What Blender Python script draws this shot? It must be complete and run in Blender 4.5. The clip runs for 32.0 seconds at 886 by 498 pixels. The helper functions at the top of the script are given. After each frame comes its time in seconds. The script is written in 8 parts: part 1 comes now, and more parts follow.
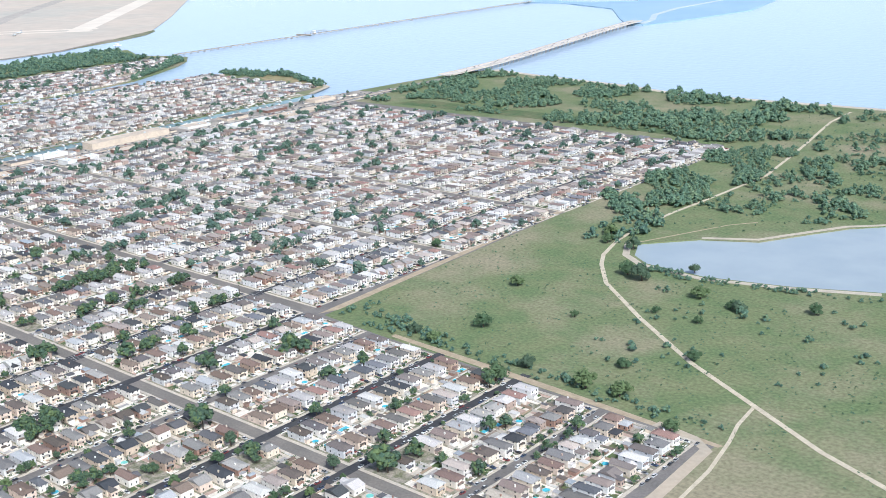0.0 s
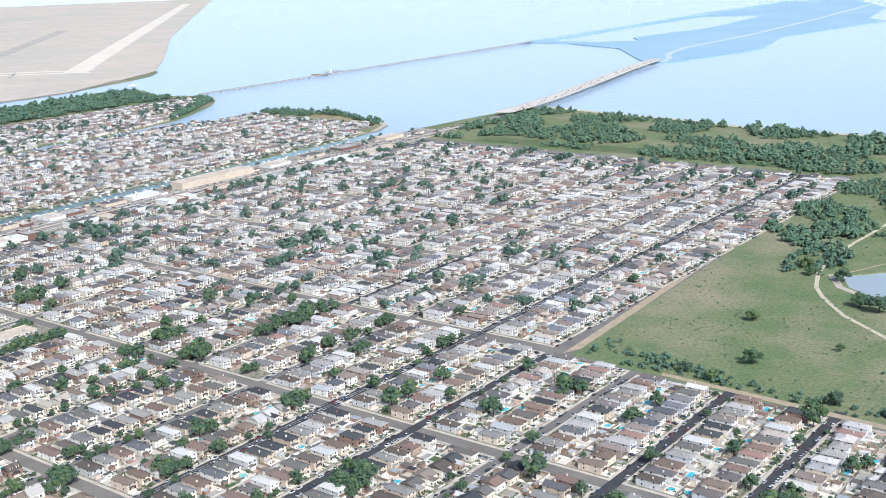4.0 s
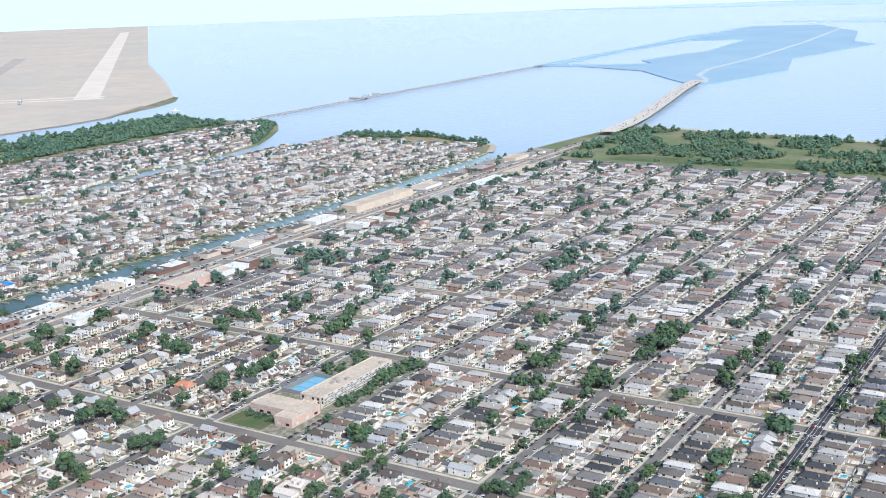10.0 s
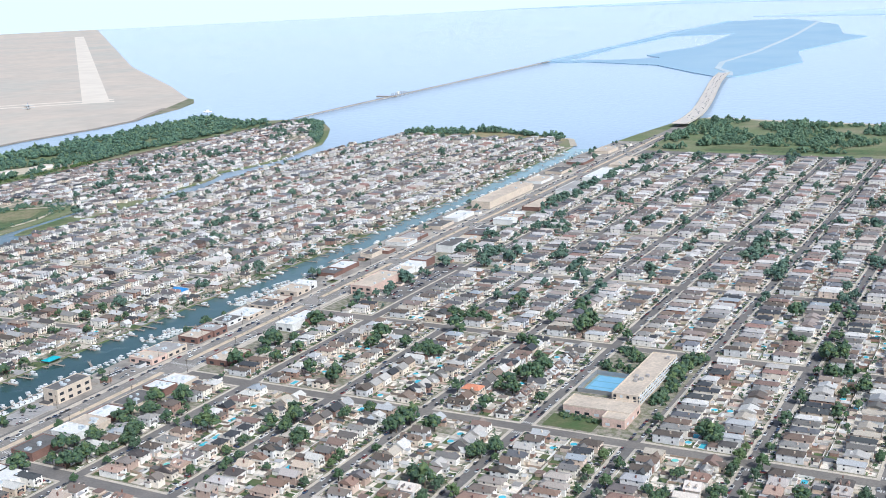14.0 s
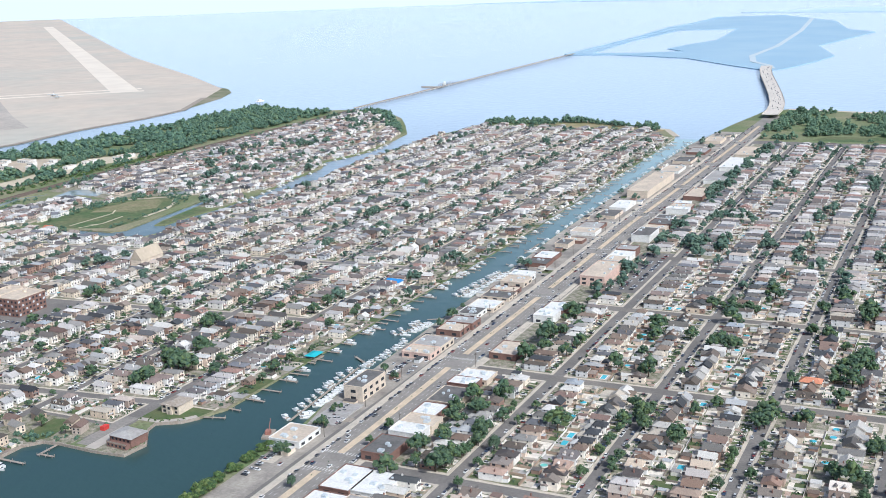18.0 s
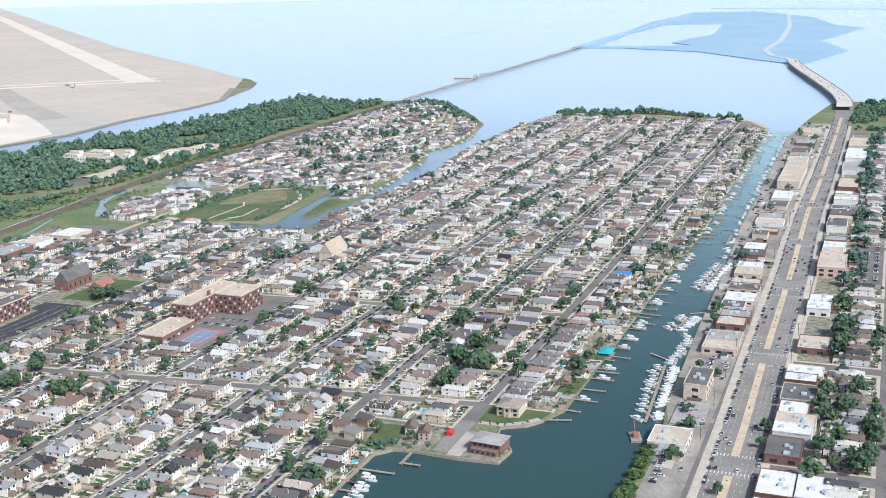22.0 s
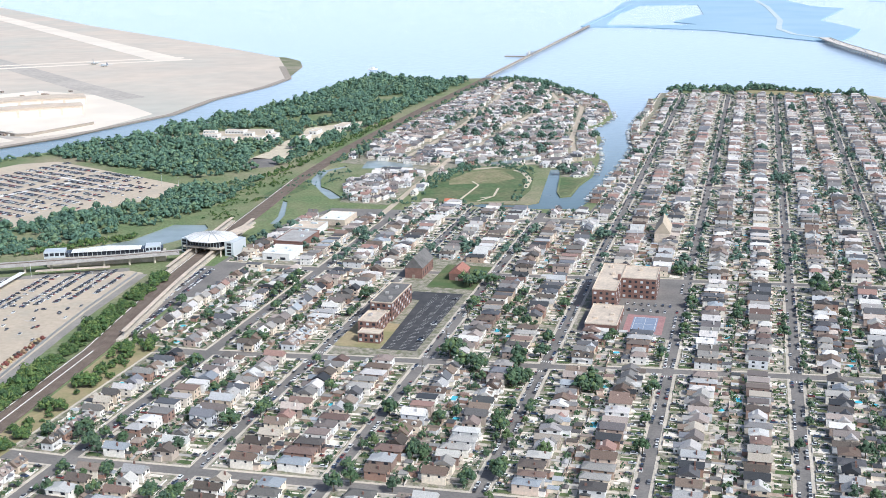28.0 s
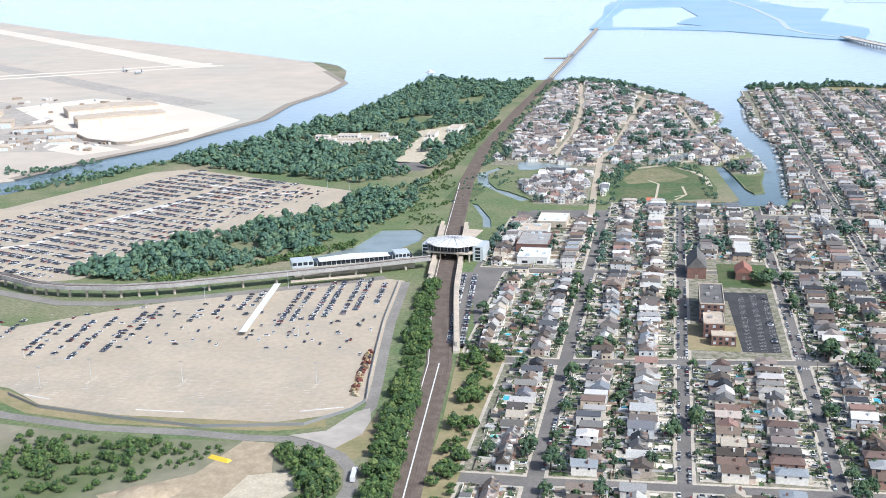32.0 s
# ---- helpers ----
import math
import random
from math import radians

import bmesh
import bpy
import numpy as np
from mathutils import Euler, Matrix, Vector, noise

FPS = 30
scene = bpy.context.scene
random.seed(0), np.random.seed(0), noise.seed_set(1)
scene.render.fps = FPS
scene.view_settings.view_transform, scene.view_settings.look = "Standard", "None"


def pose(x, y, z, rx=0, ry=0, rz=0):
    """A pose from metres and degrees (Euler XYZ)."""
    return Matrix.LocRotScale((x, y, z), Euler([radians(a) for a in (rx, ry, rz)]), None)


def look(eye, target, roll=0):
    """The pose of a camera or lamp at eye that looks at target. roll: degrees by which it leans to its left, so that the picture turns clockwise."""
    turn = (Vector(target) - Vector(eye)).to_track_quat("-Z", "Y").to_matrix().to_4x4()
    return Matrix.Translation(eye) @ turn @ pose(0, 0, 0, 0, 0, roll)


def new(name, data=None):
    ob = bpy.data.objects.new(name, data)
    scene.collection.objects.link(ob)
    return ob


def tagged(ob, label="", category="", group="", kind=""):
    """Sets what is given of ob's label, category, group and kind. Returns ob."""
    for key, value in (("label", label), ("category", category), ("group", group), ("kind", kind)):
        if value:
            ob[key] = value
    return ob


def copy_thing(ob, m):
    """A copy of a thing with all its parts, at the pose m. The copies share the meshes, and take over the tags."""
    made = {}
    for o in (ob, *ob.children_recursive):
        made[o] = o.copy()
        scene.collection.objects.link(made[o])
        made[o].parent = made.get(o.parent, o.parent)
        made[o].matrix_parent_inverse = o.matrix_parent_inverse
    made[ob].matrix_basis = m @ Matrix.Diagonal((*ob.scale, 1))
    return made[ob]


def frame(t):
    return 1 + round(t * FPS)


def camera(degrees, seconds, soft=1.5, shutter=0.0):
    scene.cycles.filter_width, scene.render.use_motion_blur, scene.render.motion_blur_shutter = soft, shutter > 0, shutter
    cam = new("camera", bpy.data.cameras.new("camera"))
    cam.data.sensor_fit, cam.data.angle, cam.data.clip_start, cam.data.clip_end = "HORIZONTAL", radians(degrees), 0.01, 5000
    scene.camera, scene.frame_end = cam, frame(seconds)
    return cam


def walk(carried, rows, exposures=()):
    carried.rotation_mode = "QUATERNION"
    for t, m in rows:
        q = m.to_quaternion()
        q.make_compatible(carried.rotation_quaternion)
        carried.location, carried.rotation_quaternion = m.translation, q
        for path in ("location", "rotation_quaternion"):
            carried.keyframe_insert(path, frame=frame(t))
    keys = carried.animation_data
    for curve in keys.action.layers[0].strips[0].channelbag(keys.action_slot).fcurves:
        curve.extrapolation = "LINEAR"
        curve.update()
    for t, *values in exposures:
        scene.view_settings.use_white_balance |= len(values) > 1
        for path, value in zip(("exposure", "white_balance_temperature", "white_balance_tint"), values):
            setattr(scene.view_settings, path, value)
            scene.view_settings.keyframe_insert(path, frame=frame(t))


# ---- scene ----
cam = camera(43.0, 32.0, soft=0.6)
PATH = [
    (0, (777.1, -28.1, 172.9), (134.7, 680.5, -118.8), -2.62),
    (0.5, (761.9, -37.0, 172.1), (125.7, 679.1, -115.0), -2.62),
    (1, (746.7, -45.8, 171.3), (116.4, 677.6, -110.6), -2.68),
    (1.5, (731.5, -54.5, 170.6), (106.8, 675.3, -107.1), -2.68),
    (2, (716.2, -63.2, 169.9), (96.6, 672.6, -103.6), -2.65),
    (2.5, (700.8, -71.8, 169.2), (86.7, 670.1, -99.9), -2.60),
    (3, (685.4, -80.4, 168.5), (76.8, 667.6, -96.3), -2.48),
    (3.5, (669.9, -88.9, 167.9), (66.9, 665.1, -92.6), -2.34),
    (5.5, (607.3, -122.1, 165.7), (26.4, 652.8, -83.4), -2.72),
    (6, (591.5, -130.2, 165.2), (17.5, 649.9, -83.7), -2.62),
    (6.5, (575.5, -138.2, 164.7), (9.0, 647.0, -85.1), -2.68),
    (7, (559.5, -146.1, 164.2), (-0.0, 643.9, -86.3), -2.74),
    (7.5, (543.5, -154.0, 163.8), (-9.9, 640.3, -86.9), -2.73),
    (8, (527.3, -161.7, 163.3), (-20.6, 636.7, -86.5), -2.74),
    (8.5, (511.0, -169.3, 162.9), (-31.6, 633.8, -83.5), -2.67),
    (9, (494.7, -176.7, 162.5), (-42.4, 631.2, -80.0), -2.50),
    (9.5, (478.3, -184.1, 162.1), (-53.2, 628.6, -76.6), -2.36),
    (10, (461.7, -191.4, 161.7), (-63.9, 626.2, -73.3), -2.29),
    (10.5, (445.1, -198.5, 161.3), (-74.1, 624.2, -69.9), -2.25),
    (11, (428.4, -205.6, 160.9), (-85.0, 621.8, -66.6), -2.28),
    (11.5, (411.6, -212.5, 160.5), (-95.5, 619.8, -63.5), -2.25),
    (12, (394.7, -219.3, 160.1), (-105.7, 617.6, -61.7), -2.25),
    (12.5, (377.7, -225.9, 159.7), (-115.8, 615.0, -62.4), -2.28),
    (13, (360.6, -232.5, 159.3), (-125.6, 611.8, -66.3), -2.34),
    (13.5, (343.4, -238.8, 158.9), (-135.5, 608.2, -71.7), -2.58),
    (14, (326.1, -245.1, 158.5), (-146.1, 604.2, -77.4), -2.86),
    (14.5, (308.7, -251.2, 158.1), (-157.1, 600.7, -81.0), -2.95),
    (16.5, (238.2, -274.4, 156.5), (-205.6, 588.7, -84.6), -2.74),
    (17, (220.3, -279.9, 156.1), (-217.2, 586.4, -85.1), -2.46),
    (17.5, (202.4, -285.2, 155.6), (-228.6, 584.3, -85.8), -2.28),
    (18, (184.3, -290.3, 155.2), (-239.8, 582.5, -86.3), -2.16),
    (18.5, (166.2, -295.3, 154.7), (-250.7, 580.8, -87.4), -2.07),
    (19, (148.0, -300.2, 154.2), (-261.2, 578.8, -90.6), -1.92),
    (19.5, (129.7, -304.9, 153.8), (-271.5, 577.1, -93.4), -1.73),
    (20, (111.3, -309.5, 153.3), (-281.8, 576.1, -94.2), -1.56),
    (20.5, (92.8, -314.0, 152.8), (-292.2, 575.4, -93.9), -1.55),
    (21, (74.3, -318.3, 152.3), (-302.6, 574.7, -94.0), -1.57),
    (21.5, (55.6, -322.4, 151.7), (-313.4, 573.7, -94.8), -1.48),
    (22, (36.9, -326.4, 151.2), (-324.1, 572.8, -95.9), -1.42),
    (22.5, (18.2, -330.3, 150.6), (-334.7, 572.1, -97.0), -1.40),
    (23, (-0.7, -334.0, 150.1), (-345.5, 571.3, -97.8), -1.25),
    (23.5, (-19.6, -337.6, 149.5), (-356.3, 570.6, -98.9), -1.22),
    (24, (-38.5, -341.0, 148.9), (-366.8, 569.9, -101.0), -1.24),
    (24.5, (-57.5, -344.3, 148.3), (-377.6, 569.0, -103.7), -1.47),
    (25, (-76.6, -347.5, 147.7), (-388.4, 568.1, -106.2), -1.58),
    (25.5, (-95.7, -350.5, 147.1), (-398.8, 567.7, -108.2), -1.73),
    (27.5, (-172.6, -361.2, 144.4), (-440.5, 566.5, -115.8), -1.00),
    (28, (-191.9, -363.5, 143.8), (-450.9, 566.1, -118.6), -0.86),
    (28.5, (-211.2, -365.7, 143.1), (-461.5, 566.2, -119.3), -0.83),
    (29, (-230.6, -367.8, 142.4), (-472.8, 566.4, -119.6), -0.87),
    (29.5, (-249.9, -369.7, 141.7), (-484.5, 566.5, -120.1), -0.90),
    (30, (-269.3, -371.6, 141.0), (-495.8, 566.7, -120.5), -0.86),
    (30.5, (-288.6, -373.3, 140.2), (-507.0, 567.0, -120.8), -0.80),
    (31, (-308.0, -374.9, 139.5), (-518.2, 567.5, -120.7), -0.84),
    (31.5, (-327.3, -376.3, 138.8), (-529.1, 568.3, -120.1), -1.06),
    (32, (-346.6, -377.7, 138.0), (-540.8, 569.0, -118.9), -1.21),
]
walk(cam, [(t, look(eye, target, roll)) for t, eye, target, roll in PATH], [(0.0, 0.06, 5570, 8), (6.0, -0.02, 5550, 8), (12.0, -0.10, 5520, 8), (21.0, -0.06, 5640, 8), (30.0, 0.1, 5640, 8), (32.0, 0.12, 5640, 8)])

# ---- world, sun ----
from mathutils import geometry

# true metres are laid out at this scale
K = 0.53
SUN_AZ, SUN_EL = radians(118.0), radians(44.0)
world = bpy.data.worlds.new("sky")
scene.world = world
world.use_nodes = True
wn, wl = world.node_tree.nodes, world.node_tree.links
wn.clear()
sky = wn.new("ShaderNodeTexSky")
sky.sky_type, sky.sun_disc = "NISHITA", False
sky.sun_elevation, sky.sun_rotation = SUN_EL, SUN_AZ
sky.air_density, sky.dust_density, sky.ozone_density = 1.0, 4.0, 1.5
low = wn.new("ShaderNodeRGB")
low.outputs[0].default_value = (8.4, 9.1, 9.8, 1)
coord, sep = wn.new("ShaderNodeTexCoord"), wn.new("ShaderNodeSeparateXYZ")
ramp, mix = wn.new("ShaderNodeMapRange"), wn.new("ShaderNodeMix")
ramp.interpolation_type = "SMOOTHSTEP"
ramp.inputs["From Min"].default_value, ramp.inputs["From Max"].default_value = 0.0, 0.32
mix.data_type = "RGBA"
back, wout = wn.new("ShaderNodeBackground"), wn.new("ShaderNodeOutputWorld")
wl.new(coord.outputs["Generated"], sep.inputs[0])
wl.new(sep.outputs["Z"], ramp.inputs["Value"])
wl.new(ramp.outputs[0], mix.inputs["Factor"])
wl.new(low.outputs[0], mix.inputs["A"])
wl.new(sky.outputs[0], mix.inputs["B"])
wl.new(mix.outputs["Result"], back.inputs["Color"])
back.inputs["Strength"].default_value = 0.12
wl.new(back.outputs[0], wout.inputs["Surface"])
sun_data = bpy.data.lights.new("sun", "SUN")
sun_data.energy, sun_data.angle, sun_data.color = 3.9, radians(1.0), (1.0, 0.94, 0.85)
sun = new("sun", sun_data)
sun.matrix_world = look((math.sin(SUN_AZ) * math.cos(SUN_EL) * 900, math.cos(SUN_AZ) * math.cos(SUN_EL) * 900, math.sin(SUN_EL) * 900), (0, 0, 0))


# ---- materials ----
def material(name, colour, rough=0.85, second=None, scale=0.5, amount=0.5, metal=0.0, bump=0.0, palette=None, by="island", fine=0.0, spec=0.3, grain=0.14, third=None, broad=0.004, leaf=0.0):
    """A surface: a base colour or a palette picked piece by piece, mottled at two scales."""
    m = bpy.data.materials.new(name)
    m.use_nodes = True
    n, l = m.node_tree.nodes, m.node_tree.links
    b = n["Principled BSDF"]
    b.inputs["Roughness"].default_value, b.inputs["Metallic"].default_value = rough, metal
    b.inputs["Specular IOR Level"].default_value = spec
    place = n.new("ShaderNodeTexCoord") if by == "object" else n.new("ShaderNodeNewGeometry")
    spot = place.outputs["Object"] if by == "object" else place.outputs["Position"]
    if palette:
        r = n.new("ShaderNodeValToRGB")
        r.color_ramp.interpolation = "CONSTANT"
        e = r.color_ramp.elements
        while len(e) < len(palette):
            e.new(1.0)
        for k, c in enumerate(palette):
            e[k].position, e[k].color = k / len(palette), (*c, 1)
        if by == "island":
            l.new(place.outputs["Random Per Island"], r.inputs[0])
        else:
            o = n.new("ShaderNodeObjectInfo")
            l.new(o.outputs["Random"], r.inputs[0])
        base = r.outputs[0]
    else:
        c = n.new("ShaderNodeRGB")
        c.outputs[0].default_value = (*colour, 1)
        base = c.outputs[0]
    if second:
        t = n.new("ShaderNodeTexNoise")
        t.inputs["Scale"].default_value, t.inputs["Detail"].default_value = scale / K, 6
        l.new(spot, t.inputs["Vector"])
        g = n.new("ShaderNodeMapRange")
        g.inputs["From Min"].default_value, g.inputs["From Max"].default_value = 0.5 - 0.12, 0.5 + 0.12
        l.new(t.outputs["Fac"], g.inputs["Value"])
        g.inputs["To Max"].default_value = amount
        x = n.new("ShaderNodeMix")
        x.data_type = "RGBA"
        l.new(g.outputs[0], x.inputs["Factor"])
        l.new(base, x.inputs["A"])
        x.inputs["B"].default_value = (*second, 1)
        base = x.outputs["Result"]
    if third:
        t3 = n.new("ShaderNodeTexNoise")
        t3.inputs["Scale"].default_value, t3.inputs["Detail"].default_value = broad / K, 9
        t3.inputs["Roughness"].default_value = 0.62
        l.new(spot, t3.inputs["Vector"])
        g3_ = n.new("ShaderNodeMapRange")
        g3_.inputs["From Min"].default_value, g3_.inputs["From Max"].default_value = 0.48, 0.66
        l.new(t3.outputs["Fac"], g3_.inputs["Value"])
        x3 = n.new("ShaderNodeMix")
        x3.data_type = "RGBA"
        l.new(g3_.outputs[0], x3.inputs["Factor"])
        l.new(base, x3.inputs["A"])
        x3.inputs["B"].default_value = (*third, 1)
        base = x3.outputs["Result"]
    if fine:
        t2 = n.new("ShaderNodeTexNoise")
        t2.inputs["Scale"].default_value, t2.inputs["Detail"].default_value = fine / K, 4
        l.new(spot, t2.inputs["Vector"])
        v = n.new("ShaderNodeMapRange")
        v.inputs["From Min"].default_value, v.inputs["From Max"].default_value = 0.3, 0.7
        v.inputs["To Min"].default_value, v.inputs["To Max"].default_value = 1 - grain, 1 + grain
        l.new(t2.outputs["Fac"], v.inputs["Value"])
        x2 = n.new("ShaderNodeVectorMath")
        x2.operation = "SCALE"
        l.new(base, x2.inputs[0])
        l.new(v.outputs[0], x2.inputs["Scale"])
        base = x2.outputs[0]
        if bump:
            bp = n.new("ShaderNodeBump")
            bp.inputs["Strength"].default_value, bp.inputs["Distance"].default_value = bump, 0.3
            l.new(t2.outputs["Fac"], bp.inputs["Height"])
            l.new(bp.outputs[0], b.inputs["Normal"])
    l.new(base, b.inputs["Base Color"])
    if leaf:                # thin leaves pass part of the light
        tl, mx = n.new("ShaderNodeBsdfTranslucent"), n.new("ShaderNodeMixShader")
        l.new(base, tl.inputs["Color"])
        mx.inputs[0].default_value = leaf
        l.new(b.outputs[0], mx.inputs[1])
        l.new(tl.outputs[0], mx.inputs[2])
        l.new(mx.outputs[0], n["Material Output"].inputs["Surface"])
    return m


ROOFS = [(0.30, 0.33, 0.37), (0.40, 0.36, 0.31), (0.50, 0.49, 0.47), (0.09, 0.085, 0.085), (0.13, 0.11, 0.10), (0.22, 0.215, 0.21), (0.16, 0.12, 0.10), (0.055, 0.06, 0.07), (0.32, 0.31, 0.30), (0.12, 0.125, 0.14), (0.19, 0.15, 0.125), (0.24, 0.20, 0.175), (0.40, 0.385, 0.37), (0.14, 0.135, 0.13), (0.10, 0.085, 0.075), (0.07, 0.075, 0.08), (0.17, 0.165, 0.165), (0.20, 0.145, 0.125), (0.13, 0.12, 0.115), (0.28, 0.27, 0.26), (0.11, 0.11, 0.12), (0.46, 0.46, 0.46), (0.38, 0.39, 0.41), (0.05, 0.053, 0.06), (0.19, 0.135, 0.12), (0.33, 0.33, 0.34), (0.52, 0.51, 0.50)]
# Pale tones: haze painted onto distant houses, plain pale paint on near ones.
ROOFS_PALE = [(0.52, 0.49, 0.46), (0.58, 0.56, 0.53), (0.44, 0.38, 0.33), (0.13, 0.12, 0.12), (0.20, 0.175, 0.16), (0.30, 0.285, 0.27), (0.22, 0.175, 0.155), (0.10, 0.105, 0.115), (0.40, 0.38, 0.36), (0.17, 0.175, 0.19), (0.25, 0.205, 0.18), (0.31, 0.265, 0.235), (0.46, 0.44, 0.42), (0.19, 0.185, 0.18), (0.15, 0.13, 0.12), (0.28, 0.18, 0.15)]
WALLS = [(0.80, 0.77, 0.72), (0.70, 0.63, 0.54), (0.82, 0.81, 0.80), (0.33, 0.22, 0.18), (0.77, 0.74, 0.68), (0.60, 0.52, 0.43), (0.81, 0.80, 0.79), (0.30, 0.21, 0.175), (0.60, 0.62, 0.65), (0.78, 0.71, 0.62), (0.43, 0.34, 0.28), (0.82, 0.81, 0.78), (0.68, 0.58, 0.51), (0.80, 0.79, 0.77)]
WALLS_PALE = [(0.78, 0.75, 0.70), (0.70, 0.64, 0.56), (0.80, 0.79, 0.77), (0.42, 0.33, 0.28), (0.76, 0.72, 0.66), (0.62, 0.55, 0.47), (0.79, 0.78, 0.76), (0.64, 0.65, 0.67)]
ROOFS = [(r * 1.13, g_ * 1.11, b_ * 1.06) for r, g_, b_ in ROOFS]
WALLS = [(min(0.85, r * 1.04), g_, b_ * 0.94) for r, g_, b_ in WALLS]
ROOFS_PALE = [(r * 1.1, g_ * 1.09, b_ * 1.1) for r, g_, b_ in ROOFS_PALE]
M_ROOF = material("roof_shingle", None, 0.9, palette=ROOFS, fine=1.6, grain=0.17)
M_ROOF_P = material("pale_hazed_shingle", None, 0.9, palette=ROOFS_PALE, fine=1.6, grain=0.17)
M_WALL_P = material("pale_hazed_siding", None, 0.8, palette=WALLS_PALE, fine=0.6)
M_WALL = material("house_wall", None, 0.8, palette=WALLS, fine=0.6)
M_GLASS = material("window_glass", (0.04, 0.045, 0.055), 0.15, spec=0.5)
M_ASPHALT = material("asphalt", (0.172, 0.160, 0.148), 0.9, (0.235, 0.215, 0.196), 0.04, 0.8, fine=0.6)
M_CONCRETE = material("pavement_concrete", (0.58, 0.515, 0.425), 0.9, (0.46, 0.41, 0.34), 0.12, 0.8, fine=0.8)
M_YARD = material("yard_ground", (0.35, 0.31, 0.255), 0.95, (0.15, 0.16, 0.09), 0.22, 0.9, fine=0.9, grain=0.28)
M_GRASS = material("meadow_grass", (0.14, 0.19, 0.085), 0.95, (0.22, 0.225, 0.118), 0.03, 0.6, fine=0.35, grain=0.24, bump=0.4, third=(0.29, 0.26, 0.17), broad=0.007)
M_EARTH = material("waste_ground", (0.30, 0.27, 0.20), 0.95, (0.13, 0.16, 0.07), 0.01, 0.9, fine=0.1)
M_LEAF = material("leaves", None, 0.9, leaf=0.12, palette=[(0.077, 0.130, 0.071), (0.094, 0.147, 0.078), (0.073, 0.124, 0.083), (0.130, 0.183, 0.078), (0.065, 0.106, 0.071), (0.106, 0.159, 0.088)], fine=0.9, grain=0.2)
M_AIRPORT = material("airfield_ground", (0.60, 0.515, 0.425), 0.95, (0.54, 0.475, 0.40), 0.004, 0.9, fine=0.02, grain=0.06, third=(0.50, 0.475, 0.41), broad=0.0016)
M_RUNWAY = material("runway_concrete", (0.78, 0.70, 0.59), 0.9, (0.70, 0.62, 0.52), 0.01, 0.8)
# Blue distance haze is mixed into the island's own colour.
M_ISLAND = material("hazed_island_wood", (0.32, 0.47, 0.59), 0.95, (0.37, 0.51, 0.61), 0.004, 0.9)
M_SAND = material("sand", (0.50, 0.44, 0.35), 0.95, fine=0.2)
M_STEEL = material("grey_steel", (0.35, 0.36, 0.37), 0.5, metal=0.4)
M_RAIL = material("rail_ballast", (0.20, 0.16, 0.13), 0.95, (0.135, 0.105, 0.085), 0.15, 0.8, fine=0.9)
# Canal teal turns pale blue along y: distance haze painted into the water.
M_WATER = bpy.data.materials.new("hazed_sea_water")
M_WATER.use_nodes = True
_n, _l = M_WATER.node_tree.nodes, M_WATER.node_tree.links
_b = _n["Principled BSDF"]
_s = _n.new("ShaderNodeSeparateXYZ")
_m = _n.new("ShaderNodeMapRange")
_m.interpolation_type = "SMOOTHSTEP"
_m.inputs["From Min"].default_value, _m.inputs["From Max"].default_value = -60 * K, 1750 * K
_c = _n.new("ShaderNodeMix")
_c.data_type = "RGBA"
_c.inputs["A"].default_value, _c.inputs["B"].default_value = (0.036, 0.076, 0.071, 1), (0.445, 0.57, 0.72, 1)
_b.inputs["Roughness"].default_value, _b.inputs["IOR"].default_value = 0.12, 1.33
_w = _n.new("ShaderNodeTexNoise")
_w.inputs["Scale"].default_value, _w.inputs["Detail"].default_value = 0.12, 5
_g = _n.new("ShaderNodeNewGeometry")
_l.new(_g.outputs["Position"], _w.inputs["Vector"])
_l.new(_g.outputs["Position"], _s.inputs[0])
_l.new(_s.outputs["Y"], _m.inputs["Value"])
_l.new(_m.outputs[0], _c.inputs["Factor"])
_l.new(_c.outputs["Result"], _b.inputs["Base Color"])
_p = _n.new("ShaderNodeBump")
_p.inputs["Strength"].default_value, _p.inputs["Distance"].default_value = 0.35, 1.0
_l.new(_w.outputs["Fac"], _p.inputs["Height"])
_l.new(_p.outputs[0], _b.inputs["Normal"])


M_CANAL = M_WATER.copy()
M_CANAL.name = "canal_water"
# Greener ends; haze and sky reflection again painted along the canal.
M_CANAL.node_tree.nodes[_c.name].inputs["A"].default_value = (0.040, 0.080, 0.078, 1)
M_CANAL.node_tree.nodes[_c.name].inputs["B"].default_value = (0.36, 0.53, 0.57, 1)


# ---- building blocks ----
def mesh_of(name, verts, faces, mats, index=None, smooth=False):
    me = bpy.data.meshes.new(name)
    me.from_pydata([(x * K, y * K, z * K) for x, y, z in verts], [], faces)
    for m in mats:
        me.materials.append(m)
    if index is not None:
        me.polygons.foreach_set("material_index", index)
    me.update()
    return me


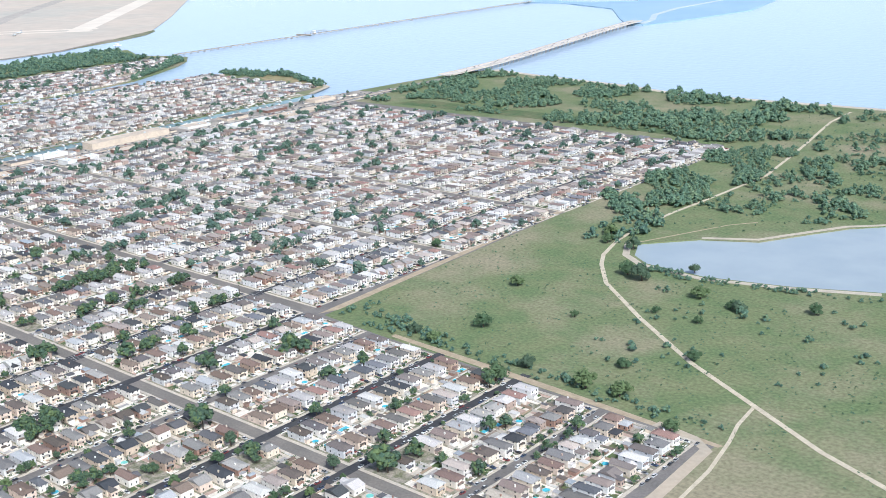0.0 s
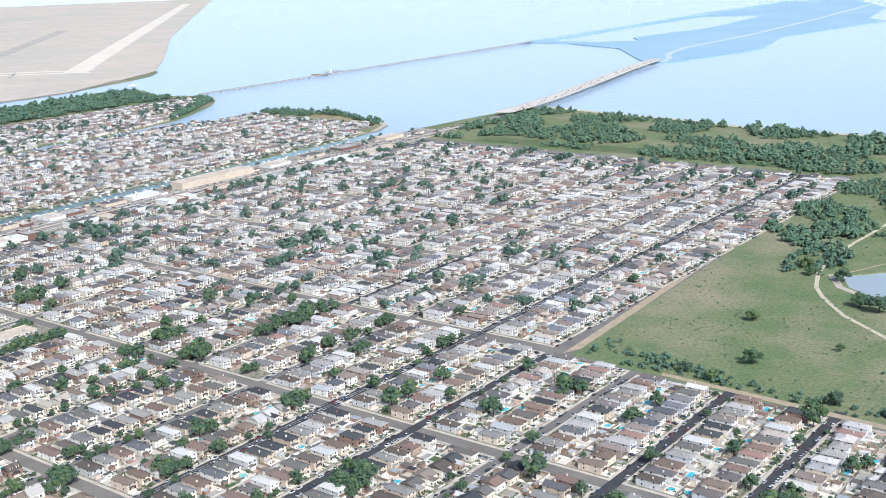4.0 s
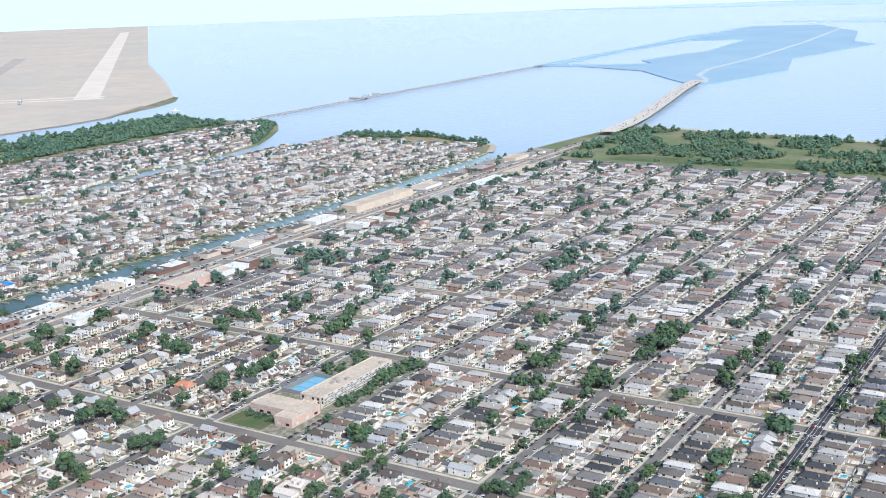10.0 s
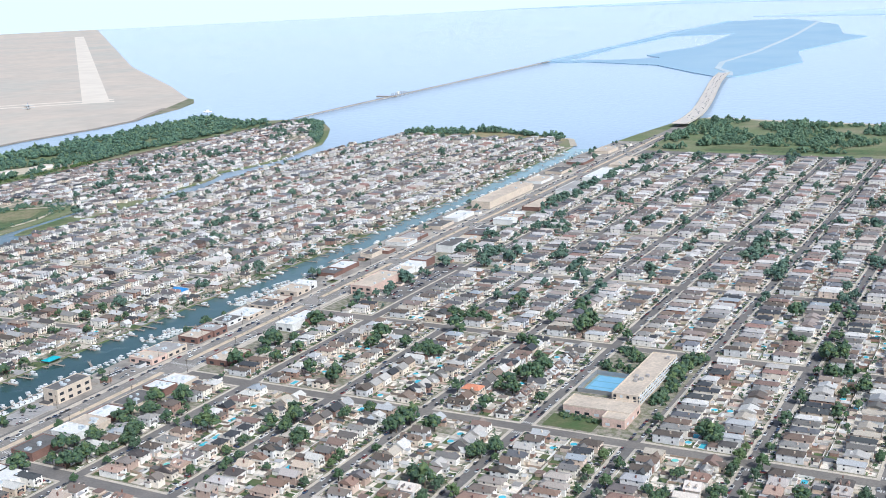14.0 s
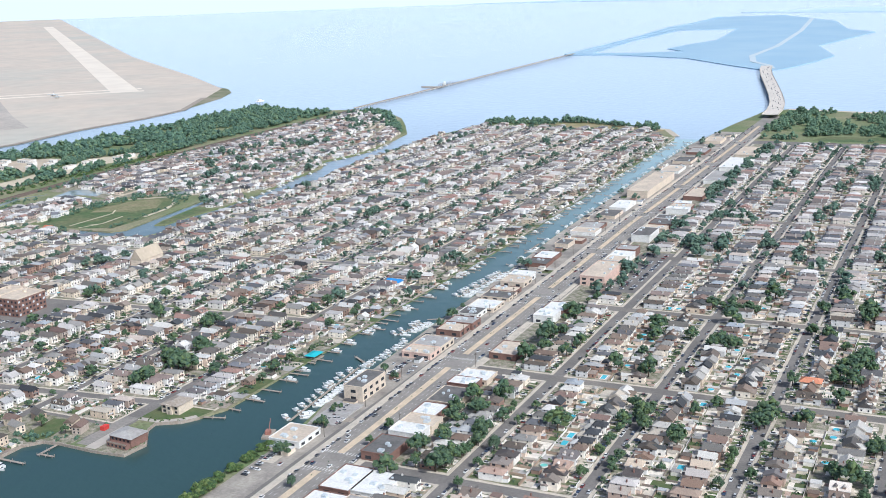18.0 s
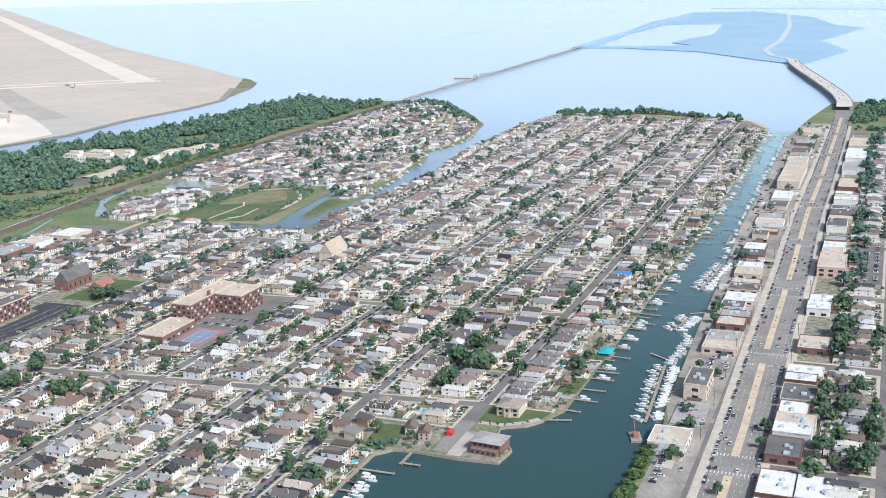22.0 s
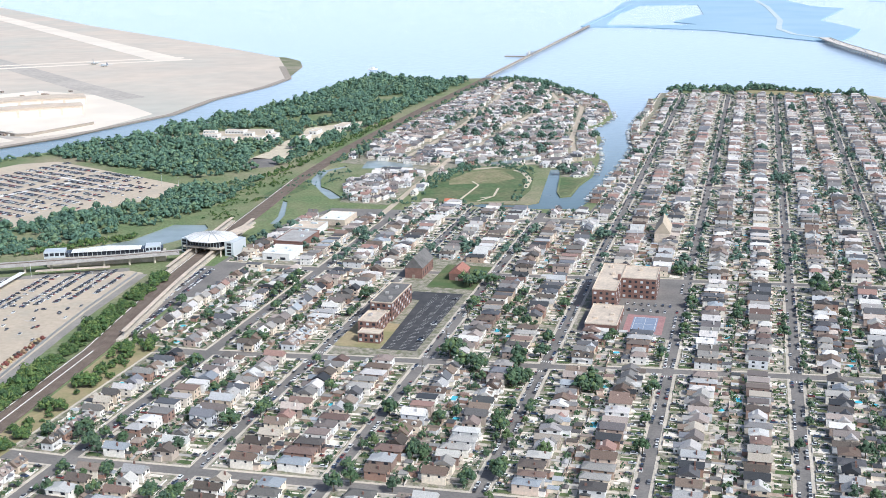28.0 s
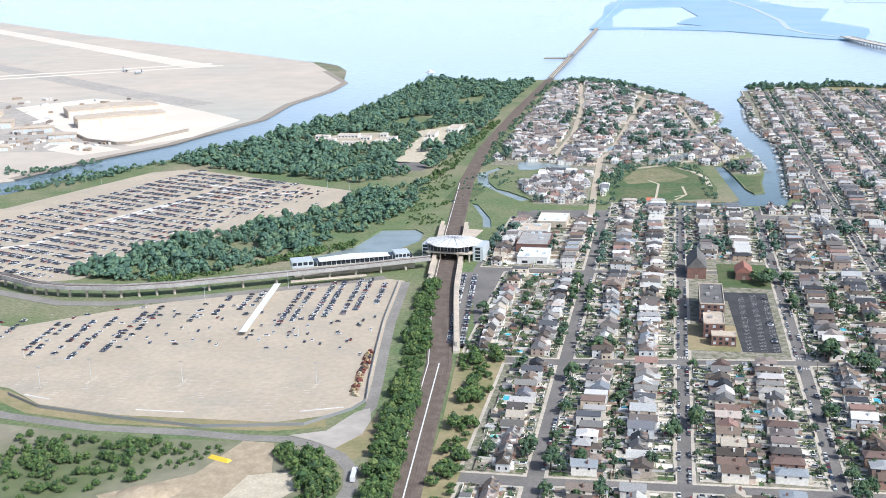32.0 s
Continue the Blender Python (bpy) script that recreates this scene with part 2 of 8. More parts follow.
def slab(name, loops, top, depth, mat, kind="structure", label="", parent=None):
    """A plate with an outline and holes, with upright sides."""
    flat = [p for lp in loops for p in lp]
    tris = geometry.tessellate_polygon([[Vector((x, y, 0)) for x, y in lp] for lp in loops])
    verts = [(x, y, top) for x, y in flat]
    faces = []
    for a, b, c in tris:
        (ax, ay), (bx, by), (cx, cy) = flat[a], flat[b], flat[c]
        faces.append((a, b, c) if (bx - ax) * (cy - ay) - (by - ay) * (cx - ax) > 0 else (a, c, b))
    base = 0
    if depth:
        n = len(verts)
        verts += [(x, y, top - depth) for x, y in flat]
        for lp in loops:
            k = len(lp)
            for i in range(k):
                a, b = base + i, base + (i + 1) % k
                faces.append((a, a + n, b + n, b))
            base += k
    ob = new(name, mesh_of(name, verts, faces, [mat]))
    if depth:
        bm = bmesh.new()
        bm.from_mesh(ob.data)
        bmesh.ops.recalc_face_normals(bm, faces=bm.faces)
        bm.to_mesh(ob.data)
        bm.free()
    if parent:
        ob.parent = parent
    elif kind or label:
        tagged(ob, label=label, kind=kind)
    return ob


def rect(x0, y0, x1, y1):
    return [(x0, y0), (x1, y0), (x1, y1), (x0, y1)]


class Heap:
    """Gathers many small pieces into one mesh."""

    def __init__(self):
        self.v, self.f, self.i = [], [], []

    def add(self, piece, x, y, z, turn=0.0, sx=1.0, sy=1.0, sz=1.0, shift=0):
        c, s = math.cos(turn), math.sin(turn)
        k = len(self.v)
        for px, py, pz in piece[0]:
            px, py = px * sx, py * sy
            self.v.append((x + c * px - s * py, y + s * px + c * py, z + pz * sz))
        for f in piece[1]:
            self.f.append(tuple(k + a for a in f))
        self.i.extend(piece[2] if not shift else [q + shift for q in piece[2]])

    def done(self, name, mats, label="", category="", kind="stuff"):
        if not self.v:
            return None
        return tagged(new(name, mesh_of(name, self.v, self.f, mats, self.i)), label, category, "", kind)


def box_piece(x0, y0, z0, x1, y1, z1, mat=0, bottom=False):
    v = [(x0, y0, z0), (x1, y0, z0), (x1, y1, z0), (x0, y1, z0), (x0, y0, z1), (x1, y0, z1), (x1, y1, z1), (x0, y1, z1)]
    f = [(0, 1, 5, 4), (1, 2, 6, 5), (2, 3, 7, 6), (3, 0, 4, 7), (4, 5, 6, 7)] + ([(3, 2, 1, 0)] if bottom else [])
    return v, f, [mat] * len(f)


def join(*pieces):
    v, f, i = [], [], []
    for p in pieces:
        k = len(v)
        v += p[0]
        f += [tuple(k + a for a in q) for q in p[1]]
        i += p[2]
    return v, f, i


def hip(x0, y0, x1, y1, z0, rise, inset, mat=1):
    """A hipped roof over a rectangle, its ridge along y (inset 0: a gable)."""
    xm = (x0 + x1) / 2
    v = [(x0, y0, z0), (x1, y0, z0), (x1, y1, z0), (x0, y1, z0), (xm, y0 + inset, z0 + rise), (xm, y1 - inset, z0 + rise)]
    return v, [(0, 1, 4), (1, 2, 5, 4), (2, 3, 5), (3, 0, 4, 5), (3, 2, 1, 0)], [mat] * 5


def windows(w, d, z0, rows, n, mat=2):
    out = []
    for r in range(rows):
        z = z0 + 1.0 + 2.9 * r
        for k in range(n):
            x = -w / 2 + w * (k + 0.5) / n
            for y in (-d / 2 - 0.04, d / 2 + 0.04):
                s = 1 if y > 0 else -1
                q = [(x + 0.6 * s, y, z), (x - 0.6 * s, y, z), (x - 0.6 * s, y, z + 1.4), (x + 0.6 * s, y, z + 1.4)]
                out.append((q, [(0, 1, 2, 3)], [mat]))
        m = max(2, n)
        for k in range(m):
            y = -d / 2 + d * (k + 0.5) / m
            for x in (-w / 2 - 0.04, w / 2 + 0.04):
                s = -1 if x > 0 else 1
                q = [(x, y + 0.5 * s, z), (x, y - 0.5 * s, z), (x, y - 0.5 * s, z + 1.3), (x, y + 0.5 * s, z + 1.3)]
                out.append((q, [(0, 1, 2, 3)], [mat]))
    return join(*out)


def house_piece(w, d, h, rise, inset, porch=True):
    """A house, its front to -y, ridge along y: walls 0, roof 1, glass 2."""
    e = 0.4
    parts = [box_piece(-w / 2, -d / 2, 0, w / 2, d / 2, h), hip(-w / 2 - e, -d / 2 - e, w / 2 + e, d / 2 + e, h, rise, inset), windows(w, d, 0, 2 if h > 4.9 else 1, 2)]
    if inset == 0:
        for y, fl in ((-d / 2, 1), (d / 2, 0)):
            q = [(-w / 2, y, h), (w / 2, y, h), (0, y, h + rise * 0.93)]
            parts.append((q, [(0, 1, 2) if fl else (1, 0, 2)], [0]))
    if porch:
        parts.append(box_piece(-w * 0.34, -d / 2 - 1.9, 0, w * 0.16, -d / 2, 1.1))                     # stoop and its steps
        parts.append(box_piece(-w * 0.2, -d / 2 - 3.0, 0, 0.0, -d / 2 - 1.9, 0.55))
        parts.append(box_piece(-w * 0.36, -d / 2 - 1.7, 3.2, w * 0.18, -d / 2, 3.4, 1, True))          # canopy over the door
        parts.append(box_piece(w * 0.02, d / 2, 0, w * 0.45, d / 2 + 2.6, 2.8))                        # rear room
        parts.append(hip(w * 0.02 - 0.2, d / 2, w * 0.45 + 0.2, d / 2 + 2.8, 2.8, 0.6, 0))
        parts.append(box_piece(w * 0.2, d * 0.12, h * 0.9, w * 0.2 + 0.7, d * 0.12 + 0.9, h + rise + 0.5))
    return join(*parts)


def cape_piece(w, d, h, rise):
    """A steep gabled house, ridge across the lot, with two dormers to the street and a porch."""
    body = turned(house_piece(d, w, h, rise, 0, False))
    bits = [body]
    for x in (-w * 0.24, w * 0.24):
        z = h + rise * 0.12
        bits.append(box_piece(x - 0.95, -d * 0.42, z, x + 0.95, -d * 0.1, z + 1.7))
        bits.append(hip(x - 1.2, -d * 0.46, x + 1.2, d * 0.02, z + 1.7, 0.9, 0))
        bits.append(([(x - 0.95, -d * 0.42, z + 1.7), (x + 0.95, -d * 0.42, z + 1.7), (x, -d * 0.42, z + 2.4)], [(0, 1, 2)], [0]))
        bits.append(([(x - 0.5, -d * 0.42 - 0.05, z + 0.4), (x + 0.5, -d * 0.42 - 0.05, z + 0.4), (x + 0.5, -d * 0.42 - 0.05, z + 1.5), (x - 0.5, -d * 0.42 - 0.05, z + 1.5)], [(0, 1, 2, 3)], [2]))
    bits.append(box_piece(-w * 0.2, -d / 2 - 2.0, 0, w * 0.2, -d / 2, 0.9))
    bits.append(hip(-w * 0.24, -d / 2 - 2.2, w * 0.24, -d / 2, 2.9, 1.1, 0))
    bits.append(box_piece(w * 0.1, d / 2, 0, w * 0.46, d / 2 + 3.4, 2.8))
    bits.append(box_piece(w * 0.08, d / 2, 2.8, w * 0.48, d / 2 + 3.6, 3.0, 1))
    bits.append(box_piece(w * 0.36, -0.4, h, w * 0.36 + 0.8, 0.5, h + rise + 0.8))
    return join(*bits)


def split_house(w, d, h, rise):
    """A house of two heights: a hipped main part and a lower wing behind."""
    return join(moved_piece(house_piece(w, d * 0.62, h, rise, w * 0.42, False), 0, -d * 0.19), moved_piece(house_piece(w * 0.84, d * 0.42, h * 0.62, rise * 0.8, w * 0.36, False), -w * 0.06, d * 0.29), box_piece(-w * 0.3, -d / 2 - 1.8, 0, w * 0.1, -d / 2, 1.0), box_piece(-w * 0.32, -d / 2 - 1.7, 3.0, w * 0.12, -d / 2, 3.2, 1, True))


def turned(piece):
    """A piece turned a quarter about the vertical."""
    return [(-y, x, z) for x, y, z in piece[0]], piece[1], piece[2]


def cross_house(w, d, h, rise):
    """A house with its ridge along the street and a lower gabled front bay."""
    return join(turned(house_piece(d * 0.8, w, h, rise, 0, False)), moved_piece(house_piece(w * 0.5, d * 0.45, h * 0.85, rise * 0.8, 0, False), -w * 0.18, -d * 0.45))


def moved_piece(piece, dx, dy):
    return [(x + dx, y + dy, z) for x, y, z in piece[0]], piece[1], piece[2]


BOX_HOUSE = join(box_piece(-4.0, -6.5, 0, 4.0, 6.5, 6.0), box_piece(-4.2, -6.7, 6.0, 4.2, 6.7, 6.35, 1), box_piece(-3.2, -8.2, 0, 3.2, -6.5, 3.0), box_piece(-3.3, -8.3, 3.0, 3.3, -6.5, 3.2, 1), windows(8.0, 13, 0, 2, 2))
ELL = join(house_piece(7.0, 13, 5.2, 2.2, 0, False), moved_piece(turned(house_piece(6, 8, 4.8, 2.0, 0, False)), 2.6, 2.5))
HOUSES = [house_piece(8.3, 16.5, 5.2, 1.7, 3.4), house_piece(8.0, 15.5, 5.0, 1.8, 3.6), house_piece(8.5, 17.0, 5.3, 1.6, 3.4), house_piece(8.0, 15.0, 5.0, 2.0, 0), house_piece(8.2, 16.0, 5.4, 1.3, 3.2), split_house(8.6, 16.5, 5.1, 1.9), cross_house(9.0, 14, 4.8, 2.2)]
HOUSES += [HOUSES[0], HOUSES[2], HOUSES[1], HOUSES[4]]
CAPES = [cape_piece(9.4, 9.6, 4.0, 3.5), cape_piece(9.8, 9.2, 3.8, 3.7), house_piece(7.6, 12, 5.3, 2.9, 0), house_piece(8.4, 14, 5.2, 2.0, 3.4), cross_house(9.0, 12.5, 4.6, 3.0), split_house(8.8, 15, 5.2, 2.2), cape_piece(9.0, 10.0, 4.2, 3.2), house_piece(8.0, 15, 5.0, 1.9, 3.4), ELL]
SMALL = [house_piece(6.8, 13, 5.4, 2.9, 0), house_piece(8.0, 15.5, 5.2, 1.8, 3.2), house_piece(6.6, 12, 5.2, 3.1, 0), house_piece(8.2, 16, 5.4, 1.5, 3.2), cape_piece(8.8, 9.4, 4.2, 3.4), house_piece(8.0, 15, 5.3, 1.6, 3.0), cross_house(8.0, 13, 5.0, 2.8), BOX_HOUSE, ELL, house_piece(6.8, 14, 5.8, 3.2, 0), split_house(8.0, 15, 5.2, 2.2)]


def crown_piece(r, h, z0, seed, n=44, big=1.0, core=True, lobed=6):
    """A crown of many small leaf clumps set round several uneven lobes, over a darker inner mass."""
    g = random.Random(seed)
    parts = []
    lobes = [(g.uniform(-0.1, 0.1), g.uniform(-0.1, 0.1), 0.64, 0.64)]
    for k in range(lobed):
        a = 6.2832 / lobed * k + g.uniform(-0.4, 0.4)
        q = g.uniform(0.40, 0.66)
        lobes.append((q * math.cos(a), q * math.sin(a), g.uniform(0.28, 0.6), g.uniform(0.30, 0.46)))
    if core:
        for lx, ly, lz, lr in lobes:
            ring = []
            for u, m in ((-0.5, 4), (0.35, 5)):
                ring += [((lx + lr * 0.64 * math.sqrt(1 - u * u) * math.cos(6.2832 * j / 5 + u) * g.uniform(0.85, 1.1)) * r, (ly + lr * 0.64 * math.sqrt(1 - u * u) * math.sin(6.2832 * j / 5 + u) * g.uniform(0.85, 1.1)) * r, z0 + (lz + lr * 0.62 * u) * h) for j in range(5)]
            ring.append((lx * r, ly * r, z0 + (lz + lr * 0.58) * h))
            parts.append((ring, [(j, (j + 1) % 5, 5 + (j + 1) % 5, 5 + j) for j in range(5)] + [(5 + j, 5 + (j + 1) % 5, 10) for j in range(5)], [0] * 10))
    for k in range(n):
        lx, ly, lz, lr = lobes[k % (lobed + 1)]
        u, a = g.uniform(-0.45, 1.0), g.uniform(0, 6.28)
        q = math.sqrt(max(0.0, 1 - u * u))
        nrm = Vector((q * math.cos(a), q * math.sin(a), u))
        c = Vector(((lx + nrm.x * lr * 0.86) * r, (ly + nrm.y * lr * 0.86) * r, z0 + (lz + nrm.z * lr * 0.66) * h))
        s = r * g.uniform(0.11, 0.21) * big
        t = (nrm + Vector((g.uniform(-0.45, 0.45), g.uniform(-0.45, 0.45), g.uniform(0.1, 0.6)))).to_track_quat("Z", "Y").to_matrix()
        ring = [Vector((s * g.uniform(0.7, 1.3) * math.cos(1.5708 * j), s * g.uniform(0.7, 1.3) * math.sin(1.5708 * j), -s * g.uniform(0.1, 0.5))) for j in range(4)] + [Vector((0, 0, s * 0.25))]
        v = [tuple(c + t @ p) for p in ring]
        parts.append((v, [(j, (j + 1) % 4, 4) for j in range(4)], [0] * 4))
    return join(*parts)


CROWNS = [crown_piece(4.0, 6.4, 1.4, s, 62, 1.2, lobed=5) for s in range(7)]
NEAR_CROWNS = [crown_piece(4.0, 6.4, 1.3, 90 + s, 165, 0.82) for s in range(6)]
FAR_CROWNS = [crown_piece(4.0, 6.0, 0.8, 10 + s, 16, 1.8, lobed=3) for s in range(6)]
FINE_BUSHES = [crown_piece(4.0, 5.2, 0.0, 120 + s, 105, 0.74, lobed=5) for s in range(7)]
BUSHES = [crown_piece(4.0, 5.0, 0.0, 20 + s, 17, 1.7, lobed=3) for s in range(7)]
TUFTS = [crown_piece(4.0, 3.6, 0.1, 40 + s, 5, 2.8, core=False) for s in range(4)]
TRUNK = ([(0.3, 0, 0), (-0.15, 0.26, 0), (-0.15, -0.26, 0), (0.16, 0, 4.5), (-0.08, 0.14, 4.5), (-0.08, -0.14, 4.5)], [(0, 1, 4, 3), (1, 2, 5, 4), (2, 0, 3, 5)], [1] * 3)
M_BARK = material("bark", (0.10, 0.08, 0.06), 0.95, fine=3)


def put(x, y, z=0.0, turn=0.0):
    """A pose in true metres, turned by degrees about the vertical."""
    return pose(x * K, y * K, z * K, 0, 0, turn)


def part(name, piece, mats, parent, label=""):
    """One mesh under a thing, from a piece of vertices, faces and material slots."""
    ob = new(name, mesh_of(name, piece[0], piece[1], mats, piece[2]))
    ob.parent = parent
    return tagged(ob, label)


def thing(name, x, y, z=0.0, turn=0.0, label="", category="", group=""):
    ob = new(name)
    ob.matrix_basis = put(x, y, z, turn)
    return tagged(ob, label, category, group)


def front(x):
    """The near edge of what the flight overlooks."""
    return float(np.interp(x, [-1100, -723, -437, -103, 157, 345, 508, 741, 861, 1170], [-265, -243, -185, -99, 0, 45, 104, 177, 211, 300]))


def moved(piece, x=0.0, y=0.0, z=0.0, s=1.0):
    return [(px * s + x, py * s + y, pz * s + z) for px, py, pz in piece[0]], piece[1], piece[2]


def tube(r0, r1, z0, z1, n=8, mat=0, cap=True, x=0.0, y=0.0):
    v = [(x + r * math.cos(6.2832 * k / n), y + r * math.sin(6.2832 * k / n), z) for r, z in ((r0, z0), (r1, z1)) for k in range(n)]
    f = [(k, (k + 1) % n, n + (k + 1) % n, n + k) for k in range(n)] + ([tuple(range(n, 2 * n))] if cap else [])
    return v, f, [mat] * len(f)


def pane(cx, cy, z0, w, h, face, mat=0, d=0.06):
    """A thin upright pane standing proud of a wall that faces -y, +y, -x or +x."""
    if face in "sn":
        s = -1 if face == "s" else 1
        return box_piece(cx - w / 2, min(cy, cy + s * d), z0, cx + w / 2, max(cy, cy + s * d), z0 + h, mat)
    s = -1 if face == "w" else 1
    return box_piece(min(cx, cx + s * d), cy - w / 2, z0, max(cx, cx + s * d), cy + w / 2, z0 + h, mat)


# ---- more materials ----
M_ROOF_T = material("roof_shingle_piece", None, 0.9, palette=[(r * 0.85, g_ * 0.85, b_ * 0.85) for r, g_, b_ in ROOFS], by="object", fine=1.6, grain=0.17)
M_ROOF_W = material("pale_shingle_piece", None, 0.9, palette=[(r * 1.12 + 0.03, g_ * 1.05 + 0.02, b_ + 0.015) for r, g_, b_ in ROOFS] + [(0.50, 0.36, 0.27), (0.46, 0.38, 0.32), (0.52, 0.47, 0.42), (0.42, 0.30, 0.24)], by="object", fine=1.6, grain=0.15)
M_WALL_W = material("cream_wall_piece", None, 0.8, palette=[(0.80, 0.76, 0.70), (0.78, 0.70, 0.60), (0.82, 0.80, 0.78), (0.66, 0.52, 0.43), (0.78, 0.74, 0.68), (0.70, 0.62, 0.53), (0.44, 0.33, 0.27), (0.81, 0.78, 0.73)], by="object", fine=0.6)
M_ROOF_D = material("dark_shingle", None, 0.9, palette=[(r * 0.68, g_ * 0.68, b_ * 0.70) for r, g_, b_ in ROOFS], fine=1.6, grain=0.17)
M_WALL_D = material("brick_and_siding", None, 0.8, palette=[(0.30, 0.20, 0.165), (0.62, 0.58, 0.53), (0.26, 0.19, 0.16), (0.74, 0.72, 0.69), (0.46, 0.39, 0.33), (0.36, 0.25, 0.20), (0.78, 0.76, 0.73)], fine=0.6)
M_WALL_T = material("house_wall_piece", None, 0.8, palette=WALLS + [(0.30, 0.20, 0.165), (0.45, 0.38, 0.32), (0.26, 0.19, 0.16), (0.52, 0.46, 0.40)], by="object", fine=0.6)
M_BRICK = material("red_brick", (0.235, 0.135, 0.11), 0.9, (0.18, 0.11, 0.09), 0.3, 0.7, fine=1.5)
M_BEIGE = material("beige_render", (0.66, 0.56, 0.45), 0.85, (0.56, 0.47, 0.38), 0.15, 0.7, fine=0.8)
M_PINK = material("pink_render", (0.66, 0.48, 0.40), 0.85, (0.58, 0.42, 0.35), 0.15, 0.7, fine=0.8)
M_WHITE = material("white_paint", (0.78, 0.77, 0.74), 0.7, (0.66, 0.64, 0.60), 0.2, 0.6, fine=0.8)
M_FLAT = material("flat_roof_felt", (0.62, 0.52, 0.41), 0.9, (0.50, 0.42, 0.34), 0.06, 0.8, fine=0.5)
M_FLATDK = material("dark_roof_felt", (0.13, 0.125, 0.12), 0.9, (0.19, 0.18, 0.17), 0.1, 0.8, fine=0.5)
M_PALEFELT = material("grey_roof_felt", (0.42, 0.40, 0.38), 0.9, (0.33, 0.31, 0.29), 0.1, 0.8, fine=0.5)
M_TAN = material("tan_lot_asphalt", (0.525, 0.44, 0.335), 0.95, (0.46, 0.385, 0.295), 0.02, 0.8, fine=0.25, grain=0.08, third=(0.44, 0.385, 0.305), broad=0.03)
M_DARKROAD = material("fresh_asphalt", (0.055, 0.055, 0.06), 0.9, (0.09, 0.09, 0.09), 0.1, 0.6, fine=0.6)
M_LINE = material("road_paint", (0.75, 0.74, 0.70), 0.8, (0.55, 0.53, 0.5), 0.6, 0.7)
M_DIRT = material("bare_earth", (0.46, 0.37, 0.26), 0.95, (0.36, 0.29, 0.2), 0.15, 0.8, fine=0.6)
M_POOL = material("pool_water", (0.10, 0.50, 0.62), 0.1, (0.16, 0.58, 0.66), 0.5, 0.6, spec=0.5)
M_TEAL = material("pool_cover", (0.20, 0.55, 0.48), 0.6)
M_CAR = material("car_paint", None, 0.3, palette=[(0.6, 0.6, 0.6), (0.06, 0.06, 0.065), (0.78, 0.78, 0.77), (0.75, 0.75, 0.74), (0.14, 0.14, 0.15), (0.36, 0.36, 0.37), (0.04, 0.04, 0.045), (0.05, 0.08, 0.15), (0.5, 0.51, 0.52), (0.22, 0.05, 0.05), (0.25, 0.26, 0.27), (0.1, 0.105, 0.11), (0.7, 0.7, 0.68)], spec=0.5)
M_CAR_T = material("car_paint_piece", None, 0.3, palette=[(0.6, 0.6, 0.6), (0.06, 0.06, 0.065), (0.78, 0.78, 0.77), (0.75, 0.75, 0.74), (0.14, 0.14, 0.15), (0.36, 0.36, 0.37), (0.04, 0.04, 0.045), (0.05, 0.08, 0.15), (0.5, 0.51, 0.52), (0.22, 0.05, 0.05), (0.25, 0.26, 0.27), (0.1, 0.105, 0.11), (0.7, 0.7, 0.68)], by="object", spec=0.5)
M_RUBBER = material("tyre_rubber", (0.02, 0.02, 0.02), 0.9)
M_BOAT = material("boat_gelcoat", (0.82, 0.82, 0.80), 0.3, (0.7, 0.7, 0.68), 0.6, 0.4, spec=0.5)
M_DECK = material("weathered_deck", (0.30, 0.25, 0.20), 0.9, (0.38, 0.34, 0.29), 0.5, 0.8, fine=2)
M_BLUE = material("blue_court", (0.22, 0.27, 0.36), 0.85, (0.26, 0.31, 0.39), 0.1, 0.6, fine=0.6)
M_COURT = material("court_paint", (0.17, 0.36, 0.46), 0.85, (0.22, 0.40, 0.48), 0.2, 0.6)
M_POOLBLUE = material("light_court_paint", (0.20, 0.44, 0.62), 0.85, (0.26, 0.50, 0.66), 0.2, 0.6)
M_REDCOURT = material("red_court", (0.38, 0.21, 0.20), 0.85, (0.32, 0.19, 0.18), 0.1, 0.6, fine=0.6)
M_MARSH = material("marsh_grass", (0.09, 0.14, 0.06), 0.95, (0.155, 0.165, 0.085), 0.03, 0.9, fine=0.2, grain=0.25)
M_LAWN = material("lawn", (0.085, 0.13, 0.05), 0.95, (0.15, 0.15, 0.075), 0.08, 0.7, fine=0.5)
M_DRY = material("dry_grass", (0.36, 0.29, 0.17), 0.95, (0.22, 0.22, 0.10), 0.05, 0.8, fine=0.4)
M_LEAF_T = material("leaves_piece", None, 0.9, leaf=0.12, palette=[(0.077, 0.130, 0.066), (0.094, 0.147, 0.071), (0.080, 0.124, 0.077), (0.124, 0.177, 0.077)], by="object", fine=0.9)
# Wood leaf tones shifted blue-grey to carry distance haze.
M_GREEN = material("hazed_foliage", None, 0.9, leaf=0.12, palette=[(0.111, 0.189, 0.130), (0.091, 0.163, 0.117), (0.130, 0.208, 0.137), (0.081, 0.143, 0.111), (0.156, 0.227, 0.130)], fine=0.5, grain=0.3)
# Lighter still: more haze painted into the coastal leaves.
M_COAST = material("hazed_coastal_foliage", None, 0.9, leaf=0.12, palette=[(0.126, 0.205, 0.131), (0.105, 0.179, 0.121), (0.142, 0.215, 0.131), (0.095, 0.163, 0.110), (0.158, 0.226, 0.131)], fine=0.5, grain=0.3)
